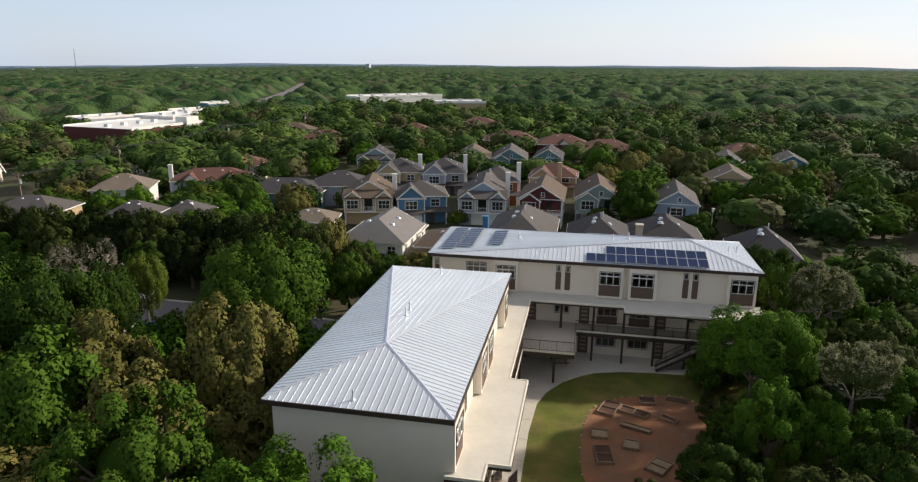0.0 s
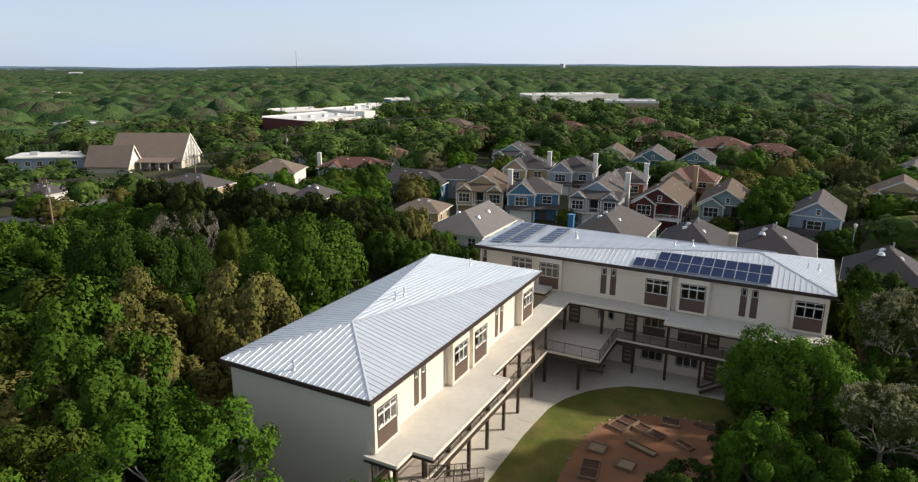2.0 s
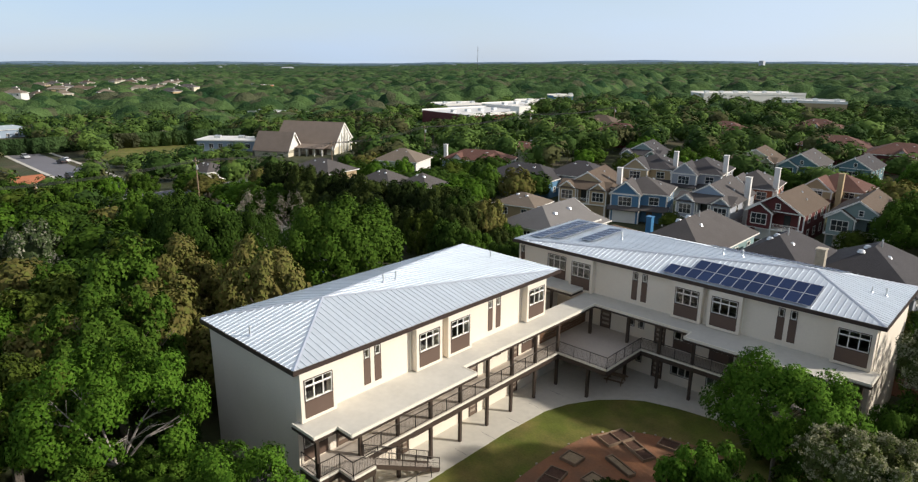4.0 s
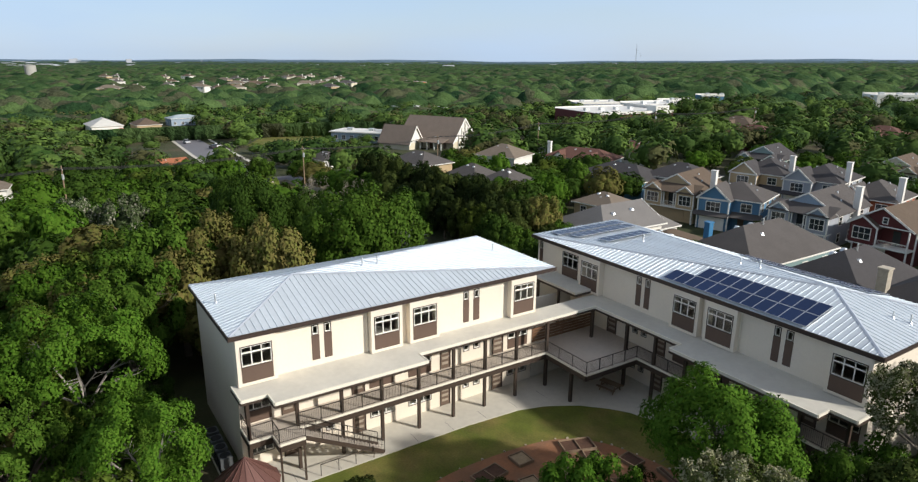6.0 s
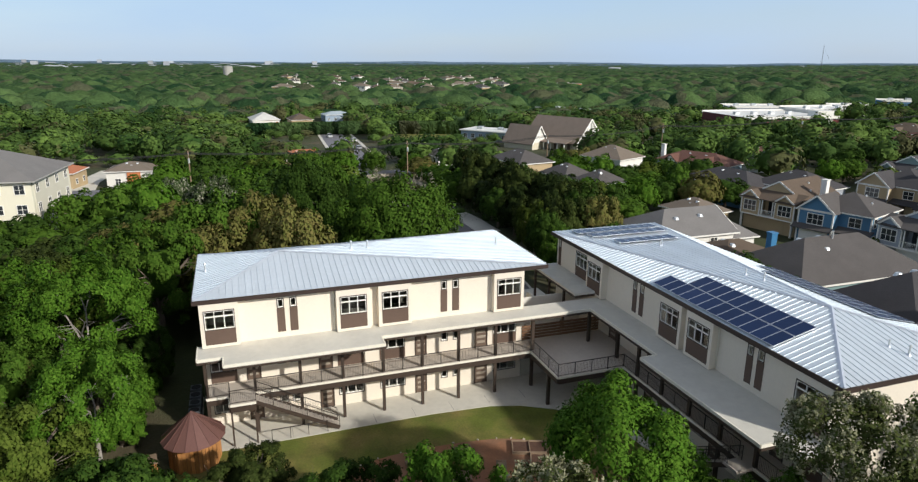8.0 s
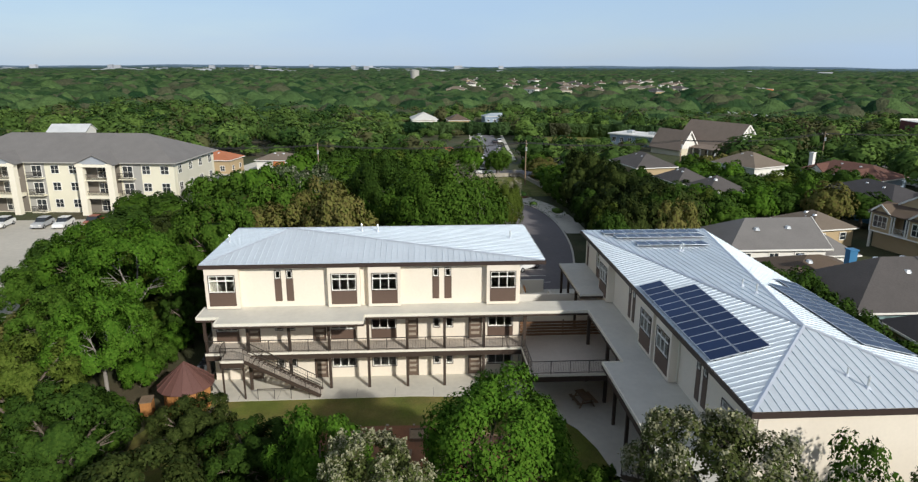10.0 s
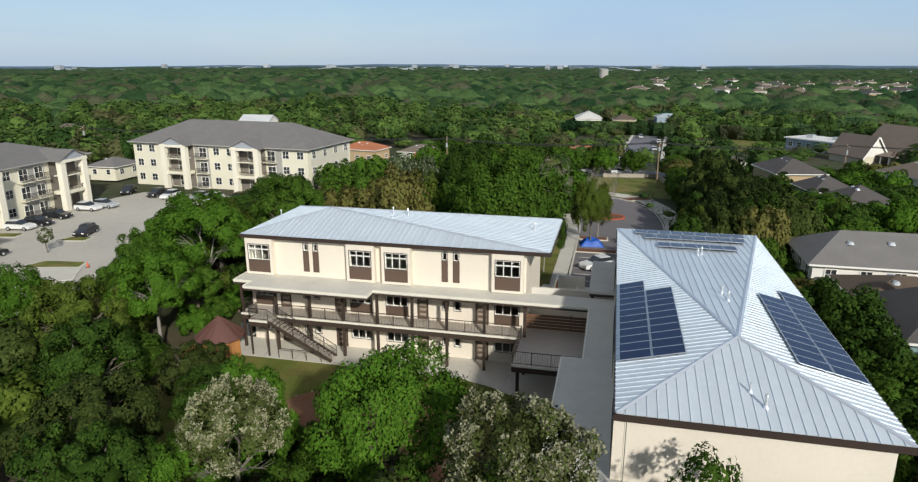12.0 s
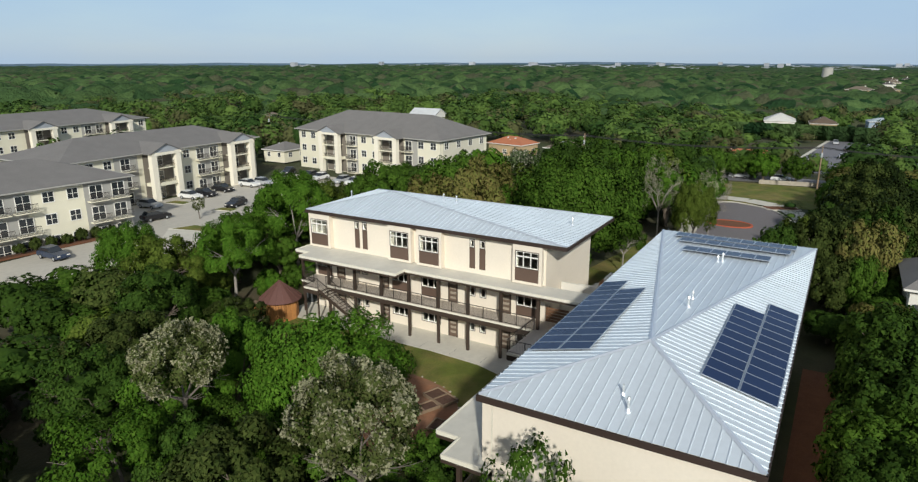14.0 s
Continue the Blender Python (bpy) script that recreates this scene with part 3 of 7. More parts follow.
def stair(parent, at, u_top, u_bot, v0, v1, z_top, z_bot):
    n = 19
    st = Geo()
    for v in (v0, v1):
        p, q = Vector(at(u_top, v, z_top - 0.12)), Vector(at(u_bot, v, z_bot + 0.1))
        st.beam(p, q, 0.06, 0.30)
    s = part("staircase", st, M_BROWN_STEEL, parent, "dark steel stair with open treads and rails")
    for k in range(n):
        u = u_top + (u_bot - u_top) * (k + 0.5) / n
        z = z_top + (z_bot - z_top) * (k + 0.6) / n
        d = abs(u_bot - u_top) / n * 0.55
        part("tread", Geo().box(at(u - d, v0 + 0.03, z - 0.03), at(u + d, v1 - 0.03, z + 0.02)), M_DECK, s)
    for v in (v0, v1):
        p, q = Vector(at(u_top, v, z_top)), Vector(at(u_bot, v, z_bot + 0.1))
        r = Geo().beam(p + Vector((0, 0, 1.0)), q + Vector((0, 0, 1.0)), 0.05, 0.05).beam(p + Vector((0, 0, 0.55)), q + Vector((0, 0, 0.55)), 0.025, 0.025)
        for k in range(6):
            c = p.lerp(q, k / 5)
            r.beam(c, c + Vector((0, 0, 1.0)), 0.04, 0.04)
        for k in range(1, 48):
            c = p.lerp(q, k / 48)
            r.beam(c + Vector((0, 0, 0.12)), c + Vector((0, 0, 1.0)), 0.011, 0.011)
        part("stair_railing", r, M_RAIL, s)


def hip_roof(parent, top):
    """Four standing-seam slopes that meet in one off-centre peak."""
    (x0, y0), (x1, y1), (px, py) = top
    roof = part("roof", Geo().face((x0 + 0.05, y0 + 0.05, EAVE - 0.06), (x1 - 0.05, y0 + 0.05, EAVE - 0.06), (x1 - 0.05, y1 - 0.05, EAVE - 0.06), (x0 + 0.05, y1 - 0.05, EAVE - 0.06)), M_CREAM_TRIM, parent, "pale standing-seam metal hip roof")
    peak = Vector((px, py, RIDGE))
    ring = [Vector((x0, y0, EAVE)), Vector((x1, y0, EAVE)), Vector((x1, y1, EAVE)), Vector((x0, y1, EAVE))]
    for a, b in zip(ring, ring[1:] + ring[:1]):
        along = (b - a).normalized()
        length = (b - a).length
        up = (peak - a) - along * (peak - a).dot(along)
        ua = (peak - a).dot(along)
        n_out = along.cross(up).normalized()
        n_out = n_out if n_out.z > 0 else -n_out

        def high(u):
            return max(0.0, min(u / ua, (length - u) / (length - ua)))

        n = round(length / 0.46)
        for k in range(n):
            u, w = length * k / n, length * (k + 1) / n
            pts = [a + along * u, a + along * w, a + along * w + up * high(w)]
            if u < ua < w:
                pts.append(peak)
            if high(u) > 0:
                pts.append(a + along * u + up * high(u))
            s = Geo().face(*[p + n_out * 0.02 for p in pts])
            if high(u) > 0.01:
                p = a + along * u - up * 0.004
                q = a + along * u + up * high(u)
                s.prism([p + along * i * 0.014 + n_out * j for i, j in ((-1, 0.015), (1, 0.015), (1, 0.058), (-1, 0.058))], q - p)
            part("roof_panel", s, M_METAL_ROOF, roof)
    for c in ring:
        s = Geo()
        side = (peak - c).cross(Vector((0, 0, 1))).normalized() * 0.13
        up = Vector((0, 0, 0.085))
        p, q = c + (peak - c) * 0.004, peak
        s.face(p - side + up * 0.3, q - side + up * 0.3, q + up, p + up).face(p + up, q + up, q + side + up * 0.3, p + side + up * 0.3)
        part("hip_cap", s, M_SEAM, roof, "pale metal hip capping")
    fas = Geo()
    for a, b in zip(ring, ring[1:] + ring[:1]):
        d = (b - a).normalized() * 0.07
        out = Vector((d.y, -d.x, 0)).normalized()
        fas.beam(a - d + Vector((0, 0, -0.16)) + out * 0.03, b + d + Vector((0, 0, -0.16)) + out * 0.03, 0.09, 0.30)
    part("fascia", fas, M_FASCIA, roof, "dark brown fascia and gutter")
    return roof


def roof_vent(x, y, z, h=0.55, r=0.06, hood=True):
    v = thing("roof_vent", "small galvanised vent pipe on the metal roof", "vent pipe", x, y, z, group="roof vents")
    part("pipe", Geo().tube((0, 0, -0.05), (0, 0, h), r, r, 8), M_VENT, v)
    part("flashing", Geo().tube((0, 0, -0.04), (0, 0, 0.14), r * 3.2, r * 1.1, 8), M_SEAM, v)
    if hood:
        part("cap", Geo().tube((0, 0, h), (0, 0, h + 0.12), r * 1.7, r * 0.9, 8), M_VENT, v)


def wing(name, label, at, length_u, wall_u, bays, slots, flat_wins, depth, lower, top, posts_u, skip_rail):
    """One wing. at(u, v, z): u along the court face, v outwards from its wall."""
    b = thing(name, label, "school building", group="school wings")
    u0, u1 = wall_u
    holes = []
    for z in (FLOORS[1], FLOORS[0]):
        for kind, a, c in lower:
            if kind == "wide":
                holes.append((a, c, z + (0.95 if z < 1 else 1.02), z + 2.15))
            elif kind == "door":
                holes.append((a, c, z, z + 2.15))
            else:
                holes.append((a, c, z + 1.05, z + 2.1))
    for a, c in slots:
        holes.append((a + 0.06, c - 0.06, 8.95, 9.62))
    for a, c in flat_wins:
        holes.append((a, c, 8.03, 9.43))
    wall_mesh = wall_with_holes(at, u0, u1, 0.0, EAVE - 0.05, -0.25, 0.0, holes + [(a - 0.15, c + 0.15, 6.9, 9.6) for a, c in bays])
    part("court_wall", wall_mesh, M_STUCCO, b, "cream stucco wall facing the court")
    for p, q in ((at(u0, -0.25, 0), at(u0 + 0.25, -depth, EAVE - 0.05)), (at(u1 - 0.25, -0.25, 0), at(u1, -depth, EAVE - 0.05)), (at(u0 + 0.25, -depth, 0), at(u1 - 0.25, -depth + 0.25, EAVE - 0.05))):
        part("outer_wall", Geo().box(p, q), M_STUCCO, b, "plain cream stucco wall")
    for z in FLOORS + (EAVE - 0.3,):
        part("floor_slab", Geo().box(at(u0 + 0.25, -0.25, z - 0.25), at(u1 - 0.25, -depth + 0.25, z)), M_ROOM, b)
    part("partition", Geo().box(at(u0 + 0.25, -4.2, 0), at(u1 - 0.25, -4.05, EAVE - 0.3)), M_ROOM, b)
    for a, c in bays:
        bay = part("window_bay", wall_with_holes(at, a - 0.32, c + 0.32, 6.62, EAVE - 0.1, 0.35, 0.58, [(a, c, 8.03, 9.43)]), M_STUCCO, b, "projecting stucco bay")
        for e in (a - 0.32, c + 0.12):
            part("bay_cheek", Geo().box(at(e, 0.0, 6.62), at(e + 0.2, 0.35, EAVE - 0.1)), M_STUCCO, bay)
        part("apron_panel", Geo().box(at(a - 0.05, 0.575, 6.86), at(c + 0.05, 0.605, 7.97)), M_BROWN_PANEL, bay, "brown apron panel")
        window(b, at, a, c, 8.03, 9.43, 0.58, 3)
    for a, c in flat_wins:
        window(b, at, a, c, 8.03, 9.43, 0.0, 3)
        part("apron_panel", Geo().box(at(a - 0.05, 0.0, 6.86), at(c + 0.05, 0.03, 7.97)), M_BROWN_PANEL, b, "brown apron panel")
    for a, c in slots:
        window(b, at, a + 0.06, c - 0.06, 8.95, 9.62, 0.0, 1, transom=False)
        part("slot_panel", Geo().box(at(a - 0.02, 0.0, 7.0), at(c + 0.02, 0.03, 8.88)), M_BROWN_PANEL, b, "tall brown panel below a slot window")
    for z in (FLOORS[1], FLOORS[0]):
        for kind, a, c in lower:
            if kind == "wide":
                window(b, at, a, c, z + (0.95 if z < 1 else 1.02), z + 2.15, 0.0, 3, transom=False)
                if z > 1:
                    part("apron_panel", Geo().box(at(a - 0.05, 0.0, z + 0.1), at(c + 0.05, 0.03, z + 0.94)), M_BROWN_PANEL, b, "brown apron panel")
            elif kind == "door":
                door(b, at, a, c, z, 0.0)
            else:
                window(b, at, a, c, z + 1.05, z + 2.1, 0.0, 1, transom=False)
    for u in posts_u:
        part("post", Geo().box(at(u - 0.11, 1.78, 0.0), at(u + 0.11, 2.0, 6.35)), M_BROWN_STEEL, b, "dark brown steel post")
    for e in (u0 + 0.1, u0 + 9.6, u1 - 0.15):
        part("downpipe", Geo().tube(at(e, 0.06, 6.7), at(e, 0.06, EAVE - 0.2), 0.05, 0.05, 8), M_CREAM_TRIM, b)
    hip_roof(b, top)
    return b


AT_A = lambda u, v, z: (-0.55 + v, u, z)
AT_B = lambda u, v, z: (24.3 - u, 33.55 - v, z)
LOW_A = [("wide", 0.2, 2.1), ("door", 3.3, 4.2), ("small", 5.55, 6.1), ("small", 6.5, 7.1), ("door", 8.65, 9.6), ("wide", 10.1, 12.05), ("wide", 13.45, 15.45), ("door", 16.4, 17.25),
         ("small", 18.6, 19.1), ("small", 19.65, 20.2), ("door", 21.6, 22.6), ("wide", 23.2, 25.25)]
LOW_A[0] = ("wide", 0.75, 2.5)
A_POSTS = [0.45, 3.75, 7.0, 10.15, 13.28, 16.42, 19.45, 22.65]
wing("school_wing", "three-storey cream stucco school wing with brown panels and hip roof", AT_A, 27.75, (0.35, 25.8),
     [(0.68, 2.7), (10.4, 12.36), (13.65, 15.64), (23.3, 25.33)], [(5.75, 6.28), (6.68, 7.22), (18.56, 19.08), (19.55, 20.1)], [], 10.85, LOW_A, A_TOP, A_POSTS, None)
LOW_B = [("wide", 0.8, 2.8), ("door", 3.6, 4.5), ("small", 6.0, 6.6), ("door", 8.8, 9.7), ("wide", 10.4, 12.4), ("wide", 13.7, 15.7), ("door", 16.6, 17.5), ("small", 18.7, 19.2), ("small", 19.7, 20.2), ("door", 22.2, 23.2)]
B_POSTS = [0.6, 3.75, 6.85, 9.95, 13.05, 16.1]
wing("school_wing", "three-storey cream stucco school wing with solar panels on its hip roof", AT_B, 33.85, (0.4, 33.5),
     [(0.8, 2.9), (10.35, 12.47), (13.67, 15.7), (24.45, 26.46)], [(5.95, 6.5), (6.88, 7.4), (18.72, 19.25), (19.68, 20.2), (32.75, 33.2)], [(27.62, 29.72)], 10.85, LOW_B, B_TOP, B_POSTS, None)

# canopy roof, walkways, deck, stairs
acc = thing("access_gallery", "open steel gallery with canopy, walkways, deck and stairs along the court", "gallery")
CANOPY = [(-0.55, 0.0), (1.75, 0.0), (1.75, 1.75), (3.15, 1.75), (3.15, 13.1), (1.75, 13.1), (1.75, 31.08), (11.12, 31.08), (11.12, 29.7), (22.62, 29.7), (22.62, 31.05), (24.35, 31.05), (24.35, 33.55), (-0.55, 33.55)]
can = part("canopy", Geo().prism([(x, y, 6.34) for x, y in CANOPY], (0, 0, 0.22)), M_MEMBRANE, acc, "flat pale canopy roof")
edge = Geo()
for (x0, y0), (x1, y1) in zip(CANOPY[:12], CANOPY[1:13]):
    edge.beam((x0, y0, 6.50), (x1, y1, 6.50), 0.10, 0.20)
part("canopy_edge", edge, M_CREAM_TRIM, can, "cream edge trim")
und = Geo()
for (x0, y0), (x1, y1) in zip(CANOPY[:12], CANOPY[1:13]):
    und.beam((x0 - 0.0, y0, 6.27), (x1, y1, 6.27), 0.14, 0.14)
part("canopy_beam", und, M_BROWN_STEEL, can, "dark steel edge beam")
part("entrance_canopy", Geo().box((-9.4, 30.95, 6.86), (-0.75, 33.55, 7.06)), M_MEMBRANE, acc, "upper flat canopy over the entrance")
part("entrance_canopy_beam", Geo().box((-9.35, 31.0, 6.62), (-0.8, 33.5, 6.855)), M_BROWN_STEEL, acc)
for x in (-9.2, -6.2, -3.2):
    part("post", Geo().box((x - 0.1, 31.1, 2.95), (x + 0.1, 31.3, 6.7)), M_BROWN_STEEL, acc)
DECKS = [((-0.55, 0.35), (1.55, 25.75)), ((-0.55, 25.75), (6.5, 33.55)), ((6.5, 31.55), (23.9, 33.55)), ((1.55, 1.9), (2.95, 3.7))]
for (x0, y0), (x1, y1) in DECKS:
    part("walkway_slab", Geo().box((x0, y0, 3.2), (x1, y1, 3.4)), M_DECK, acc, "concrete walkway slab")
beams = [((1.5, 0.35), (1.5, 25.75)), ((1.5, 25.8), (6.45, 25.8)), ((6.45, 25.8), (6.45, 31.6)), ((6.45, 31.6), (23.9, 31.6)), ((-0.55, 0.4), (1.5, 0.4)), ((1.55, 1.95), (2.9, 1.95)), ((2.9, 1.95), (2.9, 3.7))]
for p, q in beams:
    part("edge_beam", Geo().beam((*p, 3.0), (*q, 3.0), 0.16, 0.42), M_BROWN_STEEL, acc, "dark steel edge beam")
    part("slab_edge", Geo().beam((*p, 3.31), (*q, 3.31), 0.20, 0.17), M_CREAM_TRIM, acc, "pale slab edge")
rails = [((1.52, 3.8), (1.52, 25.75)), ((1.52, 25.78), (6.46, 25.78)), ((6.46, 25.78), (6.46, 31.55)), ((6.46, 31.57), (19.3, 31.57)), ((20.6, 31.57), (23.9, 31.57)), ((-0.4, 0.4), (1.52, 0.4)), ((1.52, 0.4), (1.52, 1.95)), ((1.52, 1.95), (2.9, 1.95)), ((2.9, 1.95), (2.9, 3.7))]
for p, q in rails:
    railing(acc, p, q, 3.4)
for p in ((1.3, 26.0), (4.6, 25.95), (1.3, 31.3), (4.9, 31.9)):
    part("post", Geo().box((p[0] - 0.12, p[1] - 0.12, 0), (p[0] + 0.12, p[1] + 0.12, 6.35 if p[0] < 2 or p[1] > 31 else 3.0)), M_BROWN_STEEL, acc)
for p in ((2.85, 2.0), (2.85, 3.6)):
    part("landing_post", Geo().box((p[0] - 0.06, p[1] - 0.06, 0), (p[0] + 0.06, p[1] + 0.06, 3.2)), M_BROWN_STEEL, acc, "thin dark landing post")
stair(acc, AT_A, 3.7, 9.5, 2.3, 3.45, 3.4, 0.06)
stair(acc, AT_B, 4.6, 9.7, 2.1, 3.2, 3.4, 0.06)
part("walkway_slab", Geo().box((19.4, 30.3, 3.2), (20.6, 31.6, 3.4)), M_DECK, acc)
ramp = Geo().beam((3.0, 4.6, 0.95), (3.0, 8.6, 0.95), 0.05, 0.05)
for yy in (4.6, 5.9, 7.2, 8.6):
    ramp.beam((3.0, yy, 0.05), (3.0, yy, 0.95), 0.045, 0.045)
part("ground_railing", ramp, M_RAIL, acc)

# entrance court behind the deck
scr = thing("timber_screen", "dark stained horizontal timber screen behind the deck", "screen wall")
for k in range(5):
    part("board", Geo().box((-0.62, 25.9, 3.45 + 0.27 * k), (-0.56, 33.4, 3.66 + 0.27 * k)), M_WOOD_DARK, scr)
for yy in (26.2, 29.6, 33.1):
    part("batten", Geo().box((-0.68, yy - 0.05, 3.4), (-0.63, yy + 0.05, 4.85)), M_BROWN_STEEL, scr)
whole("court_wall", Geo().box((-4.2, 25.85, 2.95), (-4.0, 33.4, 5.9)), M_STUCCO_GREY, "plain stucco wall of the entrance court", "wall", kind="structure")
for a, c in (((-13.2, 27.4, 2.9), (-8.0, 27.6, 4.4)), ((-13.2, 27.6, 2.9), (-13.0, 30.2, 4.2)), ((-8.0, 26.0, 2.9), (-7.8, 29.8, 4.6)), ((-7.8, 29.6, 2.9), (-4.2, 29.8, 5.0))):
    whole("garden_wall", Geo().box(a, c), M_STUCCO_GREY, "low pale stucco wall in the entrance court", "wall", kind="structure")
whole("court_paving", Geo().box((-13.4, 25.9, -0.2), (-0.6, 33.5, 3.0)), M_CONCRETE, "raised concrete terrace of the entrance court", "pavement", kind="structure")
gt = thing("timber_gate", "orange-brown timber gate in the low court wall", "gate", -9.6, 27.66, 3.0)
for k in range(6):
    part("board", Geo().box((-0.6 + 0.2 * k, 0, 0.05), (-0.42 + 0.2 * k, 0.05, 1.7)), M_WOOD, gt)
part("rail", Geo().box((-0.6, 0.05, 0.4), (0.58, 0.09, 0.5)).box((-0.6, 0.05, 1.3), (0.58, 0.09, 1.4)), M_WOOD, gt)

# solar arrays on the second wing
def slope_frame(origin, along, up):
    along, up = Vector(along).normalized(), Vector(up).normalized()
    out = along.cross(up).normalized()
    if out.z < 0:
        out = -out
    return Matrix(((along.x, up.x, out.x, origin[0]), (along.y, up.y, out.y, origin[1]), (along.z, up.z, out.z, origin[2]), (0, 0, 0, 1)))


cell = Geo().box((0.02, 0.02, 0.02), (0.98, 1.63, 0.035)).mesh("cells", M_SOLAR)
rimg = Geo()
for a, c in (((0, 0, 0), (1.0, 0.042, 0.04)), ((0, 1.608, 0), (1.0, 1.65, 0.04)), ((0, 0.042, 0), (0.034, 1.608, 0.04)), ((0.966, 0.042, 0), (1.0, 1.608, 0.04))):
    rimg.box(a, c)
rim_mesh = rimg.mesh("panel_frame", M_SOLAR_FRAME)


def solar_array(origin, along, up, rows, lift=0.12, tilt=0.0, wide=False):
    """rows: (first column, number of panels); row by row up the slope."""
    arr = thing("solar_array", "blue-black solar panels in pale frames on the metal roof", "solar panels", group="solar arrays")
    f = slope_frame(origin, along, up) @ Matrix.Translation((0, 0, lift)) @ pose(0, 0, 0, tilt)
    arr.matrix_basis = f
    for r, (first, n) in enumerate(rows):
        for k in range(n):
            p = part("solar_panel", cell, None, arr)
            p.matrix_basis = Matrix.Translation(((first + k) * 1.01, r * 1.68, 0))
            part("panel_frame", rim_mesh, None, p)
        part("rail", Geo().box((first * 1.01, r * 1.68 + 0.35, -0.09), ((first + n) * 1.01, r * 1.68 + 0.39, -0.005)).box((first * 1.01, r * 1.68 + 1.25, -0.09), ((first + n) * 1.01, r * 1.68 + 1.29, -0.005)), M_SOLAR_FRAME, arr)
    return arr


SL = (RIDGE - EAVE) / 5.95
solar_array((7.1, 33.18, EAVE + 0.18 * SL), (1, 0, 0), (0, 1, SL), [(0, 12), (2, 10)])
solar_array((19.2, 44.75, EAVE + 0.15 * SL), (-1, 0, 0), (0, -1, SL), [(0, 12), (0, 10)])
SW = (RIDGE - EAVE) / 27.35
solar_array((-8.6, 43.6, EAVE + 0.95 * SW), (0, -1, 0), (1, 0, SW), [(0, 9)], tilt=1.0, lift=0.16)
solar_array((-6.75, 43.3, EAVE + 2.8 * SW), (0, -1, 0), (1, 0, SW), [(0, 8)], tilt=1.0, lift=0.16)
solar_array((-3.6, 42.2, EAVE + 5.95 * SW), (0, -1, 0), (1, 0, SW), [(0, 6)], tilt=1.0, lift=0.16)
roof_vent(22.9, 39.4, 10.62)
roof_vent(22.0, 38.9, 10.82, 0.5, 0.05, False)
roof_vent(-0.5, 39.3, 10.8)
roof_vent(-0.3, 39.0, 10.8, 0.4)
roof_vent(11.6, 39.4, 11.45)
roof_vent(9.9, 39.3, 11.36, 0.4, 0.05)
roof_vent(-6.3, 0.75, 10.48, 0.6)
roof_vent(-6.25, 12.4, 11.38)
roof_vent(-6.35, 13.8, 11.28)
roof_vent(-6.5, 25.7, 10.45, 0.6)


def solar_hut():
    """The eight-sided timber hut with a cone of copper sheets."""
    hut = thing("garden_hut", "orange cedar hut with a brown metal cone roof", "hut", 3.75, -0.55, 0.0, 10)
    r, h, top, over = 1.68, 2.15, 3.85, 2.1
    for k in range(8):
        a0, a1 = math.radians(45 * k), math.radians(45 * (k + 1))
        p, q = Vector((r * math.cos(a0), r * math.sin(a0), 0)), Vector((r * math.cos(a1), r * math.sin(a1), 0))
        for i in range(5):
            s, e = p.lerp(q, i / 5 + 0.012), p.lerp(q, (i + 1) / 5 - 0.012)
            n = (s + e).normalized() * 0.05
            part("board", Geo().prism([s, e, e + n * (1 if i % 2 else 0.7), s + n * (1 if i % 2 else 0.7)], (0, 0, h)), M_WOOD, hut)
        for i in range(2):
            b0, b1 = a0 + (a1 - a0) * i / 2, a0 + (a1 - a0) * (i + 1) / 2
            e0, e1 = Vector((over * math.cos(b0), over * math.sin(b0), h - 0.12)), Vector((over * math.cos(b1), over * math.sin(b1), h - 0.12))
            pk = Vector((0, 0, top))
            s = Geo().face(e0, e1, pk).face(e1 - Vector((0, 0, 0.05)), e0 - Vector((0, 0, 0.05)), pk - Vector((0, 0, 0.06)))
            s.beam(e0 + Vector((0, 0, 0.02)), pk, 0.035, 0.05)
            part("roof_sheet", s, M_COPPER, hut)
    part("core", Geo().tube((0, 0, 0), (0, 0, h), r * 0.93, r * 0.93, 8), M_WOOD_DARK, hut)
    crate = thing("timber_crate", "orange cedar store box beside the hut", "crate", 4.6, -3.3, 0, 10)
    for k in range(5):
        part("board", Geo().box((-0.55 + 0.22 * k, -0.4, 0), (-0.35 + 0.22 * k, 0.4, 1.15)), M_WOOD, crate)
    part("lid", Geo().box((-0.6, -0.45, 1.15), (0.6, 0.45, 1.21)), M_WOOD_GREY, crate)


solar_hut()
for k in range(4):
    ac = thing("condenser_unit", "dark grey air conditioning condenser on a pad", "air conditioner", -1.0 - 1.25 * k, -0.75, 0.0, group="condensers")
    part("casing", Geo().box((-0.45, -0.42, 0.1), (0.45, 0.42, 1.35)), M_AC, ac)
    part("pad", Geo().box((-0.55, -0.5, -0.05), (0.55, 0.5, 0.1)), M_CONCRETE, ac)
    part("fan_grille", Geo().tube((0, 0, 1.35), (0, 0, 1.39), 0.36, 0.34, 16), M_BLACK, ac)
    for i in range(9):
        part("fin", Geo().box((-0.42, -0.44, 0.2 + 0.12 * i), (0.42, -0.425, 0.26 + 0.12 * i)), M_BLACK, ac)


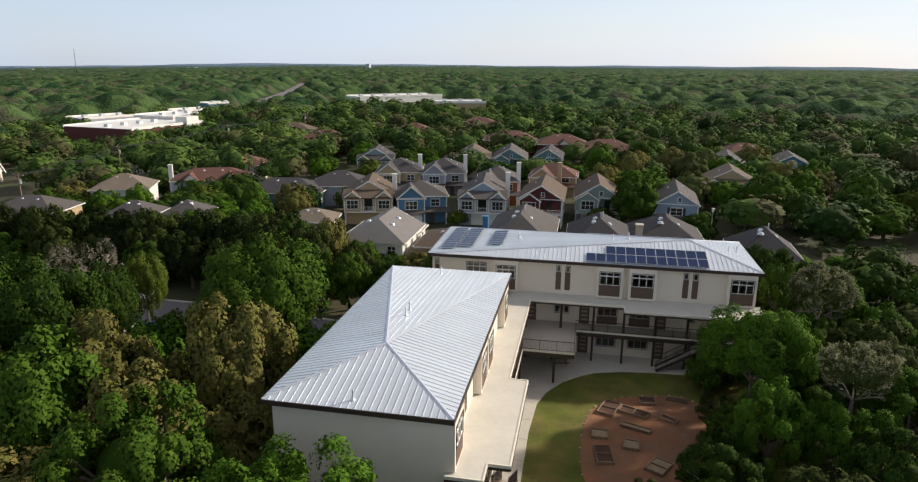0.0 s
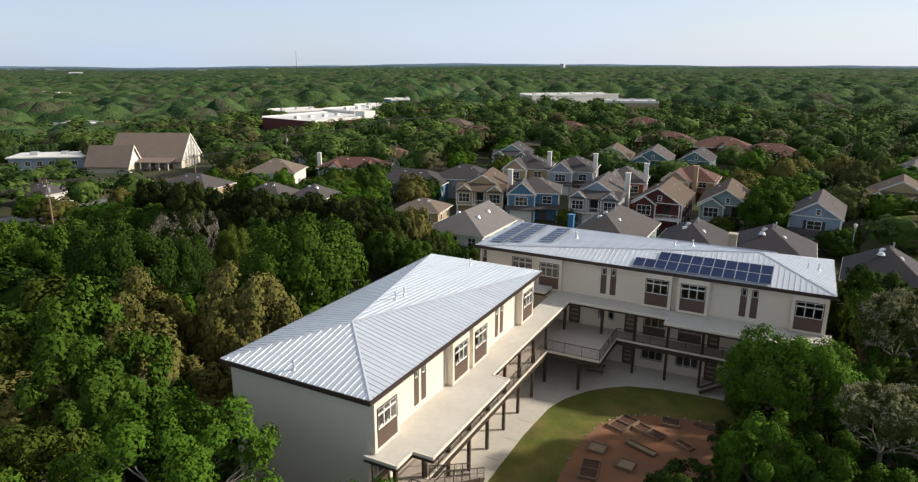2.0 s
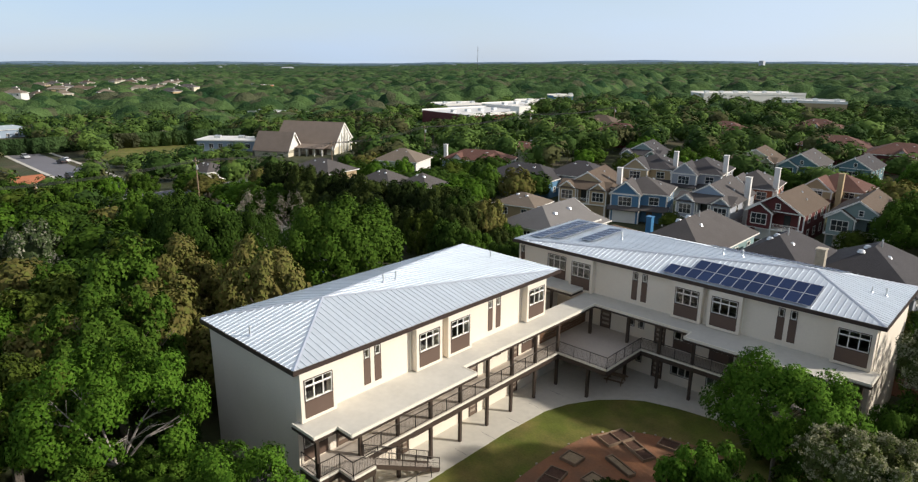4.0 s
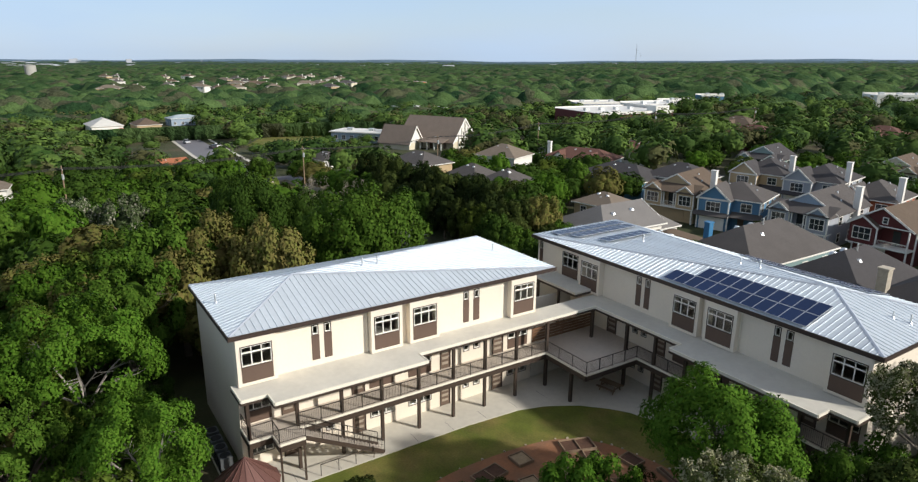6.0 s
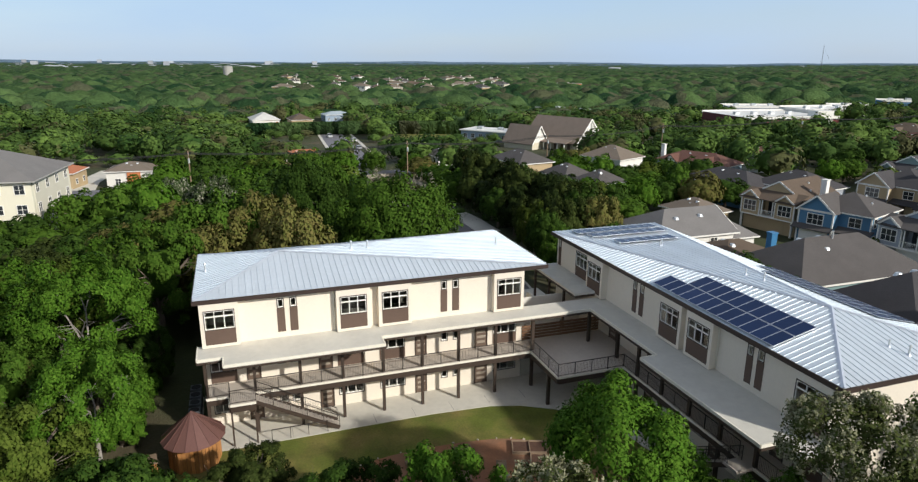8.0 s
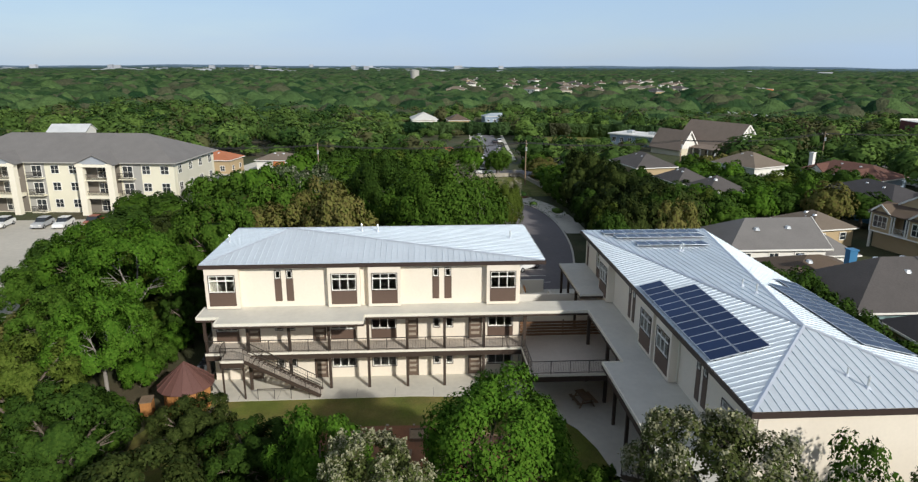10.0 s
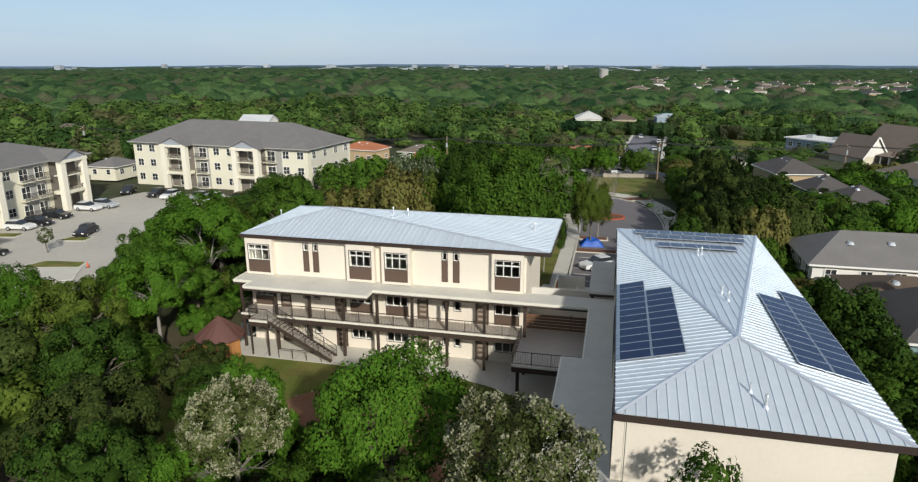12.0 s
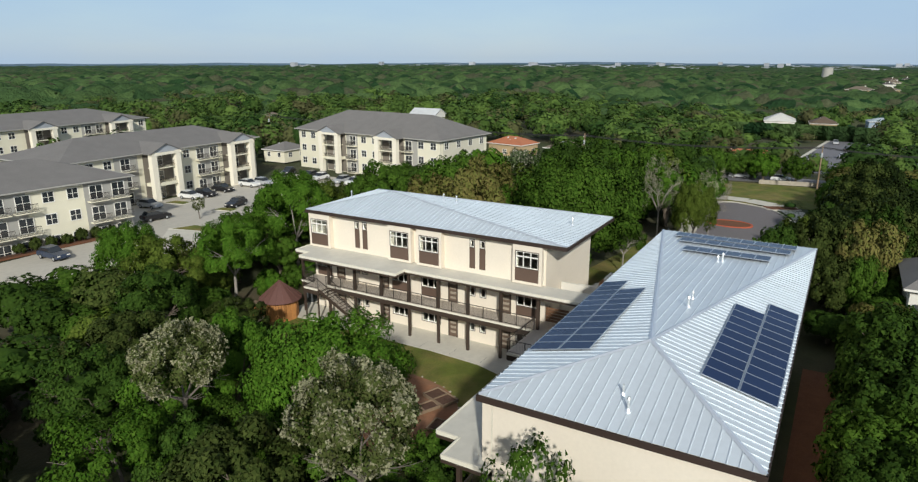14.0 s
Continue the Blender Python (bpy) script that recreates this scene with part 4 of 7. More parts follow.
def raised_bed(x, y, rz, w, d, straw=False, halves=1):
    b = thing("raised_bed", "weathered timber raised bed of " + ("pale straw" if straw else "dark soil"), "planter", x, y, 0.05, rz, group="raised beds")
    t, h = 0.08, 0.24
    for a, c in (((-w / 2, -d / 2, 0), (w / 2, -d / 2 + t, h)), ((-w / 2, d / 2 - t, 0), (w / 2, d / 2, h)), ((-w / 2, -d / 2 + t, 0), (-w / 2 + t, d / 2 - t, h)), ((w / 2 - t, -d / 2 + t, 0), (w / 2, d / 2 - t, h))):
        part("board", Geo().box(a, c), M_WOOD_GREY, b)
    for k in range(1, halves):
        part("board", Geo().box((-w / 2 + t, d * (k / halves - 0.5) - t / 2, 0), (w / 2 - t, d * (k / halves - 0.5) + t / 2, h)), M_WOOD_GREY, b)
    part("soil", Geo().box((-w / 2 + t, -d / 2 + t, 0), (w / 2 - t, d / 2 - t, h - 0.1)), M_BED_STRAW if straw else M_SOIL, b)


raised_bed(9.85, 21.9, -20, 1.5, 2.5, halves=2)
raised_bed(12.0, 21.6, 66, 1.1, 2.6, halves=2)
raised_bed(13.3, 23.9, 5, 1.5, 1.2)
raised_bed(12.0, 18.9, 70, 0.7, 2.6, True)
raised_bed(14.9, 20.9, 60, 0.7, 1.5)
raised_bed(8.95, 17.3, 0, 1.4, 1.3, True)
raised_bed(11.5, 16.15, -6, 1.3, 1.3, True)
raised_bed(9.25, 14.3, 8, 1.35, 2.4, halves=2)
raised_bed(13.4, 13.5, -30, 1.5, 2.0, True, halves=2)
raised_bed(16.0, 24.6, 80, 0.4, 2.0)
rngr = random.Random(4)
er = rounded(DIRT, 2)
for k, (x, y) in enumerate(er):
    if y > 9 and x < 17.5 and k % 2 == 0:
        s, turn = rngr.uniform(0.05, 0.10), rngr.uniform(0, 90)
        st = whole("edging_stone", Geo().prism([(-s, -s * 0.7, 0), (s, -s * 0.6, 0), (s * 0.8, s * 0.7, 0), (-s * 0.7, s * 0.8, 0)], (0, 0, s * 0.8)), M_ROCK, "rough pale limestone edging stone", "stone", "edging stones")
        st.matrix_basis = pose(x - 0.05, y, 0.05, 0, 0, turn)


# grass islands in the car park
for pts in ([(-13.2, -41.0), (-16.8, -39.6), (-17.6, -33.4), (-15.4, -32.6), (-14.4, -36.5)], [(-25.6, -46.2), (-27.8, -46.0), (-28.4, -42.4), (-26.4, -42.2)], [(-25.4, -58.8), (-27.6, -58.6), (-28.4, -54.6), (-26.2, -54.2)]):
    gi = thing("grass_island", "small kerbed grass island in the car park", "traffic island", pts[0][0], pts[0][1], ground_z(*pts[0]) + 0.05)
    loc = [(x - pts[0][0], y - pts[0][1]) for x, y in pts]
    part("kerb", Geo().prism([(x, y, -0.05) for x, y in loc], (0, 0, 0.17)), M_CONCRETE, gi)
    mx, my = sum(p[0] for p in loc) / len(loc), sum(p[1] for p in loc) / len(loc)
    part("turf", Geo().prism([(mx + (x - mx) * 0.86, my + (y - my) * 0.86, 0.1) for x, y in loc], (0, 0, 0.05)), M_LAWN, gi)
whole("paved_island", draped([(-8.6, -36.4), (-13.0, -40.6), (-14.2, -36.6), (-15.2, -32.4), (-10.4, -29.4)], 0.17, cell=1.0), M_CONCRETE, "raised pale concrete corner of the car park", "pavement", kind="structure")
cone = thing("traffic_cone", "orange traffic cone on the paving", "traffic cone", -15.6, -31.9, ground_z(-15.6, -31.9) + 0.06)
part("base", Geo().box((-0.2, -0.2, 0), (0.2, 0.2, 0.05)), M_BLACK, cone)
part("body", Geo().tube((0, 0, 0.05), (0, 0, 0.75), 0.15, 0.035, 10), mat("orange_plastic", (0.75, 0.13, 0.03), 0.5), cone)
# picnic table below the deck
pt = thing("picnic_table", "weathered timber picnic table beside the deck", "picnic table", 5.0, 30.2, 0.06, 12)
for k in range(4):
    part("top_board", Geo().box((-0.9, -0.37 + 0.19 * k, 0.72), (0.9, -0.2 + 0.19 * k, 0.76)), M_WOOD_GREY, pt)
for e in (-0.72, 0.72):
    part("bench_board", Geo().box((-0.9, e - 0.13, 0.42), (0.9, e + 0.13, 0.46)), M_WOOD_GREY, pt)
for u in (-0.65, 0.65):
    part("bearer", Geo().box((u - 0.04, -0.85, 0.36), (u + 0.04, 0.85, 0.42)), M_WOOD_GREY, pt)
    for e in (-1, 1):
        part("leg", Geo().beam((u, e * 0.62, 0.0), (u, e * 0.26, 0.72), 0.07, 0.09), M_WOOD_GREY, pt)


# ---- trees ----
ICO = bmesh.new()
bmesh.ops.create_icosphere(ICO, subdivisions=1, radius=1.0)
ICO_V = np.array([v.co[:] for v in ICO.verts])
ICO_F = np.array([[v.index for v in f.verts] for f in ICO.faces])
ICO.free()
ICO = bmesh.new()
bmesh.ops.create_icosphere(ICO, subdivisions=2, radius=1.0)
BALL_V = np.array([v.co[:] for v in ICO.verts])
BALL_F = np.array([[v.index for v in f.verts] for f in ICO.faces])
ICO.free()


def unit(a):
    return a / np.maximum(1e-9, np.linalg.norm(a, axis=-1, keepdims=True))


def crown_arrays(seed, R, H, n, size, lobes, fine=True, core=0.72, gap=0.0, drop=-0.5, shell=0.62, tuft=None):
    """Leaves on many small overlapping tufts set over an uneven crown, round a rough inner mass. Centre at the crown's middle."""
    r = np.random.default_rng(seed)
    k = np.arange(lobes) + 0.5
    zz = 1 - 1.72 * k / lobes
    ph = k * 2.39996 + seed
    rr = np.sqrt(np.clip(1 - zz ** 2, 0, 1))
    dirs = unit(np.stack([rr * np.cos(ph), rr * np.sin(ph), zz], 1) + r.normal(size=(lobes, 3)) * 0.16)
    rough = 1 + 0.16 * np.sin(2 * np.arctan2(dirs[:, 1], dirs[:, 0]) + seed) + r.uniform(-0.20, 0.12, lobes)
    half = np.array([R * 0.78, R * 0.78, H * 0.40])
    c = dirs * rough[:, None] * half
    rad = r.uniform(0.75, 1.25, lobes) * R * (tuft or (1.16 if fine else 1.38)) / math.sqrt(lobes)
    pts, nor = [], []
    got = 0
    while got < n:
        m = n
        q = r.choice(lobes, m, p=rad ** 2 / (rad ** 2).sum())
        d = unit(r.normal(size=(m, 3)) + dirs[q] * 0.55 + np.array([0, 0, 0.15]))
        p = c[q] + d * (rad[q] * (r.uniform(0.6, 1.2, m) if fine else r.uniform(0.84, 1.12, m)))[:, None]
        deep = (np.linalg.norm(p[:, None] - c[None], axis=2) < 0.52 * rad[None]).any(1) | (((p / half) ** 2).sum(1) < shell)
        w = np.sin(p[:, 0] * 6.1 / R + seed) * np.sin(p[:, 1] * 5.7 / R + 2 * seed) * np.sin(p[:, 2] * 6.7 / R + seed)
        ok = ~deep & (p[:, 2] > drop * H) & (w > -1 + gap * 1.1)
        pts.append(p[ok])
        nor.append(d[ok])
        got += int(ok.sum())
    p, d = np.concatenate(pts)[:n], np.concatenate(nor)[:n]
    own, whole_crown, loose = (0.74, 0.34, 0.42) if fine else (0.48, 0.62, 0.26)
    nn = unit(d * own + unit(p / half) * whole_crown + r.normal(size=(n, 3)) * loose + np.array([0, 0, 0.26]))
    t = unit(np.cross(nn, r.normal(size=(n, 3))))
    b = np.cross(nn, t)
    s = (size * r.uniform(0.5, 1.5, n))[:, None]
    V = np.stack([p - t * s * 0.62 - b * s * 0.3, p + t * s * 0.55 - b * s * 0.34, p + b * s * 0.62 + nn * s * 0.12], 1).reshape(-1, 3)
    F = np.arange(3 * n).reshape(-1, 3)
    cv, cf = [], []
    k0 = 3 * n
    balls = [] if core < 0.05 else [(np.zeros(3), half * core * 1.12, *((BALL_V, BALL_F) if fine else (ICO_V, ICO_F)))]
    if fine and core >= 0.05:
        balls += [(c[i], np.full(3, rad[i] * core * 0.7), ICO_V, ICO_F) for i in range(0, lobes, 2)]
    for i, (mid, rr3, tv, tf) in enumerate(balls):
        wob = 1 + 0.14 * np.sin(tv @ np.array([5.1, 3.7, 4.3]) + seed + i)[:, None]
        cv.append(mid + tv * wob * rr3)
        cf.append(tf + k0)
        k0 += len(tv)
    soft = (0.36, 0.74, 0.26) if fine else (0.30, 0.55, 0.50)
    shade = unit(nn * soft[0] + d * soft[1] + unit(p / half) * soft[2] + np.array([0, 0, 0.10]))
    cn = [unit(v - b[0]) for v, b in zip(cv, balls)]
    return np.concatenate([V] + cv), np.concatenate([F] + cf), np.concatenate([np.repeat(shade, 3, 0)] + cn)


def array_mesh(name, V, quads, tris, material, smooth=False, normals=None):
    me = bpy.data.meshes.new(name)
    nq, nt = len(quads), len(tris)
    me.vertices.add(len(V))
    me.vertices.foreach_set("co", np.asarray(V, np.float32).ravel())
    idx = np.concatenate([np.asarray(quads, np.int32).ravel(), np.asarray(tris, np.int32).ravel()])
    me.loops.add(len(idx))
    me.loops.foreach_set("vertex_index", idx)
    me.polygons.add(nq + nt)
    me.polygons.foreach_set("loop_start", np.concatenate([np.arange(nq) * 4, nq * 4 + np.arange(nt) * 3]).astype(np.int32))
    me.update(calc_edges=True)
    if smooth:
        me.polygons.foreach_set("use_smooth", np.ones(nq + nt, bool))
    if normals is not None:
        me.normals_split_custom_set_from_vertices(np.asarray(normals, np.float32))
    me.materials.append(material)
    return me


def trunk_mesh(name, seed, R, H, base, bark, forks=6, twigs=0, girth=1.0):
    """A tapered trunk with limbs that rise into the crown; base is the crown's lower edge."""
    r = random.Random(seed)
    s = Geo()
    th = (0.05 * R + 0.05) * girth
    p = Vector((0, 0, -0.4))
    q = Vector((r.uniform(-0.2, 0.2), r.uniform(-0.2, 0.2), base * 0.75))
    s.tube(p, q, th * 1.35, th, 7)
    for k in range(forks):
        a = 6.283 * (k + r.uniform(-0.3, 0.3)) / forks
        e = q + Vector((math.cos(a) * R * 0.34, math.sin(a) * R * 0.34, (H * 0.30) * r.uniform(0.7, 1.2)))
        s.tube(q, e, th * 0.6, th * 0.34, 5)
        for j in range(2):
            a2 = a + r.uniform(-0.8, 0.8)
            f = e + Vector((math.cos(a2) * R * 0.38, math.sin(a2) * R * 0.38, H * r.uniform(0.05, 0.24)))
            s.tube(e, f, th * 0.32, th * 0.10, 4)
            for i in range(twigs):
                a3 = a2 + r.uniform(-1.1, 1.1)
                g = e.lerp(f, r.uniform(0.2, 1.0))
                tip = g + Vector((math.cos(a3) * R * 0.22, math.sin(a3) * R * 0.22, H * r.uniform(-0.02, 0.12)))
                s.tube(g, tip, th * 0.11, th * 0.04, 3)
    return s.mesh(name, bark)


NO_QUADS = np.zeros((0, 4), int)


def blossom_mesh(seed, crown, base, count=700, petals=11):
    """Upright clusters of small pale flowers set on the outer leaves of a crown."""
    r = np.random.default_rng(seed)
    mid = crown.mean(0)
    out = np.linalg.norm((crown - mid) / np.abs(crown - mid).max(0), axis=1) * (1 + 0.35 * (crown[:, 2] > mid[2]))
    best = np.argsort(-out)[:len(out) // 2]
    at = crown[r.choice(best, count)] + np.array([0, 0, base])
    p = np.repeat(at, petals, 0) + r.normal(size=(count * petals, 3)) * np.array([0.07, 0.07, 0.08])
    n = unit(r.normal(size=p.shape) + np.array([0, 0, 0.8]))
    t = unit(np.cross(n, r.normal(size=p.shape)))
    b = np.cross(n, t)
    q = r.uniform(0.045, 0.085, (len(p), 1))
    V = np.stack([p - t * q - b * q * 0.6, p + t * q - b * q * 0.6, p + b * q], 1).reshape(-1, 3)
    return array_mesh("blossom", V, NO_QUADS, np.arange(len(V)).reshape(-1, 3), L_FLOWER)



def species(seed, R, H, base, n, size, lobes, bark=M_BARK, gap=0.0, fine=True, core=0.72, twigs=0, shell=0.62, bloom=False, tuft=None, girth=1.0, drop=-0.5):
    V, F, N = crown_arrays(seed, R, H, n, size, lobes, fine, core, gap, drop, shell, tuft)
    V = V + np.array([0, 0, base + H / 2])
    flowers = {"blossom": blossom_mesh(seed, V[:3 * n:3] - np.array([0, 0, base]), base)} if bloom else {}
    return {**flowers, "R": R, "top": base + H, "crown": array_mesh("crown", V, NO_QUADS, F, L_MID, True, N), "trunk": trunk_mesh("trunk", seed, R, H, base + H * 0.25, bark, twigs=twigs, girth=girth)}


def tree(kind, x, y, top, R, leaves, label, z=None, turn=0.0, name="tree", category="tree"):
    z = ground_z(x, y) if z is None else z
    k, h = R / kind["R"], (top - z) / kind["top"]
    t = thing(name, label, category, x, y, z, turn)
    t.scale = (k, k, h)
    if "blossom" in kind:
        part("blossom", kind["blossom"], None, t, "clusters of small pale flowers")
    for part_name in ("trunk", "crown"):
        o = part(part_name, kind[part_name], None, t)
        if part_name == "crown":
            o.material_slots[0].link = "OBJECT"
            o.material_slots[0].material = leaves
    return t


# near trees, close to the camera's path
NEAR = [species(11, 4.0, 6.4, 1.4, 17500, 0.155, 50, gap=0.55, core=0.3, twigs=3, shell=0.3), species(12, 4.0, 6.0, 1.8, 16000, 0.146, 40, gap=0.62, bark=M_BARK_PALE, core=0.0, twigs=4, shell=0.25), species(13, 4.0, 7.0, 1.0, 18500, 0.15, 84, gap=0.4, core=0.5, twigs=3, shell=0.4)]
BLOOM = species(20, 3.3, 3.1, 8.0, 12500, 0.115, 40, M_BARK_PALE, 0.62, core=0.0, twigs=4, shell=0.3, bloom=True, girth=0.7)
FINE = [species(25, 4.0, 6.2, 0.9, 11500, 0.195, 80, gap=0.35, core=0.5, shell=0.5, tuft=1.55), species(26, 4.0, 6.6, 0.7, 11500, 0.195, 90, gap=0.4, core=0.5, shell=0.5, tuft=1.55)]
AIRY = species(19, 4.0, 5.6, 2.6, 22000, 0.12, 52, M_TWIG, 0.8, core=0.0, twigs=5, shell=0.35, tuft=1.25, girth=0.55, drop=-0.2)
DOME = species(27, 4.0, 5.2, 1.8, 25000, 0.13, 90, M_BARK_PALE, 0.3, core=0.35, twigs=3, shell=0.45, tuft=1.6, girth=0.6)
UMBRELLA = species(28, 4.0, 5.0, 3.0, 26000, 0.12, 80, M_BARK_PALE, 0.35, core=0.0, twigs=4, shell=0.4, tuft=1.5, girth=0.5, drop=-0.16)
HEDGE = [species(17, 4.0, 6.0, 0.8, 8200, 0.225, 60, gap=0.3, core=0.58, tuft=1.4), species(18, 4.0, 6.6, 0.6, 8200, 0.225, 70, gap=0.35, core=0.58, tuft=1.4)]
SHRUB = species(14, 2.0, 2.6, 0.2, 5600, 0.135, 30, gap=0.4)
THIN = species(15, 2.5, 4.5, 2.5, 2900, 0.16, 18, M_BARK_PALE, 0.8, core=0.22)
TWIGS = species(16, 4.0, 6.0, 2.0, 4200, 0.085, 44, M_TWIG, 0.9, core=0.0, twigs=9, girth=0.5)
MID = [species(21, 4.5, 7.2, 1.0, 2350, 0.43, 34, fine=False, core=0.86), species(22, 4.5, 6.6, 1.4, 2350, 0.43, 42, fine=False, core=0.86), species(23, 4.5, 8.0, 0.8, 2350, 0.45, 38, fine=False, core=0.86), species(24, 4.5, 7.0, 0.6, 2350, 0.43, 28, fine=False, core=0.86)]
GREEN, BRIGHT, DARK, OLIVE, WHITE_T, GREY_T, YELLOW_T = "broad green tree with dense foliage", "bright green leafy tree in sun", "dark green dense tree", "olive-brown tree with thin spring foliage", "pale tree covered in whitish blossom", "grey-green tree with fine foliage", "yellow-green tree with fine spring foliage"
tree(UMBRELLA, 21.4, 21.6, 10.3, 4.5, L_BRIGHT, BRIGHT, turn=20)
tree(BLOOM, 28.4, 29.3, 12.1, 3.2, L_GREY, WHITE_T, turn=50)
tree(BLOOM, 26.9, 15.6, 10.5, 2.8, L_GREY, WHITE_T, turn=190)
tree(NEAR[1], 24.3, 18.6, 6.4, 3.0, L_MID, GREEN, turn=25)
tree(NEAR[2], 19.6, 15.6, 4.6, 2.5, L_MID, GREEN, turn=125)
tree(NEAR[1], 18.6, 18.8, 3.8, 2.1, L_DEEP, "dark olive dense tree with grey twigs", turn=225)
tree(NEAR[0], 29.2, 18.6, 7.4, 3.0, L_DARK, DARK, turn=310)
tree(NEAR[1], 27.4, 26.2, 8.6, 3.0, L_MID, GREEN, turn=340)
tree(NEAR[1], 25.4, 12.2, 7.6, 3.1, L_BRIGHT, BRIGHT, turn=88)
tree(THIN, 26.9, 36.6, 10.2, 2.0, L_MID, "slender young tree with sparse leaves", turn=10)
tree(THIN, 27.6, 40.6, 9.2, 1.7, L_MID, "slender young tree with sparse leaves", turn=80)
tree(AIRY, -6.9, -8.4, 12.2, 5.2, L_BRIGHT, BRIGHT, turn=0)
tree(NEAR[0], -1.4, -12.4, 8.2, 3.6, L_MID, GREEN, turn=70)
tree(NEAR[2], -3.4, -7.6, 6.6, 2.9, L_MID, GREEN, turn=170)
tree(NEAR[0], -8.8, -4.6, 5.4, 2.4, L_DARK, DARK, turn=20)
tree(AIRY, 4.4, -6.2, 9.6, 3.9, L_BRIGHT, BRIGHT, turn=130)
tree(NEAR[0], 9.5, -9.5, 8.6, 4.0, L_YELLOW, YELLOW_T, turn=210)
tree(DOME, 7.6, -18.4, 8.0, 3.7, L_BRIGHT, "bright green round tree beside the car park", turn=210)
tree(THIN, -20.3, -42.6, 3.4, 1.1, L_GREY, "thin sapling in the car park", turn=40)
tree(NEAR[2], -17.7, -4.2, 12.6, 5.0, L_MID, GREEN, turn=40)
tree(DOME, -22.2, 20.4, 14.2, 6.8, L_MID, "broad tall green tree beside the entrance path", turn=100)
tree(FINE[0], -18.7, 8.8, 12.6, 4.4, L_OLIVE, OLIVE, turn=160)
tree(FINE[1], -27.6, 5.8, 11.6, 4.6, L_OLIVE, OLIVE, turn=300)
tree(DOME, -39.6, 12.4, 13.4, 5.2, L_DARK, DARK, turn=20)
tree(DOME, -38.8, 19.2, 10.9, 4.0, L_DARK, DARK, turn=120)
tree(HEDGE[1], -56.4, 0.6, 9.4, 4.0, L_BLOSSOM, WHITE_T, turn=240)
tree(HEDGE[0], -60.5, -5.0, 8.8, 3.6, L_BLOSSOM, WHITE_T, turn=140)
tree(FINE[0], -28.0, 1.0, 12.0, 5.2, L_MID, GREEN, turn=90)
tree(NEAR[1], -14.6, -12.0, 10.0, 4.6, L_YELLOW, YELLOW_T, turn=15)
tree(NEAR[2], 16.5, 8.0, 6.2, 3.4, L_DARK, DARK, turn=60)
tree(NEAR[0], 20.6, 12.4, 8.8, 3.0, L_BRIGHT, BRIGHT, turn=150)
tree(NEAR[1], 23.5, 27.0, 4.8, 2.8, L_MID, GREEN, turn=270)
tree(NEAR[2], 26.0, 23.0, 4.8, 2.6, L_DARK, DARK, turn=35)
tree(NEAR[0], 31.5, 24.5, 9.4, 4.2, L_DEEP, "dark olive dense tree with grey twigs", turn=110)
tree(NEAR[1], 31.5, 34.5, 9.0, 4.2, L_MID, GREEN, turn=200)
tree(NEAR[0], 22.5, 3.0, 7.4, 4.2, L_DEEP, "dark olive dense tree with grey twigs", turn=75)
tree(NEAR[2], 27.5, 7.5, 8.2, 3.8, L_DARK, DARK, turn=255)
tree(NEAR[0], 15.0, -3.5, 7.8, 4.0, L_DARK, DARK, turn=330)
tree(NEAR[1], 31.4, 16.6, 8.2, 3.9, L_BRIGHT, BRIGHT, turn=20)
tree(NEAR[2], 12.0, 2.8, 5.4, 2.8, L_DEEP, "dark olive dense tree with grey twigs", turn=95)
tree(NEAR[0], 34.0, 30.0, 9.0, 3.8, L_BRIGHT, BRIGHT, turn=145)
tree(NEAR[0], 28.5, 46.5, 9.6, 4.2, L_DARK, DARK, turn=65)
tree(NEAR[1], 33.5, 41.0, 8.6, 4.0, L_MID, GREEN, turn=185)
for k, (x, y, top, R, lf) in enumerate(((-57, 17.0, 10.6, 4.4, L_MID), (-67, 17.0, 9.6, 4.2, L_MID))):
    tree(HEDGE[k % 2], x, y, top, R, lf, "tall dense tree beside the drive", turn=80 * k)
for k, (x, y, h, R) in enumerate(((-118.5, 24.0, 5.4, 3.4), (-117.6, 30.4, 6.4, 3.6), (-117.4, 37.2, 6.2, 3.4))):
    tree(HEDGE[k % 2], x, y, ground_z(x, y) + h, R, (L_MID, L_BRIGHT, L_MID)[k], "round green tree along the cross street", turn=70 * k)
tree(FINE[0], 15.8, 91.8, 9.4, 5.0, L_MID, "round green garden tree between houses", turn=33)
tree(TWIGS, -46.6, 23.8, 11.6, 3.3, L_BARE, "bare grey-pink tree with budding twigs", turn=12)
tree(TWIGS, -48.0, 30.6, 10.2, 2.6, L_BARE, "bare grey-pink tree with budding twigs", turn=132)
tree(DOME, -41.9, 29.7, 8.9, 3.0, L_YELLOW, "small airy tree in a planting bed by the drive", turn=140)
tree(AIRY, -27.0, 24.6, 6.4, 2.4, L_MID, "small airy tree beside the entrance path", turn=40)
tree(NEAR[0], -13.6, -15.6, 10.6, 4.4, L_BRIGHT, "large spreading green tree beside the car park", turn=77)
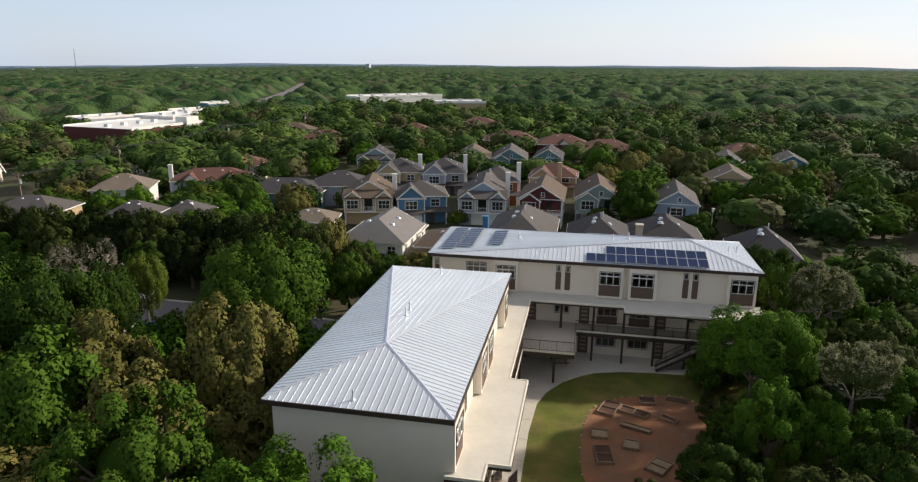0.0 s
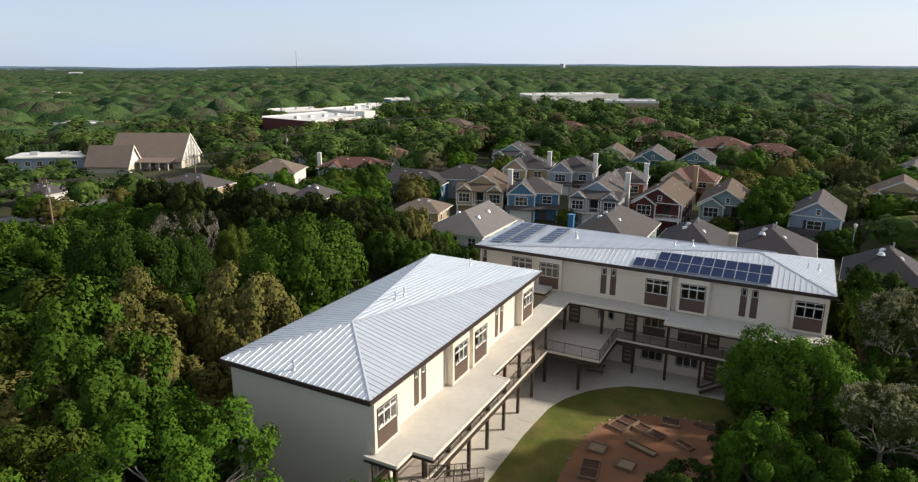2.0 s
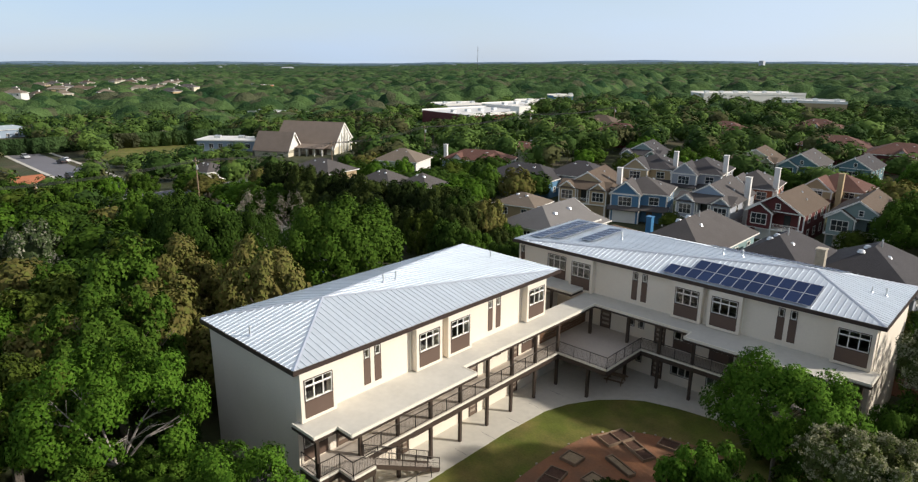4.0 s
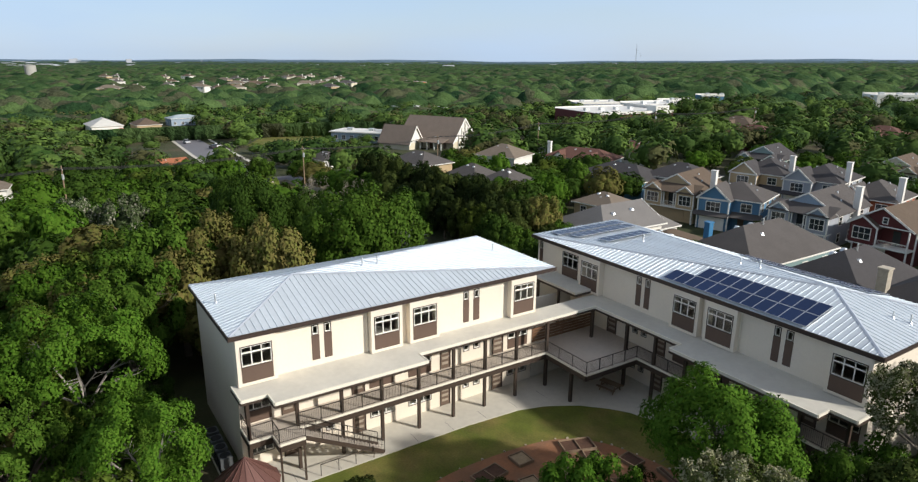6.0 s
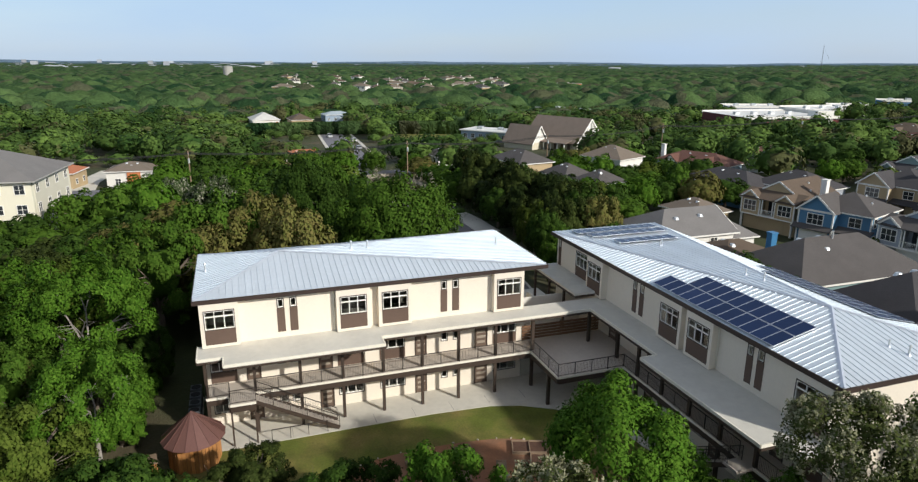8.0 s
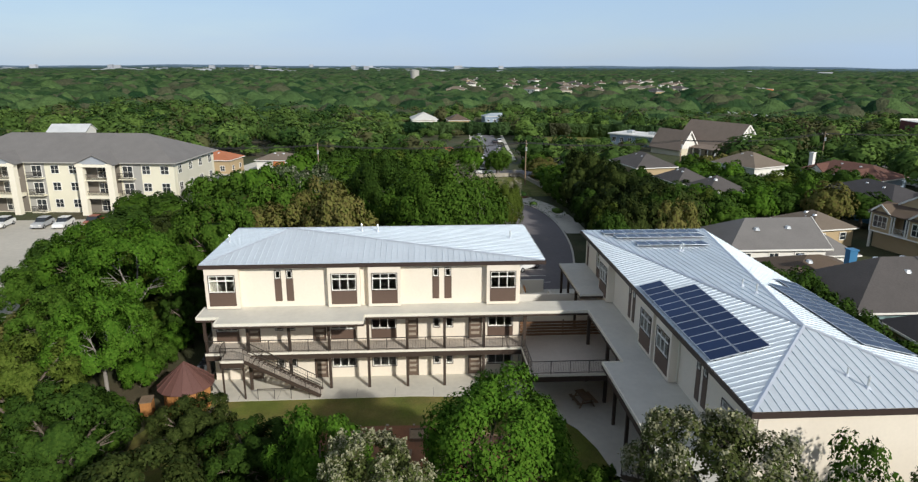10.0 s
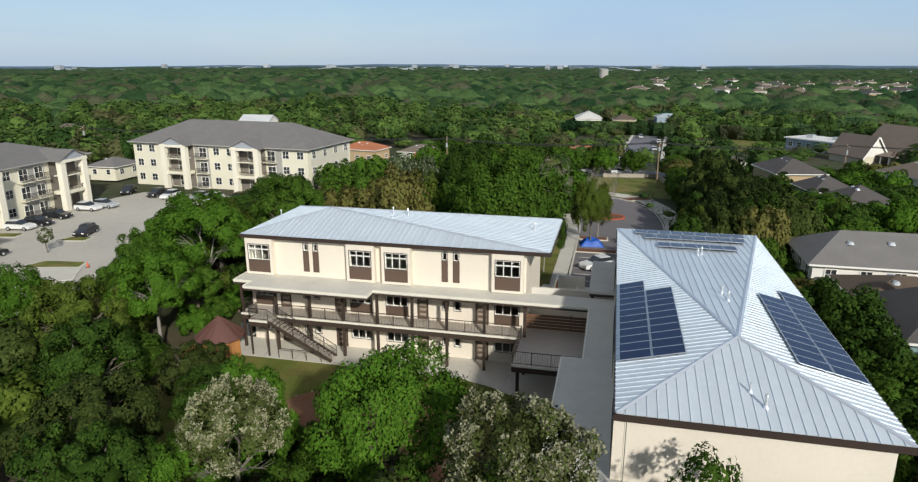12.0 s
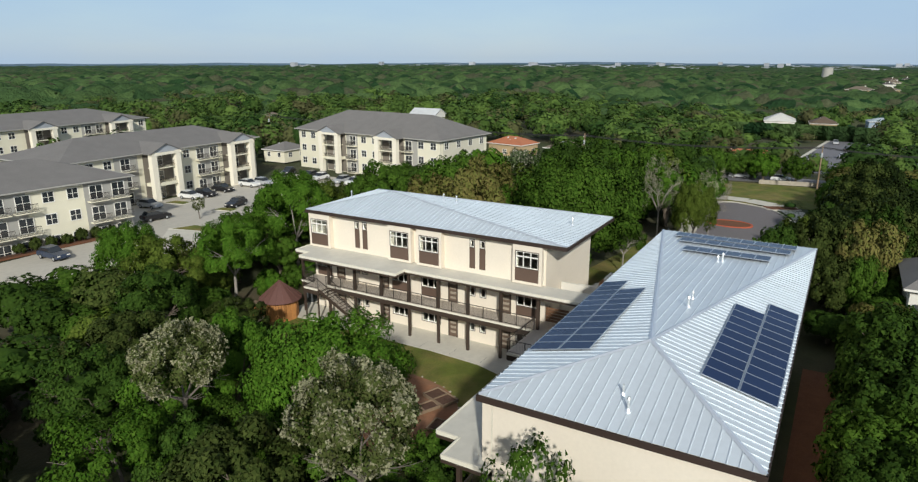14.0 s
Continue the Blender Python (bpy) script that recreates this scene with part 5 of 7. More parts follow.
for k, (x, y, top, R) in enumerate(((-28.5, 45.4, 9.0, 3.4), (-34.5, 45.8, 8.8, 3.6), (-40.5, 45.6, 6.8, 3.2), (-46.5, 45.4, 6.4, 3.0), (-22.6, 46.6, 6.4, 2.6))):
    tree(HEDGE[k % 2], x, y, top, R, (L_DEEP, L_SHADE)[k % 2], "dark dense tree on the far side of the drive", turn=61 * k)
for k, (x, y, top, R, lf) in enumerate(((-16.2, 39.6, 7.2, 2.8, L_DARK), (-21.5, 40.4, 7.4, 3.0, L_MID), (-27.0, 41.2, 7.8, 3.0, L_DARK), (-33.0, 42.6, 7.8, 2.9, L_YELLOW), (-27.4, 49.4, 9.2, 3.2, L_OLIVE), (-33.0, 50.2, 9.6, 3.6, L_DARK), (-22.8, 49.0, 6.6, 2.4, L_MID))):
    tree(HEDGE[k % 2], x, y, top, R, lf, "dense tree between the drive and the houses", turn=47 * k)
rh = random.Random(21)
for k in range(17):
    x = -27 + 3.7 * k
    lf, lb = rh.choice(((L_DARK, DARK), (L_MID, GREEN), (L_OLIVE, OLIVE), (L_DARK, DARK)))
    tree(NEAR[k % 3] if x > 12 else HEDGE[k % 2], x, rh.uniform(50.2, 51.4), rh.uniform(6.6, 8.4) if x > -12 else rh.uniform(4.2, 5.0), rh.uniform(3.2, 3.9), lf, lb, turn=57 * k)
for k, (x, y, top, R, lf) in enumerate(((17.8, 12.0, 3.2, 1.8, L_BRIGHT), (13.2, 7.0, 2.8, 1.8, L_MID), (19.0, 17.5, 3.4, 1.9, L_BRIGHT), (18.8, 27.5, 3.6, 2.0, L_MID), (10.5, 2.6, 2.8, 1.8, L_MID), (21.5, 28.8, 3.6, 1.9, L_DARK), (24.6, 18.0, 3.6, 2.0, L_MID), (7.6, -5.5, 3.2, 2.0, L_DARK), (-9.4, -4.6, 3.2, 2.0, L_MID), (-6.2, -5.0, 2.8, 1.9, L_BRIGHT), (-3.0, -5.2, 2.6, 1.8, L_MID), (0.2, -5.6, 2.8, 1.9, L_BRIGHT))):
    tree(SHRUB, x, y, top, R, lf, "leafy green shrub at the garden's edge", turn=37 * k, name="shrub", category="shrub")

# ---- places that trees keep clear of ----
KEEP_RECT = [(-10, 45, 30, 48.2), (-50, 26.5, -13, 31), (-12.5, -1.5, 3, 28.5), (-14, 24, 25, 45.5), (2, -1, 20, 31), (-11.5, 32.5, 25, 45.5)]
KEEP_RING = [DRIVE, LOT, PARK, [(-82, 21), (-84, 47), (-102, 47), (-118, 46), (-116, 22)], [(-13, 25), (-62, 24), (-62, 29), (-13, 29)], [(-30, -46), (12, -20), (24, -20), (24, -44), (-14, -46)]]
KEEP_DISC = [(-171, 119, 20), (-158, 104, 12), (-150, 98, 9), (-207, 104, 13), (-262, 18, 9), (-252, 16, 7)]           # x, y, r: filled by the houses


def near_segment(x, y, a, b, w):
    ax, ay = a
    bx, by = b
    t = max(0, min(1, ((x - ax) * (bx - ax) + (y - ay) * (by - ay)) / ((bx - ax) ** 2 + (by - ay) ** 2)))
    return math.hypot(x - ax - t * (bx - ax), y - ay - t * (by - ay)) < w


KEEP_ROAD = [((-147, 38.6), (-190, 41.5), 11.5), ((-190, 41.5), (-250, 46), 12.0), ((-250, 46), (-330, 57), 11.0), ((-104, -85), (-106.5, -30), 7), ((-106.5, -30), (-113, 10), 6), ((-121, 36), (-126, 120), 6)]


def clear(x, y, r):
    if any(a - r * 0.7 < x < c + r * 0.7 and b - r * 0.7 < y < d + r * 0.7 for a, b, c, d in KEEP_RECT):
        return False
    if any(inside(x, y, ring) for ring in KEEP_RING):
        return False
    if any(near_segment(x, y, a, b, w) for a, b, w in KEEP_ROAD):
        return False
    return not any(math.hypot(x - a, y - b) < c + r * 0.55 for a, b, c in KEEP_DISC)


# ---- houses ----
def shingle(name, col):
    return mat(name, col, 0.9, s1=0.5, s2=7.0, v1=0.12, v2=0.16, bump=0.4, bscale=9)


R_BROWN, R_GREY, R_DARK, R_TAN, R_RED = shingle("brown_shingle", (0.118, 0.086, 0.060)), shingle("grey_shingle", (0.090, 0.081, 0.076)), shingle("dark_shingle", (0.058, 0.054, 0.055)), shingle("tan_shingle", (0.18, 0.145, 0.11)), shingle("red_brown_shingle", (0.13, 0.062, 0.045))
R_TERRA, R_PALE_BLUE = shingle("terracotta_tile", (0.42, 0.155, 0.075)), shingle("pale_blue_roof", (0.34, 0.40, 0.44))
R_APT = shingle("flats_shingle", (0.185, 0.175, 0.165))
W_TAN, W_BLUE, W_GREY, W_RED, W_GREEN, W_LBLUE, W_CREAM, W_WHITE = (mat(n, c, 0.75, v1=0.06, v2=0.05) for n, c in (
    ("tan_siding", (0.44, 0.33, 0.19)), ("blue_siding", (0.085, 0.20, 0.32)), ("grey_siding", (0.34, 0.365, 0.40)), ("red_siding", (0.115, 0.026, 0.024)), ("green_siding", (0.24, 0.32, 0.30)), ("pale_blue_siding", (0.27, 0.34, 0.42)), ("cream_siding", (0.60, 0.55, 0.42)), ("white_siding", (0.72, 0.70, 0.64))))
W_ORANGE = mat("orange_render", (0.55, 0.19, 0.07), 0.8)
W_APT = mat("flats_cream_render", (0.74, 0.70, 0.55), 0.8, v1=0.05, v2=0.04)
W_PILLAR = mat("pillar_white_render", (0.80, 0.75, 0.62), 0.8, v1=0.04, v2=0.03)
W_APT_GREY = mat("flats_grey_render", (0.36, 0.35, 0.32), 0.8, v1=0.05, v2=0.04)
W_APT_END = mat("flats_end_render", (0.60, 0.57, 0.46), 0.8, v1=0.05, v2=0.04)
# Dark brown puts the shade of the porch openings into the wall colour.
W_RECESS_SHADE = mat("porch_shade_render", (0.20, 0.175, 0.145), 0.8, v1=0.05, v2=0.04)
W_TEAL_PALE = mat("pale_teal_siding", (0.20, 0.30, 0.30), 0.75, v1=0.06, v2=0.05)
W_RUST = mat("rust_siding", (0.34, 0.10, 0.045), 0.75, v1=0.06, v2=0.05)
W_BLUE_PLASTIC = mat("blue_plastic", (0.05, 0.19, 0.36), 0.45, v1=0.05, v2=0.04)
W_TEAL = mat("teal_siding", (0.12, 0.22, 0.25), 0.75, v1=0.06, v2=0.05)
M_FENCE = mat("fence_boards", (0.26, 0.20, 0.14), 0.9, s1=0.8, s2=6, v1=0.2, v2=0.2)


def gable_shell(x0, x1, y0, y1, z0, h, over=0.4, axis="y", t=0.14):
    """Two roof slabs over a rectangle; axis is the way of the ridge."""
    s = Geo()
    if axis == "y":
        m, hw = (x0 + x1) / 2, (x1 - x0) / 2
        dz = h / hw * over
        for e, sg in ((x0 - over, 1), (x1 + over, -1)):
            s.prism([(e, y0 - over, z0 - dz), (m, y0 - over, z0 + h), (m, y0 - over, z0 + h + t), (e, y0 - over, z0 - dz + t)], (0, y1 - y0 + 2 * over, 0))
    else:
        m, hw = (y0 + y1) / 2, (y1 - y0) / 2
        dz = h / hw * over
        for e in (y0 - over, y1 + over):
            s.prism([(x0 - over, e, z0 - dz), (x0 - over, m, z0 + h), (x0 - over, m, z0 + h + t), (x0 - over, e, z0 - dz + t)], (x1 - x0 + 2 * over, 0, 0))
    return s


def gable_wall(x0, x1, y, z0, h, t=0.15, axis="y"):
    if axis == "y":
        return Geo().prism([(x0, y, z0), (x1, y, z0), ((x0 + x1) / 2, y, z0 + h)], (0, t, 0))
    return Geo().prism([(y, x0, z0), (y, x1, z0), (y, (x0 + x1) / 2, z0 + h)], (t, 0, 0))


def hip_shell(x0, x1, y0, y1, z0, h, over=0.45, t=0.16):
    x0, x1, y0, y1 = x0 - over, x1 + over, y0 - over, y1 + over
    w, d = x1 - x0, y1 - y0
    if w >= d:
        r0, r1 = (x0 + d / 2, (y0 + y1) / 2, z0 + h), (x1 - d / 2, (y0 + y1) / 2, z0 + h)
        tops = [(0, r0), (1, r1), (2, r1), (3, r0)]
        quads = [((0, 1), (r1, r0)), ((1, 2), (r1,)), ((2, 3), (r0, r1)), ((3, 0), (r0,))]
    else:
        r0, r1 = ((x0 + x1) / 2, y0 + w / 2, z0 + h), ((x0 + x1) / 2, y1 - w / 2, z0 + h)
        quads = [((0, 1), (r0,)), ((1, 2), (r1, r0)), ((2, 3), (r1,)), ((3, 0), (r0, r1))]
    c = [(x0, y0, z0), (x1, y0, z0), (x1, y1, z0), (x0, y1, z0)]
    s = Geo()
    for (a, b), tp in quads:
        s.face(c[a], c[b], *tp)
        s.face(c[a], c[b], (c[b][0], c[b][1], z0 - t), (c[a][0], c[a][1], z0 - t))
    s.face(*[(p[0], p[1], z0 - t) for p in c])
    return s


def eaves_trim(x0, x1, y0, y1, z, over=0.45):
    s = Geo()
    c = [(x0 - over, y0 - over), (x1 + over, y0 - over), (x1 + over, y1 + over), (x0 - over, y1 + over)]
    for p, q in zip(c, c[1:] + c[:1]):
        s.beam((*p, z), (*q, z), 0.1, 0.18)
    return s


def slatted(x0, x1, z0, z1, y, gap):
    """A balustrade: upright slats between two rails, in one piece."""
    n = int((x1 - x0) / gap)
    us = [x0 + (x1 - x0) * k / n + e for k in range(n + 1) for e in (-0.013, 0.013)]
    return Geo().lattice(lambda u, v, z: (u, y + v, z), us, (z0, z0 + 0.05, z1 - 0.07, z1), lambda i, j: j != 1 or i % 2 == 0, 0.0, 0.04)


def sash(parent, x, y, z, w, h, face=(0, -1), cols=2, trim=M_WHITE):
    """A window on a house wall: trim proud of the siding, dark panes behind a bar."""
    fx, fy = face
    tx, ty = -fy, fx
    P = lambda u, v, zz: (x + tx * u + fx * v, y + ty * u + fy * v, zz)
    t = 0.11
    us = [-w / 2 - t, -w / 2] + [e for k in range(1, cols) for e in (-w / 2 + w * k / cols - 0.03, -w / 2 + w * k / cols + 0.03)] + [w / 2, w / 2 + t]
    zs = [z - t, z, z + h * 0.5 - 0.025, z + h * 0.5 + 0.025, z + h, z + h + t]
    f = part("window", Geo().lattice(P, us, zs, lambda i, j: not (i % 2 and j % 2), 0.0, 0.07), trim, parent)
    part("pane", Geo().box(P(-w / 2, -0.02, z), P(w / 2, 0.03, z + h)), M_DARKGLASS, f)


def chimney(parent, x, y, z0, z1, material=M_WHITE, w=0.9):
    c = part("chimney", Geo().box((x - w / 2, y - w / 2, z0), (x + w / 2, y + w / 2, z1)), material, parent)
    part("chimney_cap", Geo().box((x - w / 2 - 0.08, y - w / 2 - 0.08, z1), (x + w / 2 + 0.08, y + w / 2 + 0.08, z1 + 0.12)), material, c)


def roof_domes(parent, pts):
    for p in pts:
        part("roof_vent", Geo().tube(p, (p[0], p[1], p[2] + 0.30), 0.42, 0.26, 9), M_VENT, parent, "round metal roof vent")


def garage_door(parent, x, y, w=4.6, h=2.2, material=M_WHITE):
    d = part("garage_door", Geo().box((x - w / 2, y - 0.06, 0), (x + w / 2, y, h)), material, parent)
    for k in range(4):
        part("door_panel", Geo().box((x - w / 2 + 0.1, y - 0.085, 0.1 + k * h / 4), (x + w / 2 - 0.1, y - 0.06, (k + 1) * h / 4 - 0.06)), material, d)


def rake(x0, x1, y, z, h, over=0.35, t=0.24):
    """The pair of barge boards of one gable."""
    m, dz = (x0 + x1) / 2, h / ((x1 - x0) / 2) * over
    g = Geo()
    for e in (x0 - over, x1 + over):
        g.beam((e, y, z - dz + 0.06), (m, y, z + h + 0.06), 0.08, t)
    return g


def front_gable(hs, x0, x1, y, back, z, h, wall, roof, trim, over=0.35):
    """A gable that faces local -y: roof slabs, wall and white edge."""
    part("gable_roof", gable_shell(x0, x1, y, back, z, h, over), roof, hs)
    part("gable", gable_wall(x0, x1, y - 0.01, z, h), wall, hs)
    part("barge_board", rake(x0, x1, y - over - 0.03, z, h, over), trim, hs, "white barge boards")


def corner_boards(hs, pts, z0, z1, trim):
    for x, y in pts:
        part("corner_board", Geo().box((x - 0.1, y - 0.1, z0), (x + 0.1, y + 0.1, z1)), trim, hs)


def house(x, y, rz, w, d, wall, roof, label, wall_h=5.3, rise=2.6, style="double", chim=None, z=0.0, trim=M_WHITE, gable_mat=None, garage_mat=M_WHITE):
    """A two-storey house whose front faces local -y; (x, y) is the middle of its front."""
    hs = thing("house", label, "house", x, y, z, rz, group="houses beyond the school")
    KEEP_DISC.append((x - math.sin(radians(rz)) * d / 2, y + math.cos(radians(rz)) * d / 2, 0.52 * max(w, d)))
    x0, x1, gm = -w / 2, w / 2, gable_mat or wall
    b0, b1 = x0 + w * 0.34, x1 - w * 0.34
    if style == "double":
        # two window bays with small gables, a balcony between them, a large gable set back above
        part("wall", Geo().box((x0 + 0.05, 0.9, -0.3), (x1 - 0.05, d - 0.02, 2.6)).box((x0, 1.9, 2.6), (x1, d, wall_h)), wall, hs)
        for e0, e1 in ((x0, b0), (b1, x1)):
            part("bay_wall", Geo().box((e0, 0, 2.45), (e1, 1.9, wall_h)), wall, hs)
            front_gable(hs, e0, e1, 0.0, 3.0, wall_h - 0.05, 1.15, gm, roof, trim, 0.28)
            sash(hs, (e0 + e1) / 2, 0.0, 3.2, (e1 - e0) * 0.66, 1.55, cols=3, trim=trim)
        part("balcony_deck", Geo().box((x0 - 0.05, -0.08, 2.42), (x1 + 0.05, 1.9, 2.598)), trim, hs)
        part("balcony_rail", slatted(b0, b1, 2.62, 3.55, 0.04, 0.2), trim, hs)
        part("balcony_door", Geo().box((-0.85, 1.84, 2.62), (0.85, 1.9, 4.7)), M_DARKGLASS, hs, "dark glazed balcony door")
        for e in (b0 + 0.12, b1 - 0.12, -0.9, 0.9):
            part("porch_post", Geo().box((e - 0.08, 0.02, 2.62), (e + 0.08, 0.18, wall_h)), trim, hs)
        part("skirt_roof", Geo().prism([(x0 - 0.4, -0.4, wall_h - 0.12), (x0 - 0.4, 3.0, wall_h + 1.0), (x0 - 0.4, 3.0, wall_h + 1.14), (x0 - 0.4, -0.4, wall_h + 0.02)], (w + 0.8, 0, 0)), roof, hs)
        part("roof", gable_shell(x0, x1, 3.0, d, wall_h, rise, 0.4), roof, hs)
        part("gable", gable_wall(x0 + 0.9, x1 - 0.9, 2.7, wall_h + 0.5, rise - 0.62), gm, hs)
        part("gable", gable_wall(x0, x1, d - 0.15, wall_h, rise), wall, hs)
        part("barge_board", rake(x0, x1, 2.57, wall_h, rise, 0.4), trim, hs, "white barge boards")
        garage_door(hs, 0.3, 0.9, min(4.8, w * 0.6), material=garage_mat)
        for e in (x0 + 0.15, x1 - 0.15):
            part("porch_post", Geo().box((e - 0.13, 0.0, -0.1), (e + 0.13, 0.26, 2.42)), trim, hs)
        corner_boards(hs, ((x0, 0.02), (x1, 0.02)), 2.6, wall_h, trim)
    elif style == "ell":
        # a gabled half in front, the rest set back, a skirt roof over garage and door
        part("wall", Geo().box((x0, 2.0, -0.3), (x1, d, wall_h)), wall, hs)
        part("bay_wall", Geo().box((x0, 0, -0.3), (0.3, 2.0, wall_h)), wall, hs)
        part("roof", hip_shell(x0, x1, 2.0, d, wall_h, rise), roof, hs)
        front_gable(hs, x0, 0.3, 0.0, 5.0, wall_h, 2.1, gm, roof, trim)
        part("trim_band", Geo().box((x0 - 0.05, -0.06, wall_h - 0.3), (0.35, 0.0, wall_h)), trim, hs)
        part("eaves_trim", eaves_trim(x0, x1, 2.0, d, wall_h - 0.1), trim, hs)
        sash(hs, x0 / 2 + 0.15, 0.0, 3.15, 2.2, 1.5, cols=3, trim=trim)
        sash(hs, w * 0.27, 2.0, 3.3, 1.6, 1.3, cols=2, trim=trim)
        part("skirt_roof", Geo().prism([(x0 - 0.5, -1.0, 2.35), (x0 - 0.5, 0.1, 2.95), (x0 - 0.5, 0.1, 3.08), (x0 - 0.5, -1.0, 2.48)], (w / 2 + 1.0, 0, 0)).prism([(0.32, 0.2, 2.35), (0.32, 2.1, 3.0), (0.32, 2.1, 3.13), (0.32, 0.2, 2.48)], (w / 2 + 0.2, 0, 0)), roof, hs)
        garage_door(hs, x0 / 2 + 0.1, 0.0, min(4.2, w * 0.44), material=garage_mat)
        part("front_door", Geo().box((w * 0.2 - 0.5, 1.93, 0), (w * 0.2 + 0.5, 2.0, 2.1)), M_DOOR, hs)
        part("porch_post", Geo().box((x1 - 0.3, 0.3, -0.1), (x1 - 0.08, 0.52, 2.4)), trim, hs)
        corner_boards(hs, ((x0, 0.0), (0.3, 0.0), (x1, 2.0)), -0.1, wall_h - 0.05, trim)
    else:
        # one large gable to the front; "bay" adds a window bay and a balcony, "plain" a skirt roof
        rec = 1.3 if style == "bay" else 0.0
        part("wall", Geo().box((x0, rec, -0.3), (x1, d, wall_h)), wall, hs)
        front_gable(hs, x0, x1, 0.0, d, wall_h, rise, gm, roof, trim, 0.4)
        part("gable", gable_wall(x0, x1, d - 0.15, wall_h, rise), wall, hs)
        part("trim_band", Geo().box((x0 - 0.05, -0.06, wall_h - 0.15), (x1 + 0.05, 0.02, wall_h + 0.02)), trim, hs)
        sash(hs, 0.4, -0.01, wall_h + 0.4, 0.55, 0.75, cols=1, trim=trim)
        if style == "bay":
            m = x0 + w * 0.46
            part("bay_wall", Geo().box((x0 + 0.3, -0.9, 2.4), (m, rec, wall_h - 0.25)), wall, hs)
            front_gable(hs, x0 + 0.1, m + 0.2, -0.9, 1.0, wall_h - 0.25, 1.3, gm, roof, trim, 0.3)
            sash(hs, (x0 + 0.3 + m) / 2, -0.9, 3.1, 2.3, 1.6, cols=3, trim=trim)
            part("balcony_deck", Geo().box((x0, -0.9, 2.28), (x1, rec, 2.46)), trim, hs)
            part("balcony_rail", slatted(m + 0.1, x1 - 0.05, 2.47, 3.4, -0.86, 0.2), trim, hs)
            part("balcony_door", Geo().box((w * 0.14, rec - 0.06, 2.47), (w * 0.14 + 1.0, rec, 4.6)), M_DARKGLASS, hs)
            for e in (m + 0.2, x1 - 0.12):
                part("porch_post", Geo().box((e - 0.09, -0.88, 2.47), (e + 0.09, -0.7, wall_h - 0.1)).box((e - 0.1, -0.88, -0.1), (e + 0.1, -0.68, 2.28)), trim, hs)
            garage_door(hs, x0 + w * 0.34, rec, 3.6, material=garage_mat)
        else:
            sash(hs, 0.0, 0.0, 3.2, 2.0, 1.3, cols=2, trim=trim)
            for e in (-1.35, 1.35):
                part("shutter", Geo().box((e - 0.25, -0.07, 3.15), (e + 0.25, 0.0, 4.6)), R_DARK, hs, "dark window shutter")
            part("skirt_roof", Geo().prism([(x0 - 0.3, -1.7, 2.3), (x0 - 0.3, 0.0, 3.05), (x0 - 0.3, 0.0, 3.18), (x0 - 0.3, -1.7, 2.43)], (w + 0.6, 0, 0)), roof, hs)
            garage_door(hs, -0.4, 0.0, min(4.4, w * 0.5), material=garage_mat)
            for e in (x0 + 0.1, x1 - 0.1):
                part("porch_post", Geo().box((e - 0.1, -1.55, -0.1), (e + 0.1, -1.35, 2.35)), trim, hs)
        corner_boards(hs, ((x0, rec), (x1, rec)), -0.1, wall_h - 0.05, trim)
    for k in range(3):
        yy = d * (0.3 + 0.26 * k)
        for zz in (0.9, 3.5):
            sash(hs, x1, yy, zz, 0.95, 1.25, face=(1, 0), cols=1, trim=trim)
            sash(hs, x0, yy, zz, 0.95, 1.25, face=(-1, 0), cols=1, trim=trim)
    corner_boards(hs, ((x1, d), (x0, d)), -0.2, wall_h - 0.05, trim)
    if chim:
        chimney(hs, chim[0], chim[1], 0, chim[2] + 0.4, chim[3] if len(chim) > 3 else M_WHITE)
    for u, v in ((0.30, 0.55), (0.14, 0.68), (-0.2, 0.6)):
        zz = wall_h + rise * (1 - abs(u) * 2) - 0.08
        part("roof_vent", Geo().tube((u * w, v * d, zz), (u * w, v * d, zz + 0.42), 0.2, 0.13, 8), M_VENT, hs, "pale metal roof vent")
    return hs


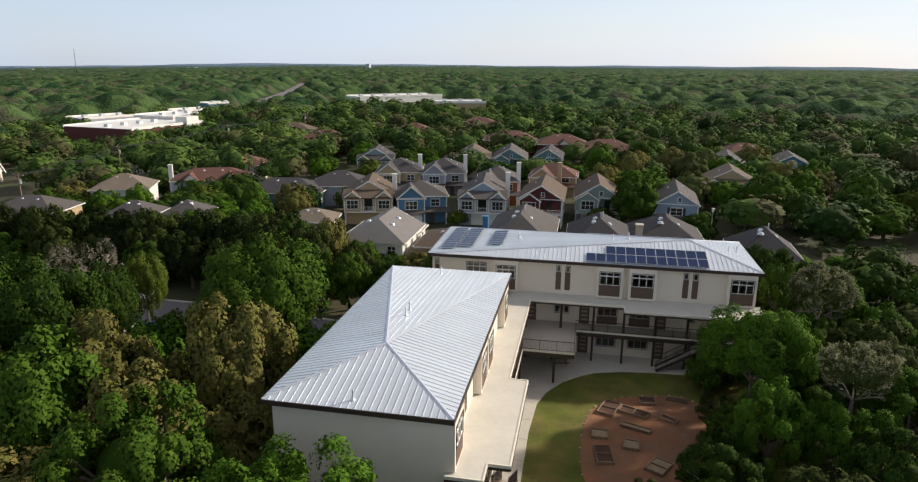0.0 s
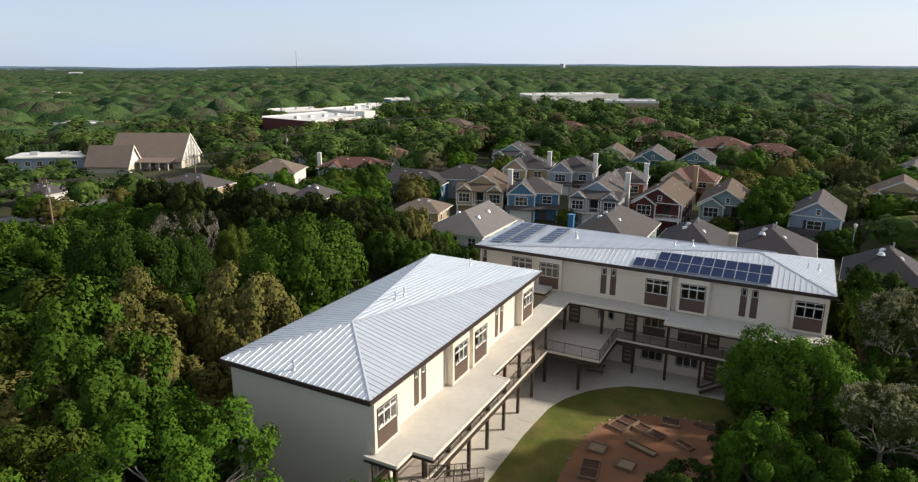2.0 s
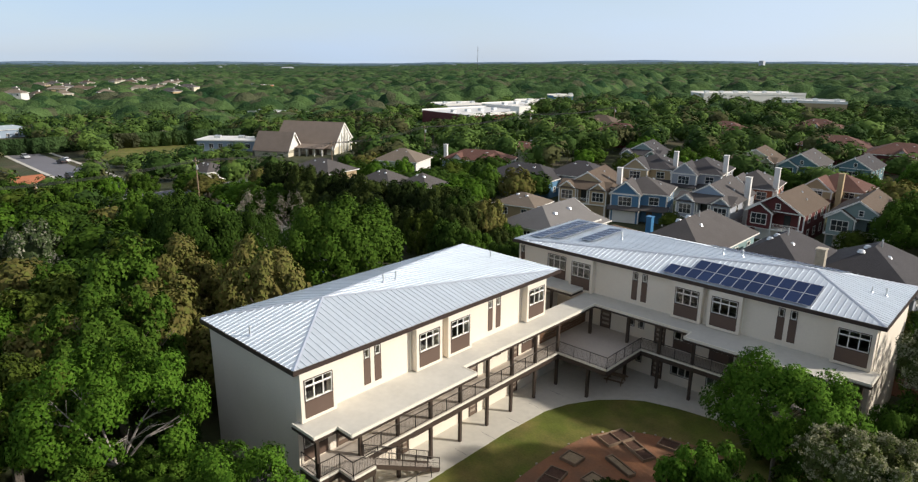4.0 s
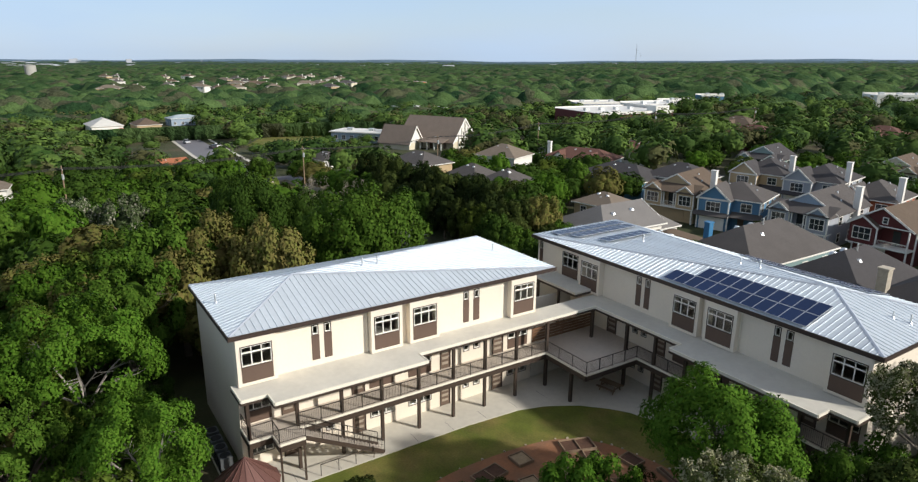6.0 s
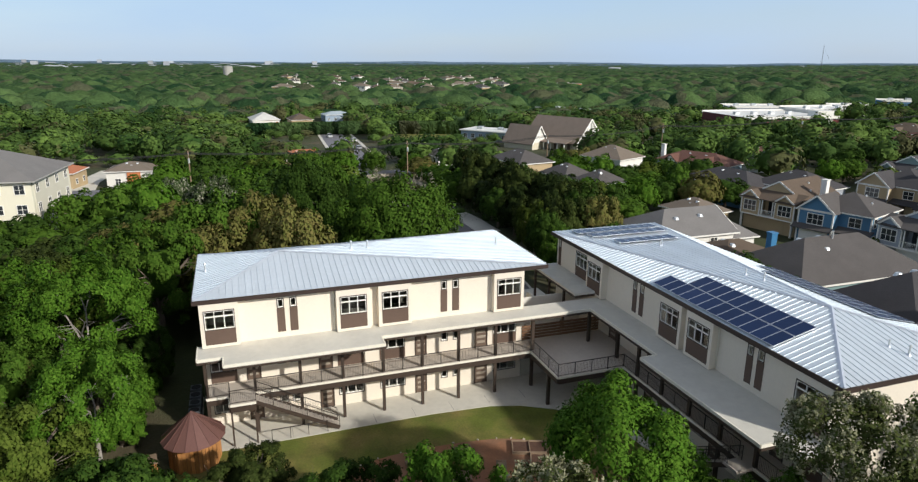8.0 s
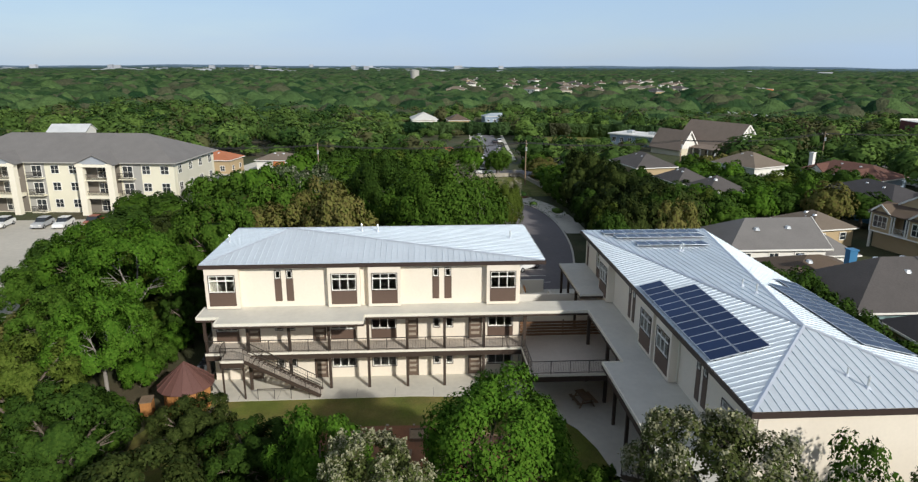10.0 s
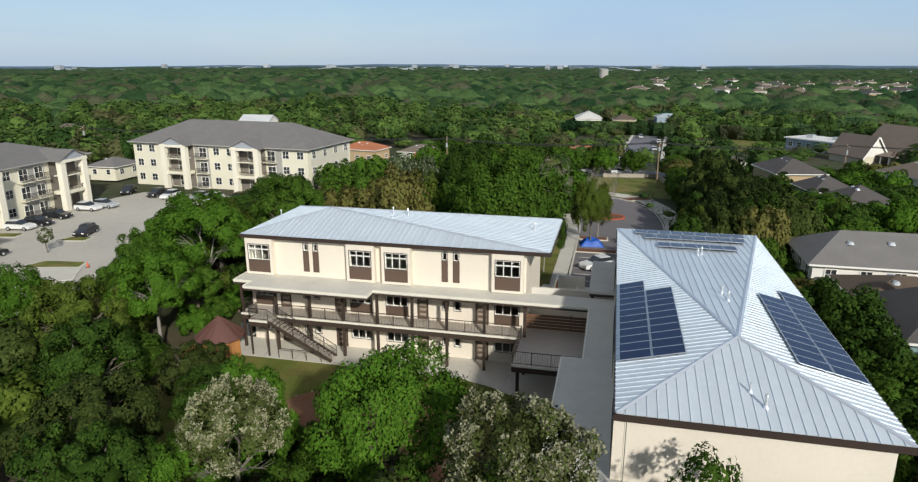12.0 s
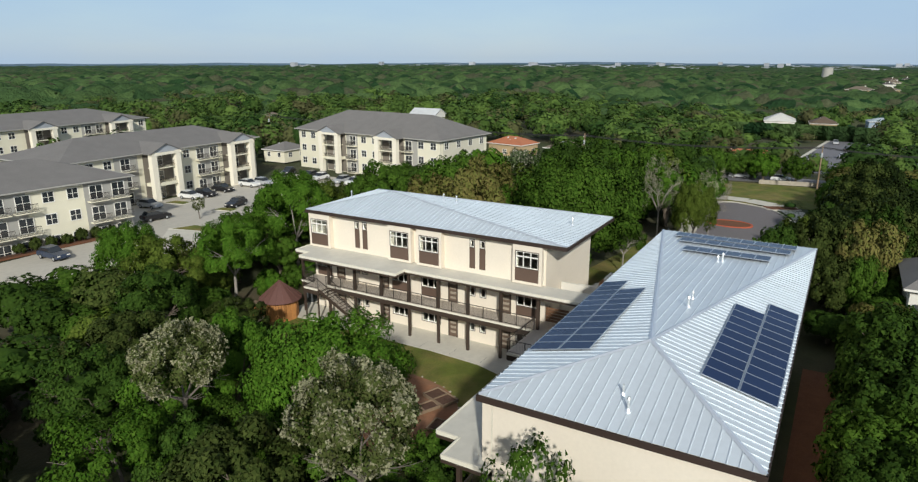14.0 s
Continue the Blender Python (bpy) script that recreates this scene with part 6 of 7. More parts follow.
def cottage(x, y, rz, w, d, wall, roof, label, wall_h=2.8, rise=2.0, kind="hip", chim=None, z=0.0, gables=0, name="house", category="house", far=False, storeys=1, sill=1.0):
    """A low house or garage: walls, windows, roof, trim."""
    hs = thing(name, label, category, x, y, z, rz, group="low houses and garages")
    if not far:
        KEEP_DISC.append((x, y, 0.5 * max(w, d)))
    x0, x1, y0, y1 = -w / 2, w / 2, -d / 2, d / 2
    part("wall", Geo().box((x0, y0, -0.3), (x1, y1, wall_h)), wall, hs)
    if kind == "hip":
        part("roof", hip_shell(x0, x1, y0, y1, wall_h, rise), roof, hs)
        part("eaves_trim", eaves_trim(x0, x1, y0, y1, wall_h - 0.1), M_WHITE, hs)
    else:
        ax = "x" if kind == "gable_x" else "y"
        part("roof", gable_shell(x0, x1, y0, y1, wall_h, rise, axis=ax), roof, hs)
        if ax == "x":
            for e in (x0, x1 - 0.15):
                part("gable", gable_wall(y0, y1, e, wall_h, rise, axis="x"), wall, hs)
        else:
            for e in (y0, y1 - 0.15):
                part("gable", gable_wall(x0, x1, e, wall_h, rise), wall, hs)
    for k in range(gables):
        gx = x0 + w * (k + 0.5) / gables
        part("dormer_roof", gable_shell(gx - 1.7, gx + 1.7, y0 - 0.9, 0, wall_h, 1.5, 0.3), roof, hs)
        part("dormer_gable", gable_wall(gx - 1.7, gx + 1.7, y0 - 0.92, wall_h, 1.5), M_WHITE, hs)
        part("bay_wall", Geo().box((gx - 1.7, y0 - 0.9, -0.3), (gx + 1.7, y0, wall_h)), wall, hs)
        sash(hs, gx, y0 - 0.9, 0.9, 1.3, 1.3)
    if far:
        for k in range(3):
            part("window", Geo().box((x0 + w * (k + 0.5) / 3 - 0.6, y0 - 0.05, wall_h - 2.2), (x0 + w * (k + 0.5) / 3 + 0.6, y0, wall_h - 0.9)), M_DARKGLASS, hs)
        part("chimney", Geo().box((w * 0.2, -0.3, wall_h), (w * 0.2 + 0.7, 0.4, wall_h + rise + 0.5)), M_WHITE, hs)
        return hs
    n = max(1, int(w / 3.2))
    for zz in (sill, 4.3)[:storeys]:
        for k in range(n):
            sash(hs, x0 + w * (k + 0.5) / n, y0, zz, 1.1, 1.15)
            sash(hs, x0 + w * (k + 0.5) / n, y1, zz, 1.1, 1.15, face=(0, 1))
        for k in range(max(1, int(d / 3.5))):
            yy = y0 + d * (k + 0.5) / max(1, int(d / 3.5))
            sash(hs, x1, yy, zz + 0.1, 0.9, 1.0, face=(1, 0), cols=1)
            sash(hs, x0, yy, zz + 0.1, 0.9, 1.0, face=(-1, 0), cols=1)
    if chim:
        chimney(hs, *chim)
    if storeys == 2:
        roof_domes(hs, [(-w * 0.10, -d * 0.20, wall_h + rise * 0.80), (-w * 0.08, -d * 0.06, wall_h + rise * 0.84)])
        part("vent_pipe", Geo().tube((w * 0.04, -d * 0.02, wall_h + rise * 0.85), (w * 0.04, -d * 0.02, wall_h + rise + 0.55), 0.09, 0.09, 8), M_VENT, hs)
    roof_domes(hs, [(w * 0.14, -d * 0.12, wall_h + rise * 0.66), (-w * 0.1, -d * 0.1, wall_h + rise * 0.7), (w * 0.02, -d * 0.2, wall_h + rise * 0.45)])
    return hs


house(-33.6, 83.4, 14, 9.0, 13, W_TAN, R_BROWN, "tan two-storey house with white trim and balcony", chim=(4.7, 7.5, 8.1), garage_mat=W_TAN)
house(-23.5, 85.6, 18, 9.4, 11, W_BLUE, R_GREY, "bright blue two-storey house with white trim", style="ell", gable_mat=W_BLUE, rise=2.3)
house(-12.4, 87.2, 6, 8.8, 15, W_GREY, R_GREY, "grey-blue two-storey house with white trim and balcony", chim=(4.6, 9.5, 8.4), gable_mat=W_LBLUE)
house(-1.6, 89.6, 0, 8.2, 13, W_RED, R_BROWN, "dark red two-storey house with white trim and balcony", style="bay", rise=2.5)
house(9.2, 93.4, 2, 8.4, 13, W_GREEN, R_BROWN, "grey-green two-storey house with white trim", style="bay", rise=2.6)
house(23.2, 90.6, -4, 7.4, 13, W_LBLUE, R_GREY, "pale blue two-storey house with a front gable", style="plain", rise=2.3)
house(36.8, 112.5, -6, 11, 13, W_TAN, R_BROWN, "tan two-storey house with balcony and white trim", rise=3.0, garage_mat=W_TAN)
house(-36.0, 112.0, 12, 10, 13, W_TAN, R_DARK, "tan two-storey house seen from behind with dark roof", style="ell", chim=(4.8, 6.0, 8.4))
house(-25.6, 113.5, 10, 9.5, 14, W_GREY, R_DARK, "pale grey two-storey house with dark hip roof", style="ell", chim=(4.9, 5.0, 8.6))
house(-11.8, 105.0, 8, 8.5, 12, W_RUST, R_GREY, "orange-red two-storey house with grey roof and white chimney", style="ell", chim=(4.4, 3.0, 8.8))
house(-1.0, 118.0, 0, 10.5, 11, W_TAN, R_RED, "tan house with red-brown hip roof", style="ell", chim=(1.5, 0.4, 7.6, W_TAN), wall_h=4.6)
house(-48.0, 131.0, 12, 9, 12, W_GREEN, R_DARK, "grey-green two-storey house among trees")
house(-23.5, 139.5, 8, 9.5, 13, W_CREAM, R_BROWN, "cream two-storey house with brown roof")
house(-13.8, 142.0, 5, 9.0, 13, W_TEAL, R_GREY, "teal two-storey house with white trim", style="bay")
house(-4.0, 146.5, 0, 7.4, 12, W_TEAL, R_DARK, "dark teal two-storey house with white trim", style="plain", rise=2.2)
house(42.0, 146.0, -8, 9.0, 12, W_LBLUE, R_GREY, "blue two-storey house among trees", style="bay", rise=2.3)
house(58.0, 148.0, -8, 9.0, 12, W_BLUE, R_GREY, "blue two-storey house with white gable trim", style="plain", rise=2.3)
# the row of houses straight behind the school, of which mostly the roofs show
cottage(-2.2, 61.4, 0, 9.2, 16.4, W_TEAL_PALE, R_GREY, "teal two-storey house with a long dark hip roof", wall_h=6.3, rise=3.2, storeys=2, chim=(-5.1, -2.7, 0, 8.6, W_BLUE_PLASTIC, 0.75))
cottage(8.9, 60.4, 0, 8.4, 12.6, W_TAN, R_DARK, "tan two-storey house with a dark grey-brown hip roof", wall_h=6.3, rise=3.0, storeys=2)
cottage(18.0, 61.4, 0, 9.8, 12.8, W_GREY, R_DARK, "grey two-storey house with a slate-dark hip roof and stone chimney", wall_h=6.3, rise=3.2, storeys=2, chim=(-4.0, -5.6, 0, 9.2, M_ROCK))
cottage(30.2, 57.6, -4, 7.8, 9.4, W_TAN, R_DARK, "two-storey house with a dark brown hip roof", wall_h=6.2, rise=3.2, storeys=2)
cottage(-12.6, 58.4, 0, 7.6, 9.0, W_TAN, R_BROWN, "low tan annexe with a brown hip roof", wall_h=5.0, rise=1.6)
lh = thing("house", "cream house with a grey roof and small windows", "house", -23.6, 57.6, -0.2, 0, group="low houses and garages")
KEEP_DISC.append((-24, 58, 7.5))
part("wall", Geo().box((-3.4, -5.3, -0.4), (5.6, 5.6, 6.0)), W_WHITE, lh)
lr = Geo()
a, b, c, d, r0, r1 = (-3.9, -5.9, 5.9), (6.1, -5.9, 5.9), (6.1, 6.1, 5.9), (-3.9, 6.1, 5.9), (1.1, -1.9, 8.4), (1.1, 6.1, 8.4)
for q in ((a, b, r0), (b, c, r1, r0), (d, a, r0, r1), (c, d, r1), (a, b, c, d)):
    lr.face(*q)
part("roof", lr, R_APT, lh, "grey shingle roof")
part("eaves_trim", eaves_trim(-3.4, 5.6, -5.3, 5.6, 5.84, 0.5), M_WHITE, lh)
part("barge_board", rake(-3.4, 5.6, 6.14, 5.9, 2.4, 0.5), M_WHITE, lh)
part("side_wall", Geo().box((-2.0, 5.6, -0.4), (5.2, 9.4, 5.0)), W_WHITE, lh)
part("side_roof", hip_shell(-2.0, 5.2, 3.0, 9.4, 5.0, 2.2), R_APT, lh)
part("eaves_trim", eaves_trim(-2.0, 5.2, 5.7, 9.4, 4.9), M_WHITE, lh)
for v in (-3.6, -0.4, 2.6):
    sash(lh, 5.6, v, 4.4, 1.0, 0.95, face=(1, 0), cols=2)
sash(lh, 5.2, 7.4, 3.4, 0.9, 0.9, face=(1, 0), cols=1)
for v in (-1.8, 1.1, 4.0):
    sash(lh, v, -5.3, 4.2, 1.1, 1.1)
roof_domes(lh, [(3.0, -1.4, 7.4), (2.8, 2.4, 7.5), (-1.2, 0.6, 7.2)])
cottage(-41.5, 76.0, 10, 8, 7, W_TAN, R_TAN, "garage with a tan hip roof", rise=1.8, name="garage", category="garage")
cottage(-56.0, 96.0, 8, 16, 10, W_BLUE, R_DARK, "dark-roofed house among trees", wall_h=3.8, rise=2.4)
cottage(-46.5, 103.0, 12, 12, 10, W_GREY, R_DARK, "house with a dark grey hip roof", wall_h=4.4, rise=2.6)
cottage(-80.0, 107.0, 24, 17, 9, W_LBLUE, R_RED, "low pale house with brown roof and white gables", wall_h=3.6, rise=2.2, gables=2, chim=(-9.2, 0, 0, 6.6, M_WHITE))
cottage(-84.0, 130.0, 20, 11, 9, W_WHITE, R_RED, "low house with red-brown roof and white gable", wall_h=3.4, rise=2.2, gables=1)
cottage(-90.6, 90.2, 24, 11, 9.5, W_WHITE, R_TAN, "white house with a tan hip roof", wall_h=5.4, rise=2.6, z=-1.3)
cottage(-91.0, 66.4, 10, 12, 9, W_TAN, R_GREY, "low house with grey hip roof among trees", wall_h=5.0, rise=2.4, z=-0.8)
cottage(-71.4, 67.8, 10, 8, 7, W_GREY, R_GREY, "low house with grey hip roof among trees", wall_h=4.9, rise=2.2, z=-0.8)
cottage(-62.8, 70.4, 10, 7, 7, W_GREY, R_GREY, "low grey-roofed house under trees", wall_h=4.9, rise=2.2, z=-0.8)
for x, y, w, d, wl, rf, lb in ((-82, 181, 16, 12, W_RED, R_RED, "red-brown roofed house among trees"), (-20, 195, 18, 13, W_RED, R_RED, "red brick house with brown roof"), (-2, 188, 16, 12, W_RED, R_RED, "red brick house with brown roof"), (12, 176, 17, 12, W_TAN, R_RED, "house with red-brown roof among trees"),
                               (52, 176, 14, 11, W_RED, R_RED, "red house with brown roof among trees"), (-60, 215, 15, 12, W_TAN, R_RED, "house with brown roof among trees"), (-104, 205, 15, 12, W_TAN, R_BROWN, "house with brown roof among trees"), (-40, 250, 16, 12, W_RED, R_RED, "red-roofed house far among trees")):
    cottage(x, y, 8, w, d, wl, rf, lb, wall_h=4.8, rise=2.8, gables=1)


# ---- flats ----
def flats(x, y, rz, w, d, label, porticos, grey=(), wall=W_APT, z=0.0, rise=2.9):
    """A three-storey block whose front faces local +y; x runs along the front."""
    b = thing("apartment_building", label, "apartment building", x, y, z, rz, group="apartment buildings")
    H = 9.0
    part("wall", Geo().box((-w / 2, -d, -0.3), (w / 2, 0, H)), wall, b)
    part("roof", hip_shell(-w / 2, w / 2, -d, 0, H, rise, 0.8), R_APT, b, "grey shingle hip roof")
    part("eaves_trim", eaves_trim(-w / 2, w / 2, -d, 0, H - 0.03, 0.8), W_APT_GREY, b)
    for g0, g1 in grey:
        part("render_panel", Geo().box((g0, 0, 0), (g1, 0.06, H - 0.1)), W_APT_GREY, b, "grey rendered bay")
    for px in porticos:
        p = part("portico", Geo().box((px - 2.9, 0.05, 2.9), (px + 2.9, 2.4, 3.5)), W_APT, b, "projecting cream porch bay")
        part("floor_band", Geo().box((px - 2.2, 0.05, 6.0), (px + 2.2, 2.2, 6.2)), W_APT, p)
        for e in (-2.6, 2.6):
            part("pillar", Geo().box((px + e - 0.55, 1.6, -0.1), (px + e + 0.55, 2.6, H + 0.1)), W_PILLAR, p, "bold white pillar")
        part("recess", Geo().box((px - 3.1, 0.0, 0), (px + 3.1, 0.05, H - 0.2)), W_RECESS_SHADE, p, "porch wall coloured dark brown for the recess shade")
        part("gable_roof", gable_shell(px - 3.3, px + 3.3, -4, 2.5, H, 1.5, 0.35), R_APT, p)
        part("gable", gable_wall(px - 3.3, px + 3.3, 2.35, H, 1.5), W_GREY, p)
        part("gable_beam", Geo().box((px - 3.35, 1.9, H - 0.5), (px + 3.35, 2.66, H - 0.02)), W_PILLAR, p)
        for zz in (3.1, 6.15):
            part("balcony_rail", slatted(px - 2.1, px + 2.1, zz, zz + 1.06, 2.02, 0.15), M_RAIL, p)
        for zz in (0.3, 3.4, 6.4):
            sash(p, px, 0.05, zz, 1.8, 1.9, face=(0, 1))
    taken = list(porticos)
    n = int(w / 3.1)
    for k in range(n):
        u = -w / 2 + w * (k + 0.5) / n
        if min([abs(u - t) for t in taken] + [99]) < 3.7:
            continue
        for zz in (0.9, 3.95, 7.0):
            if any(g0 < u < g1 for g0, g1 in grey):
                bl = part("balcony", Geo().box((u - 1.35, 0, zz - 0.95), (u + 1.35, 1.1, zz - 0.8)), W_APT, b)
                part("balcony_rail", slatted(u - 1.35, u + 1.35, zz - 0.8, zz + 0.26, 1.06, 0.155), M_RAIL, bl)
                sash(b, u, 0.06, zz - 0.6, 1.7, 1.9, face=(0, 1))
            else:
                sash(b, u, 0.0, zz, 1.35, 1.35, face=(0, 1), cols=2)
    part("render_panel", Geo().box((w / 2, -d + 1.0, 0), (w / 2 + 0.05, -1.0, H - 0.1)), W_APT_END, b, "plain rendered end wall")
    part("render_panel", Geo().box((-w / 2 - 0.05, -d + 1.0, 0), (-w / 2, -1.0, H - 0.1)), W_APT_END, b, "plain rendered end wall")
    for k in range(int(d / 4)):
        v = -d * (k + 0.5) / int(d / 4)
        for zz in (0.9, 3.95, 7.0):
            sash(b, w / 2 + 0.05, v, zz, 1.2, 1.3, face=(1, 0))
            sash(b, -w / 2 - 0.05, v, zz, 1.2, 1.3, face=(-1, 0))
    return b


def keep_block(x0, y0, x1, y1):
    KEEP_RECT.append((x0, y0, x1, y1))


flats(-68.6, -47.0, -96.0, 43, 17, "three-storey cream apartment block with grey hip roof and porch bays", (-8.7, 8.8), ((-15.6, -12.2), (1.9, 5.4)), z=-0.4, rise=4.2)
keep_block(-88, -70, -62, -24)
flats(-31.6, -63.4, 3, 43, 17, "three-storey cream apartment block with two porch bays", (-15.4, 3.2), ((-11.2, -6.4), (7.4, 12.0)), z=-0.5)
keep_block(-56, -84, -8, -60)
flats(8.5, -46.8, -5, 38, 17, "three-storey cream apartment block with grey balcony bays", (), ((-19.0, -12.6), (-5.2, 1.6)), z=-0.8)
keep_block(-13, -68, 30, -42)
flats(-46.0, -121.5, 4, 44, 20, "distant three-storey cream apartment block with grey roof", (-12.8, 8.0), ((-8, -3),))
keep_block(-72, -146, -20, -118)
pb = thing("planting_bed", "red mulch bed along the foot of the flats", "planting bed", 0.0, -45.0, 0.04, -5)
part("mulch", Geo().box((-9.5, -0.9, -0.05), (9.5, 0.7, 0.10)), M_MULCH, pb)
for k in range(7):
    tree(SHRUB, -6.6 + 2.0 * k, -44.9 - 0.17 * k, 1.5 + 0.2 * (k % 3), 0.9, L_DEEP, "clipped dark shrub in a mulch bed", z=0.1, turn=50 * k, name="shrub", category="shrub")
cottage(-75.0, -77.5, 0, 8, 7, W_APT, R_APT, "small cream bin store with grey roof", rise=1.6)
cottage(-112.0, -62.0, 10, 15, 9, W_TAN, R_TAN, "tan low house beyond the flats", rise=2.2)
tan_house = cottage(-119.5, -18.4, 84, 9.5, 8, W_WHITE, R_TAN, "pale house with a tan roof and an orange porch wall", wall_h=3.9, rise=1.6, z=-2.1)
part("porch_wall", Geo().box((-0.4, -4.25, 0.2), (2.4, -4.06, 3.9)), W_ORANGE, tan_house, "orange-painted wall")
cottage(-119.5, -34.6, 80, 11, 8, W_TAN, R_TERRA, "low tan house with a terracotta roof", wall_h=3.7, rise=1.8, z=-1.7)
tagged(new("forecourt", draped([(-112, -37), (-112, -25.5), (-124, -26.5), (-146, -26), (-146, -29.5), (-126, -31.5)], 0.12).mesh("forecourt", M_CONCRETE)), "pale concrete forecourt before low houses", "forecourt", kind="structure")
KEEP_RING.append([(-78, -19), (-82, -30), (-112, -44), (-150, -40), (-150, -24), (-124, -11), (-98, -9)])
cottage(-161.0, -90.0, 90, 11, 7, W_WHITE, mat("white_metal_roof", (0.66, 0.67, 0.66), 0.5, metal=0.2), "white-roofed shed beyond the flats", wall_h=6.4, rise=1.9, z=-1.6, kind="gable_x")
cottage(-169.0, -177.5, 60, 15, 11, W_WHITE, R_TAN, "white house with a tan hip roof beyond the flats", wall_h=4.6, rise=2.4, z=-5.6)

# ---- church ----
R_CHURCH = shingle("church_shingle", (0.21, 0.165, 0.13))
ch = thing("church", "church with steep brown shingle gables and cream walls", "church", -171.0, 119.4, -5.0, 27)
part("wall", Geo().box((-11.5, -7.6, -0.5), (11.5, 7.6, 3.0)), W_CREAM, ch)
part("roof", gable_shell(-11.5, 11.5, -8.2, 8.2, 2.8, 7.8, 0.6, axis="x", t=0.3), R_CHURCH, ch)
part("gable", gable_wall(-8.2, 8.2, 11.5, 2.8, 7.8, 0.3, axis="x"), W_WHITE, ch, "white gable end")
part("gable", gable_wall(-8.2, 8.2, -11.8, 2.8, 7.8, 0.3, axis="x"), W_CREAM, ch)
part("barge_board", Geo().beam((12.16, -8.8, 2.25), (12.16, 0, 10.6), 0.12, 0.5).beam((12.16, 8.8, 2.25), (12.16, 0, 10.6), 0.12, 0.5), M_WHITE, ch)
for k in range(5):
    part("gable_fin", Geo().box((11.8, -4.4 + 2.2 * k - 0.22, -0.4), (12.25, -4.4 + 2.2 * k + 0.22, 9.4 - abs(k - 2) * 2.0)), M_WHITE, ch, "white upright fin")
for v in (-1.1, 1.1):
    part("gable_window", Geo().box((11.8, v - 0.35, 1.0), (11.86, v + 0.35, 6.0)), M_DARKGLASS, ch)
cross = Geo().box((12.3, -0.14, 5.2), (12.5, 0.14, 8.6)).box((12.3, -0.9, 7.2), (12.5, 0.9, 7.5))
part("cross", cross, M_WHITE, ch, "white cross on the gable")
part("wing_wall", Geo().box((-14.5, -16.4, -0.5), (-1.4, -8.0, 2.6)), W_CREAM, ch)
part("wing_roof", gable_shell(-14.5, -1.4, -16.6, -8.0, 2.4, 5.6, 0.5, axis="x", t=0.25), R_CHURCH, ch)
part("wing_gable", gable_wall(-16.6, -8.0, -1.5, 2.4, 5.6, axis="x"), W_WHITE, ch)
part("barge_board", Geo().beam((-0.8, -17.1, 1.75), (-0.8, -12.3, 8.1), 0.12, 0.4).beam((-0.8, -7.5, 1.75), (-0.8, -12.3, 8.1), 0.12, 0.4), M_WHITE, ch)
part("porch_roof", Geo().prism([(-1.2, -12.4, 2.7), (-1.2, -7.8, 3.6), (-1.2, -7.8, 3.8), (-1.2, -12.4, 2.9)], (11.0, 0, 0)), R_CHURCH, ch)
for k in range(4):
    part("porch_post", Geo().box((0.2 + 2.9 * k, -12.2, -0.5), (0.5 + 2.9 * k, -11.9, 2.75)), M_WHITE, ch)
for k in range(3):
    part("door", Geo().box((1.6 + 2.9 * k, -7.66, 0), (2.9 + 2.9 * k, -7.6, 2.3)), M_DOOR, ch)
keep_block(-186, 108, -156, 132)
hl = thing("flat_hall", "low flat white-roofed hall beside the church", "hall", -203, 104, -5.6, 40)
part("wall", Geo().box((-11, -6, -0.5), (11, 6, 3.6)), W_LBLUE, hl)
part("roof", Geo().box((-11.6, -6.6, 3.6), (11.6, 6.6, 4.0)), M_WHITE, hl)
part("roof_unit", Geo().box((-6, -2, 4.0), (-3.6, 0, 5.1)), M_VENT, hl)
part("roof_unit", Geo().box((3, -1, 4.0), (5, 1, 5.0)), M_VENT, hl)
for k in range(6):
    sash(hl, -9.0 + 3.5 * k, -6.0, 1.0, 1.5, 1.5)


# ---- shops, far houses, water tower ----
def shop(x, y, rz, w, d, h, wall, label, roof=M_WHITE, tower=False):
    s = thing("shop_building", label, "shop", x, y, ground_z(x, y) - 1.0, rz, group="flat-roofed shops")
    part("wall", Geo().box((-w / 2, -d / 2, 0), (w / 2, d / 2, h)), wall, s)
    part("roof", Geo().box((-w / 2 + 0.3, -d / 2 + 0.3, h), (w / 2 - 0.3, d / 2 - 0.3, h + 0.12)), roof, s)
    for e in (-1, 1):
        part("parapet", Geo().box((-w / 2 - 0.1, e * d / 2 - 0.2, h - 0.5), (w / 2 + 0.1, e * d / 2 + 0.2, h + 0.7)), M_WHITE, s)
    for k in range(max(2, int(w / 9))):
        part("roof_unit", Geo().box((-w / 2 + 4 + 9 * k, -2, h + 0.12), (-w / 2 + 6.2 + 9 * k, 0.2, h + 1.4)), M_VENT, s)
    if tower:
        part("entrance_tower", Geo().box((w * 0.22, -d / 2 - 1.5, 0), (w * 0.22 + 8, -d / 2 + 5, h + 3)), M_WHITE, s)
    for k in range(max(2, int(w / 7))):
        sash(s, -w / 2 + 3.5 + 7 * k, -d / 2, 0.6, 4.2, 2.4, cols=3)
    KEEP_DISC.append((x, y, 0.55 * max(w, d)))


shop(-199, 240, 82, 44, 38, 6.0, W_RED, "large white-roofed shop with a brick side", tower=True)
shop(-205, 279, 82, 30, 24, 6.4, W_WHITE, "plain white flat-roofed shop beside others")
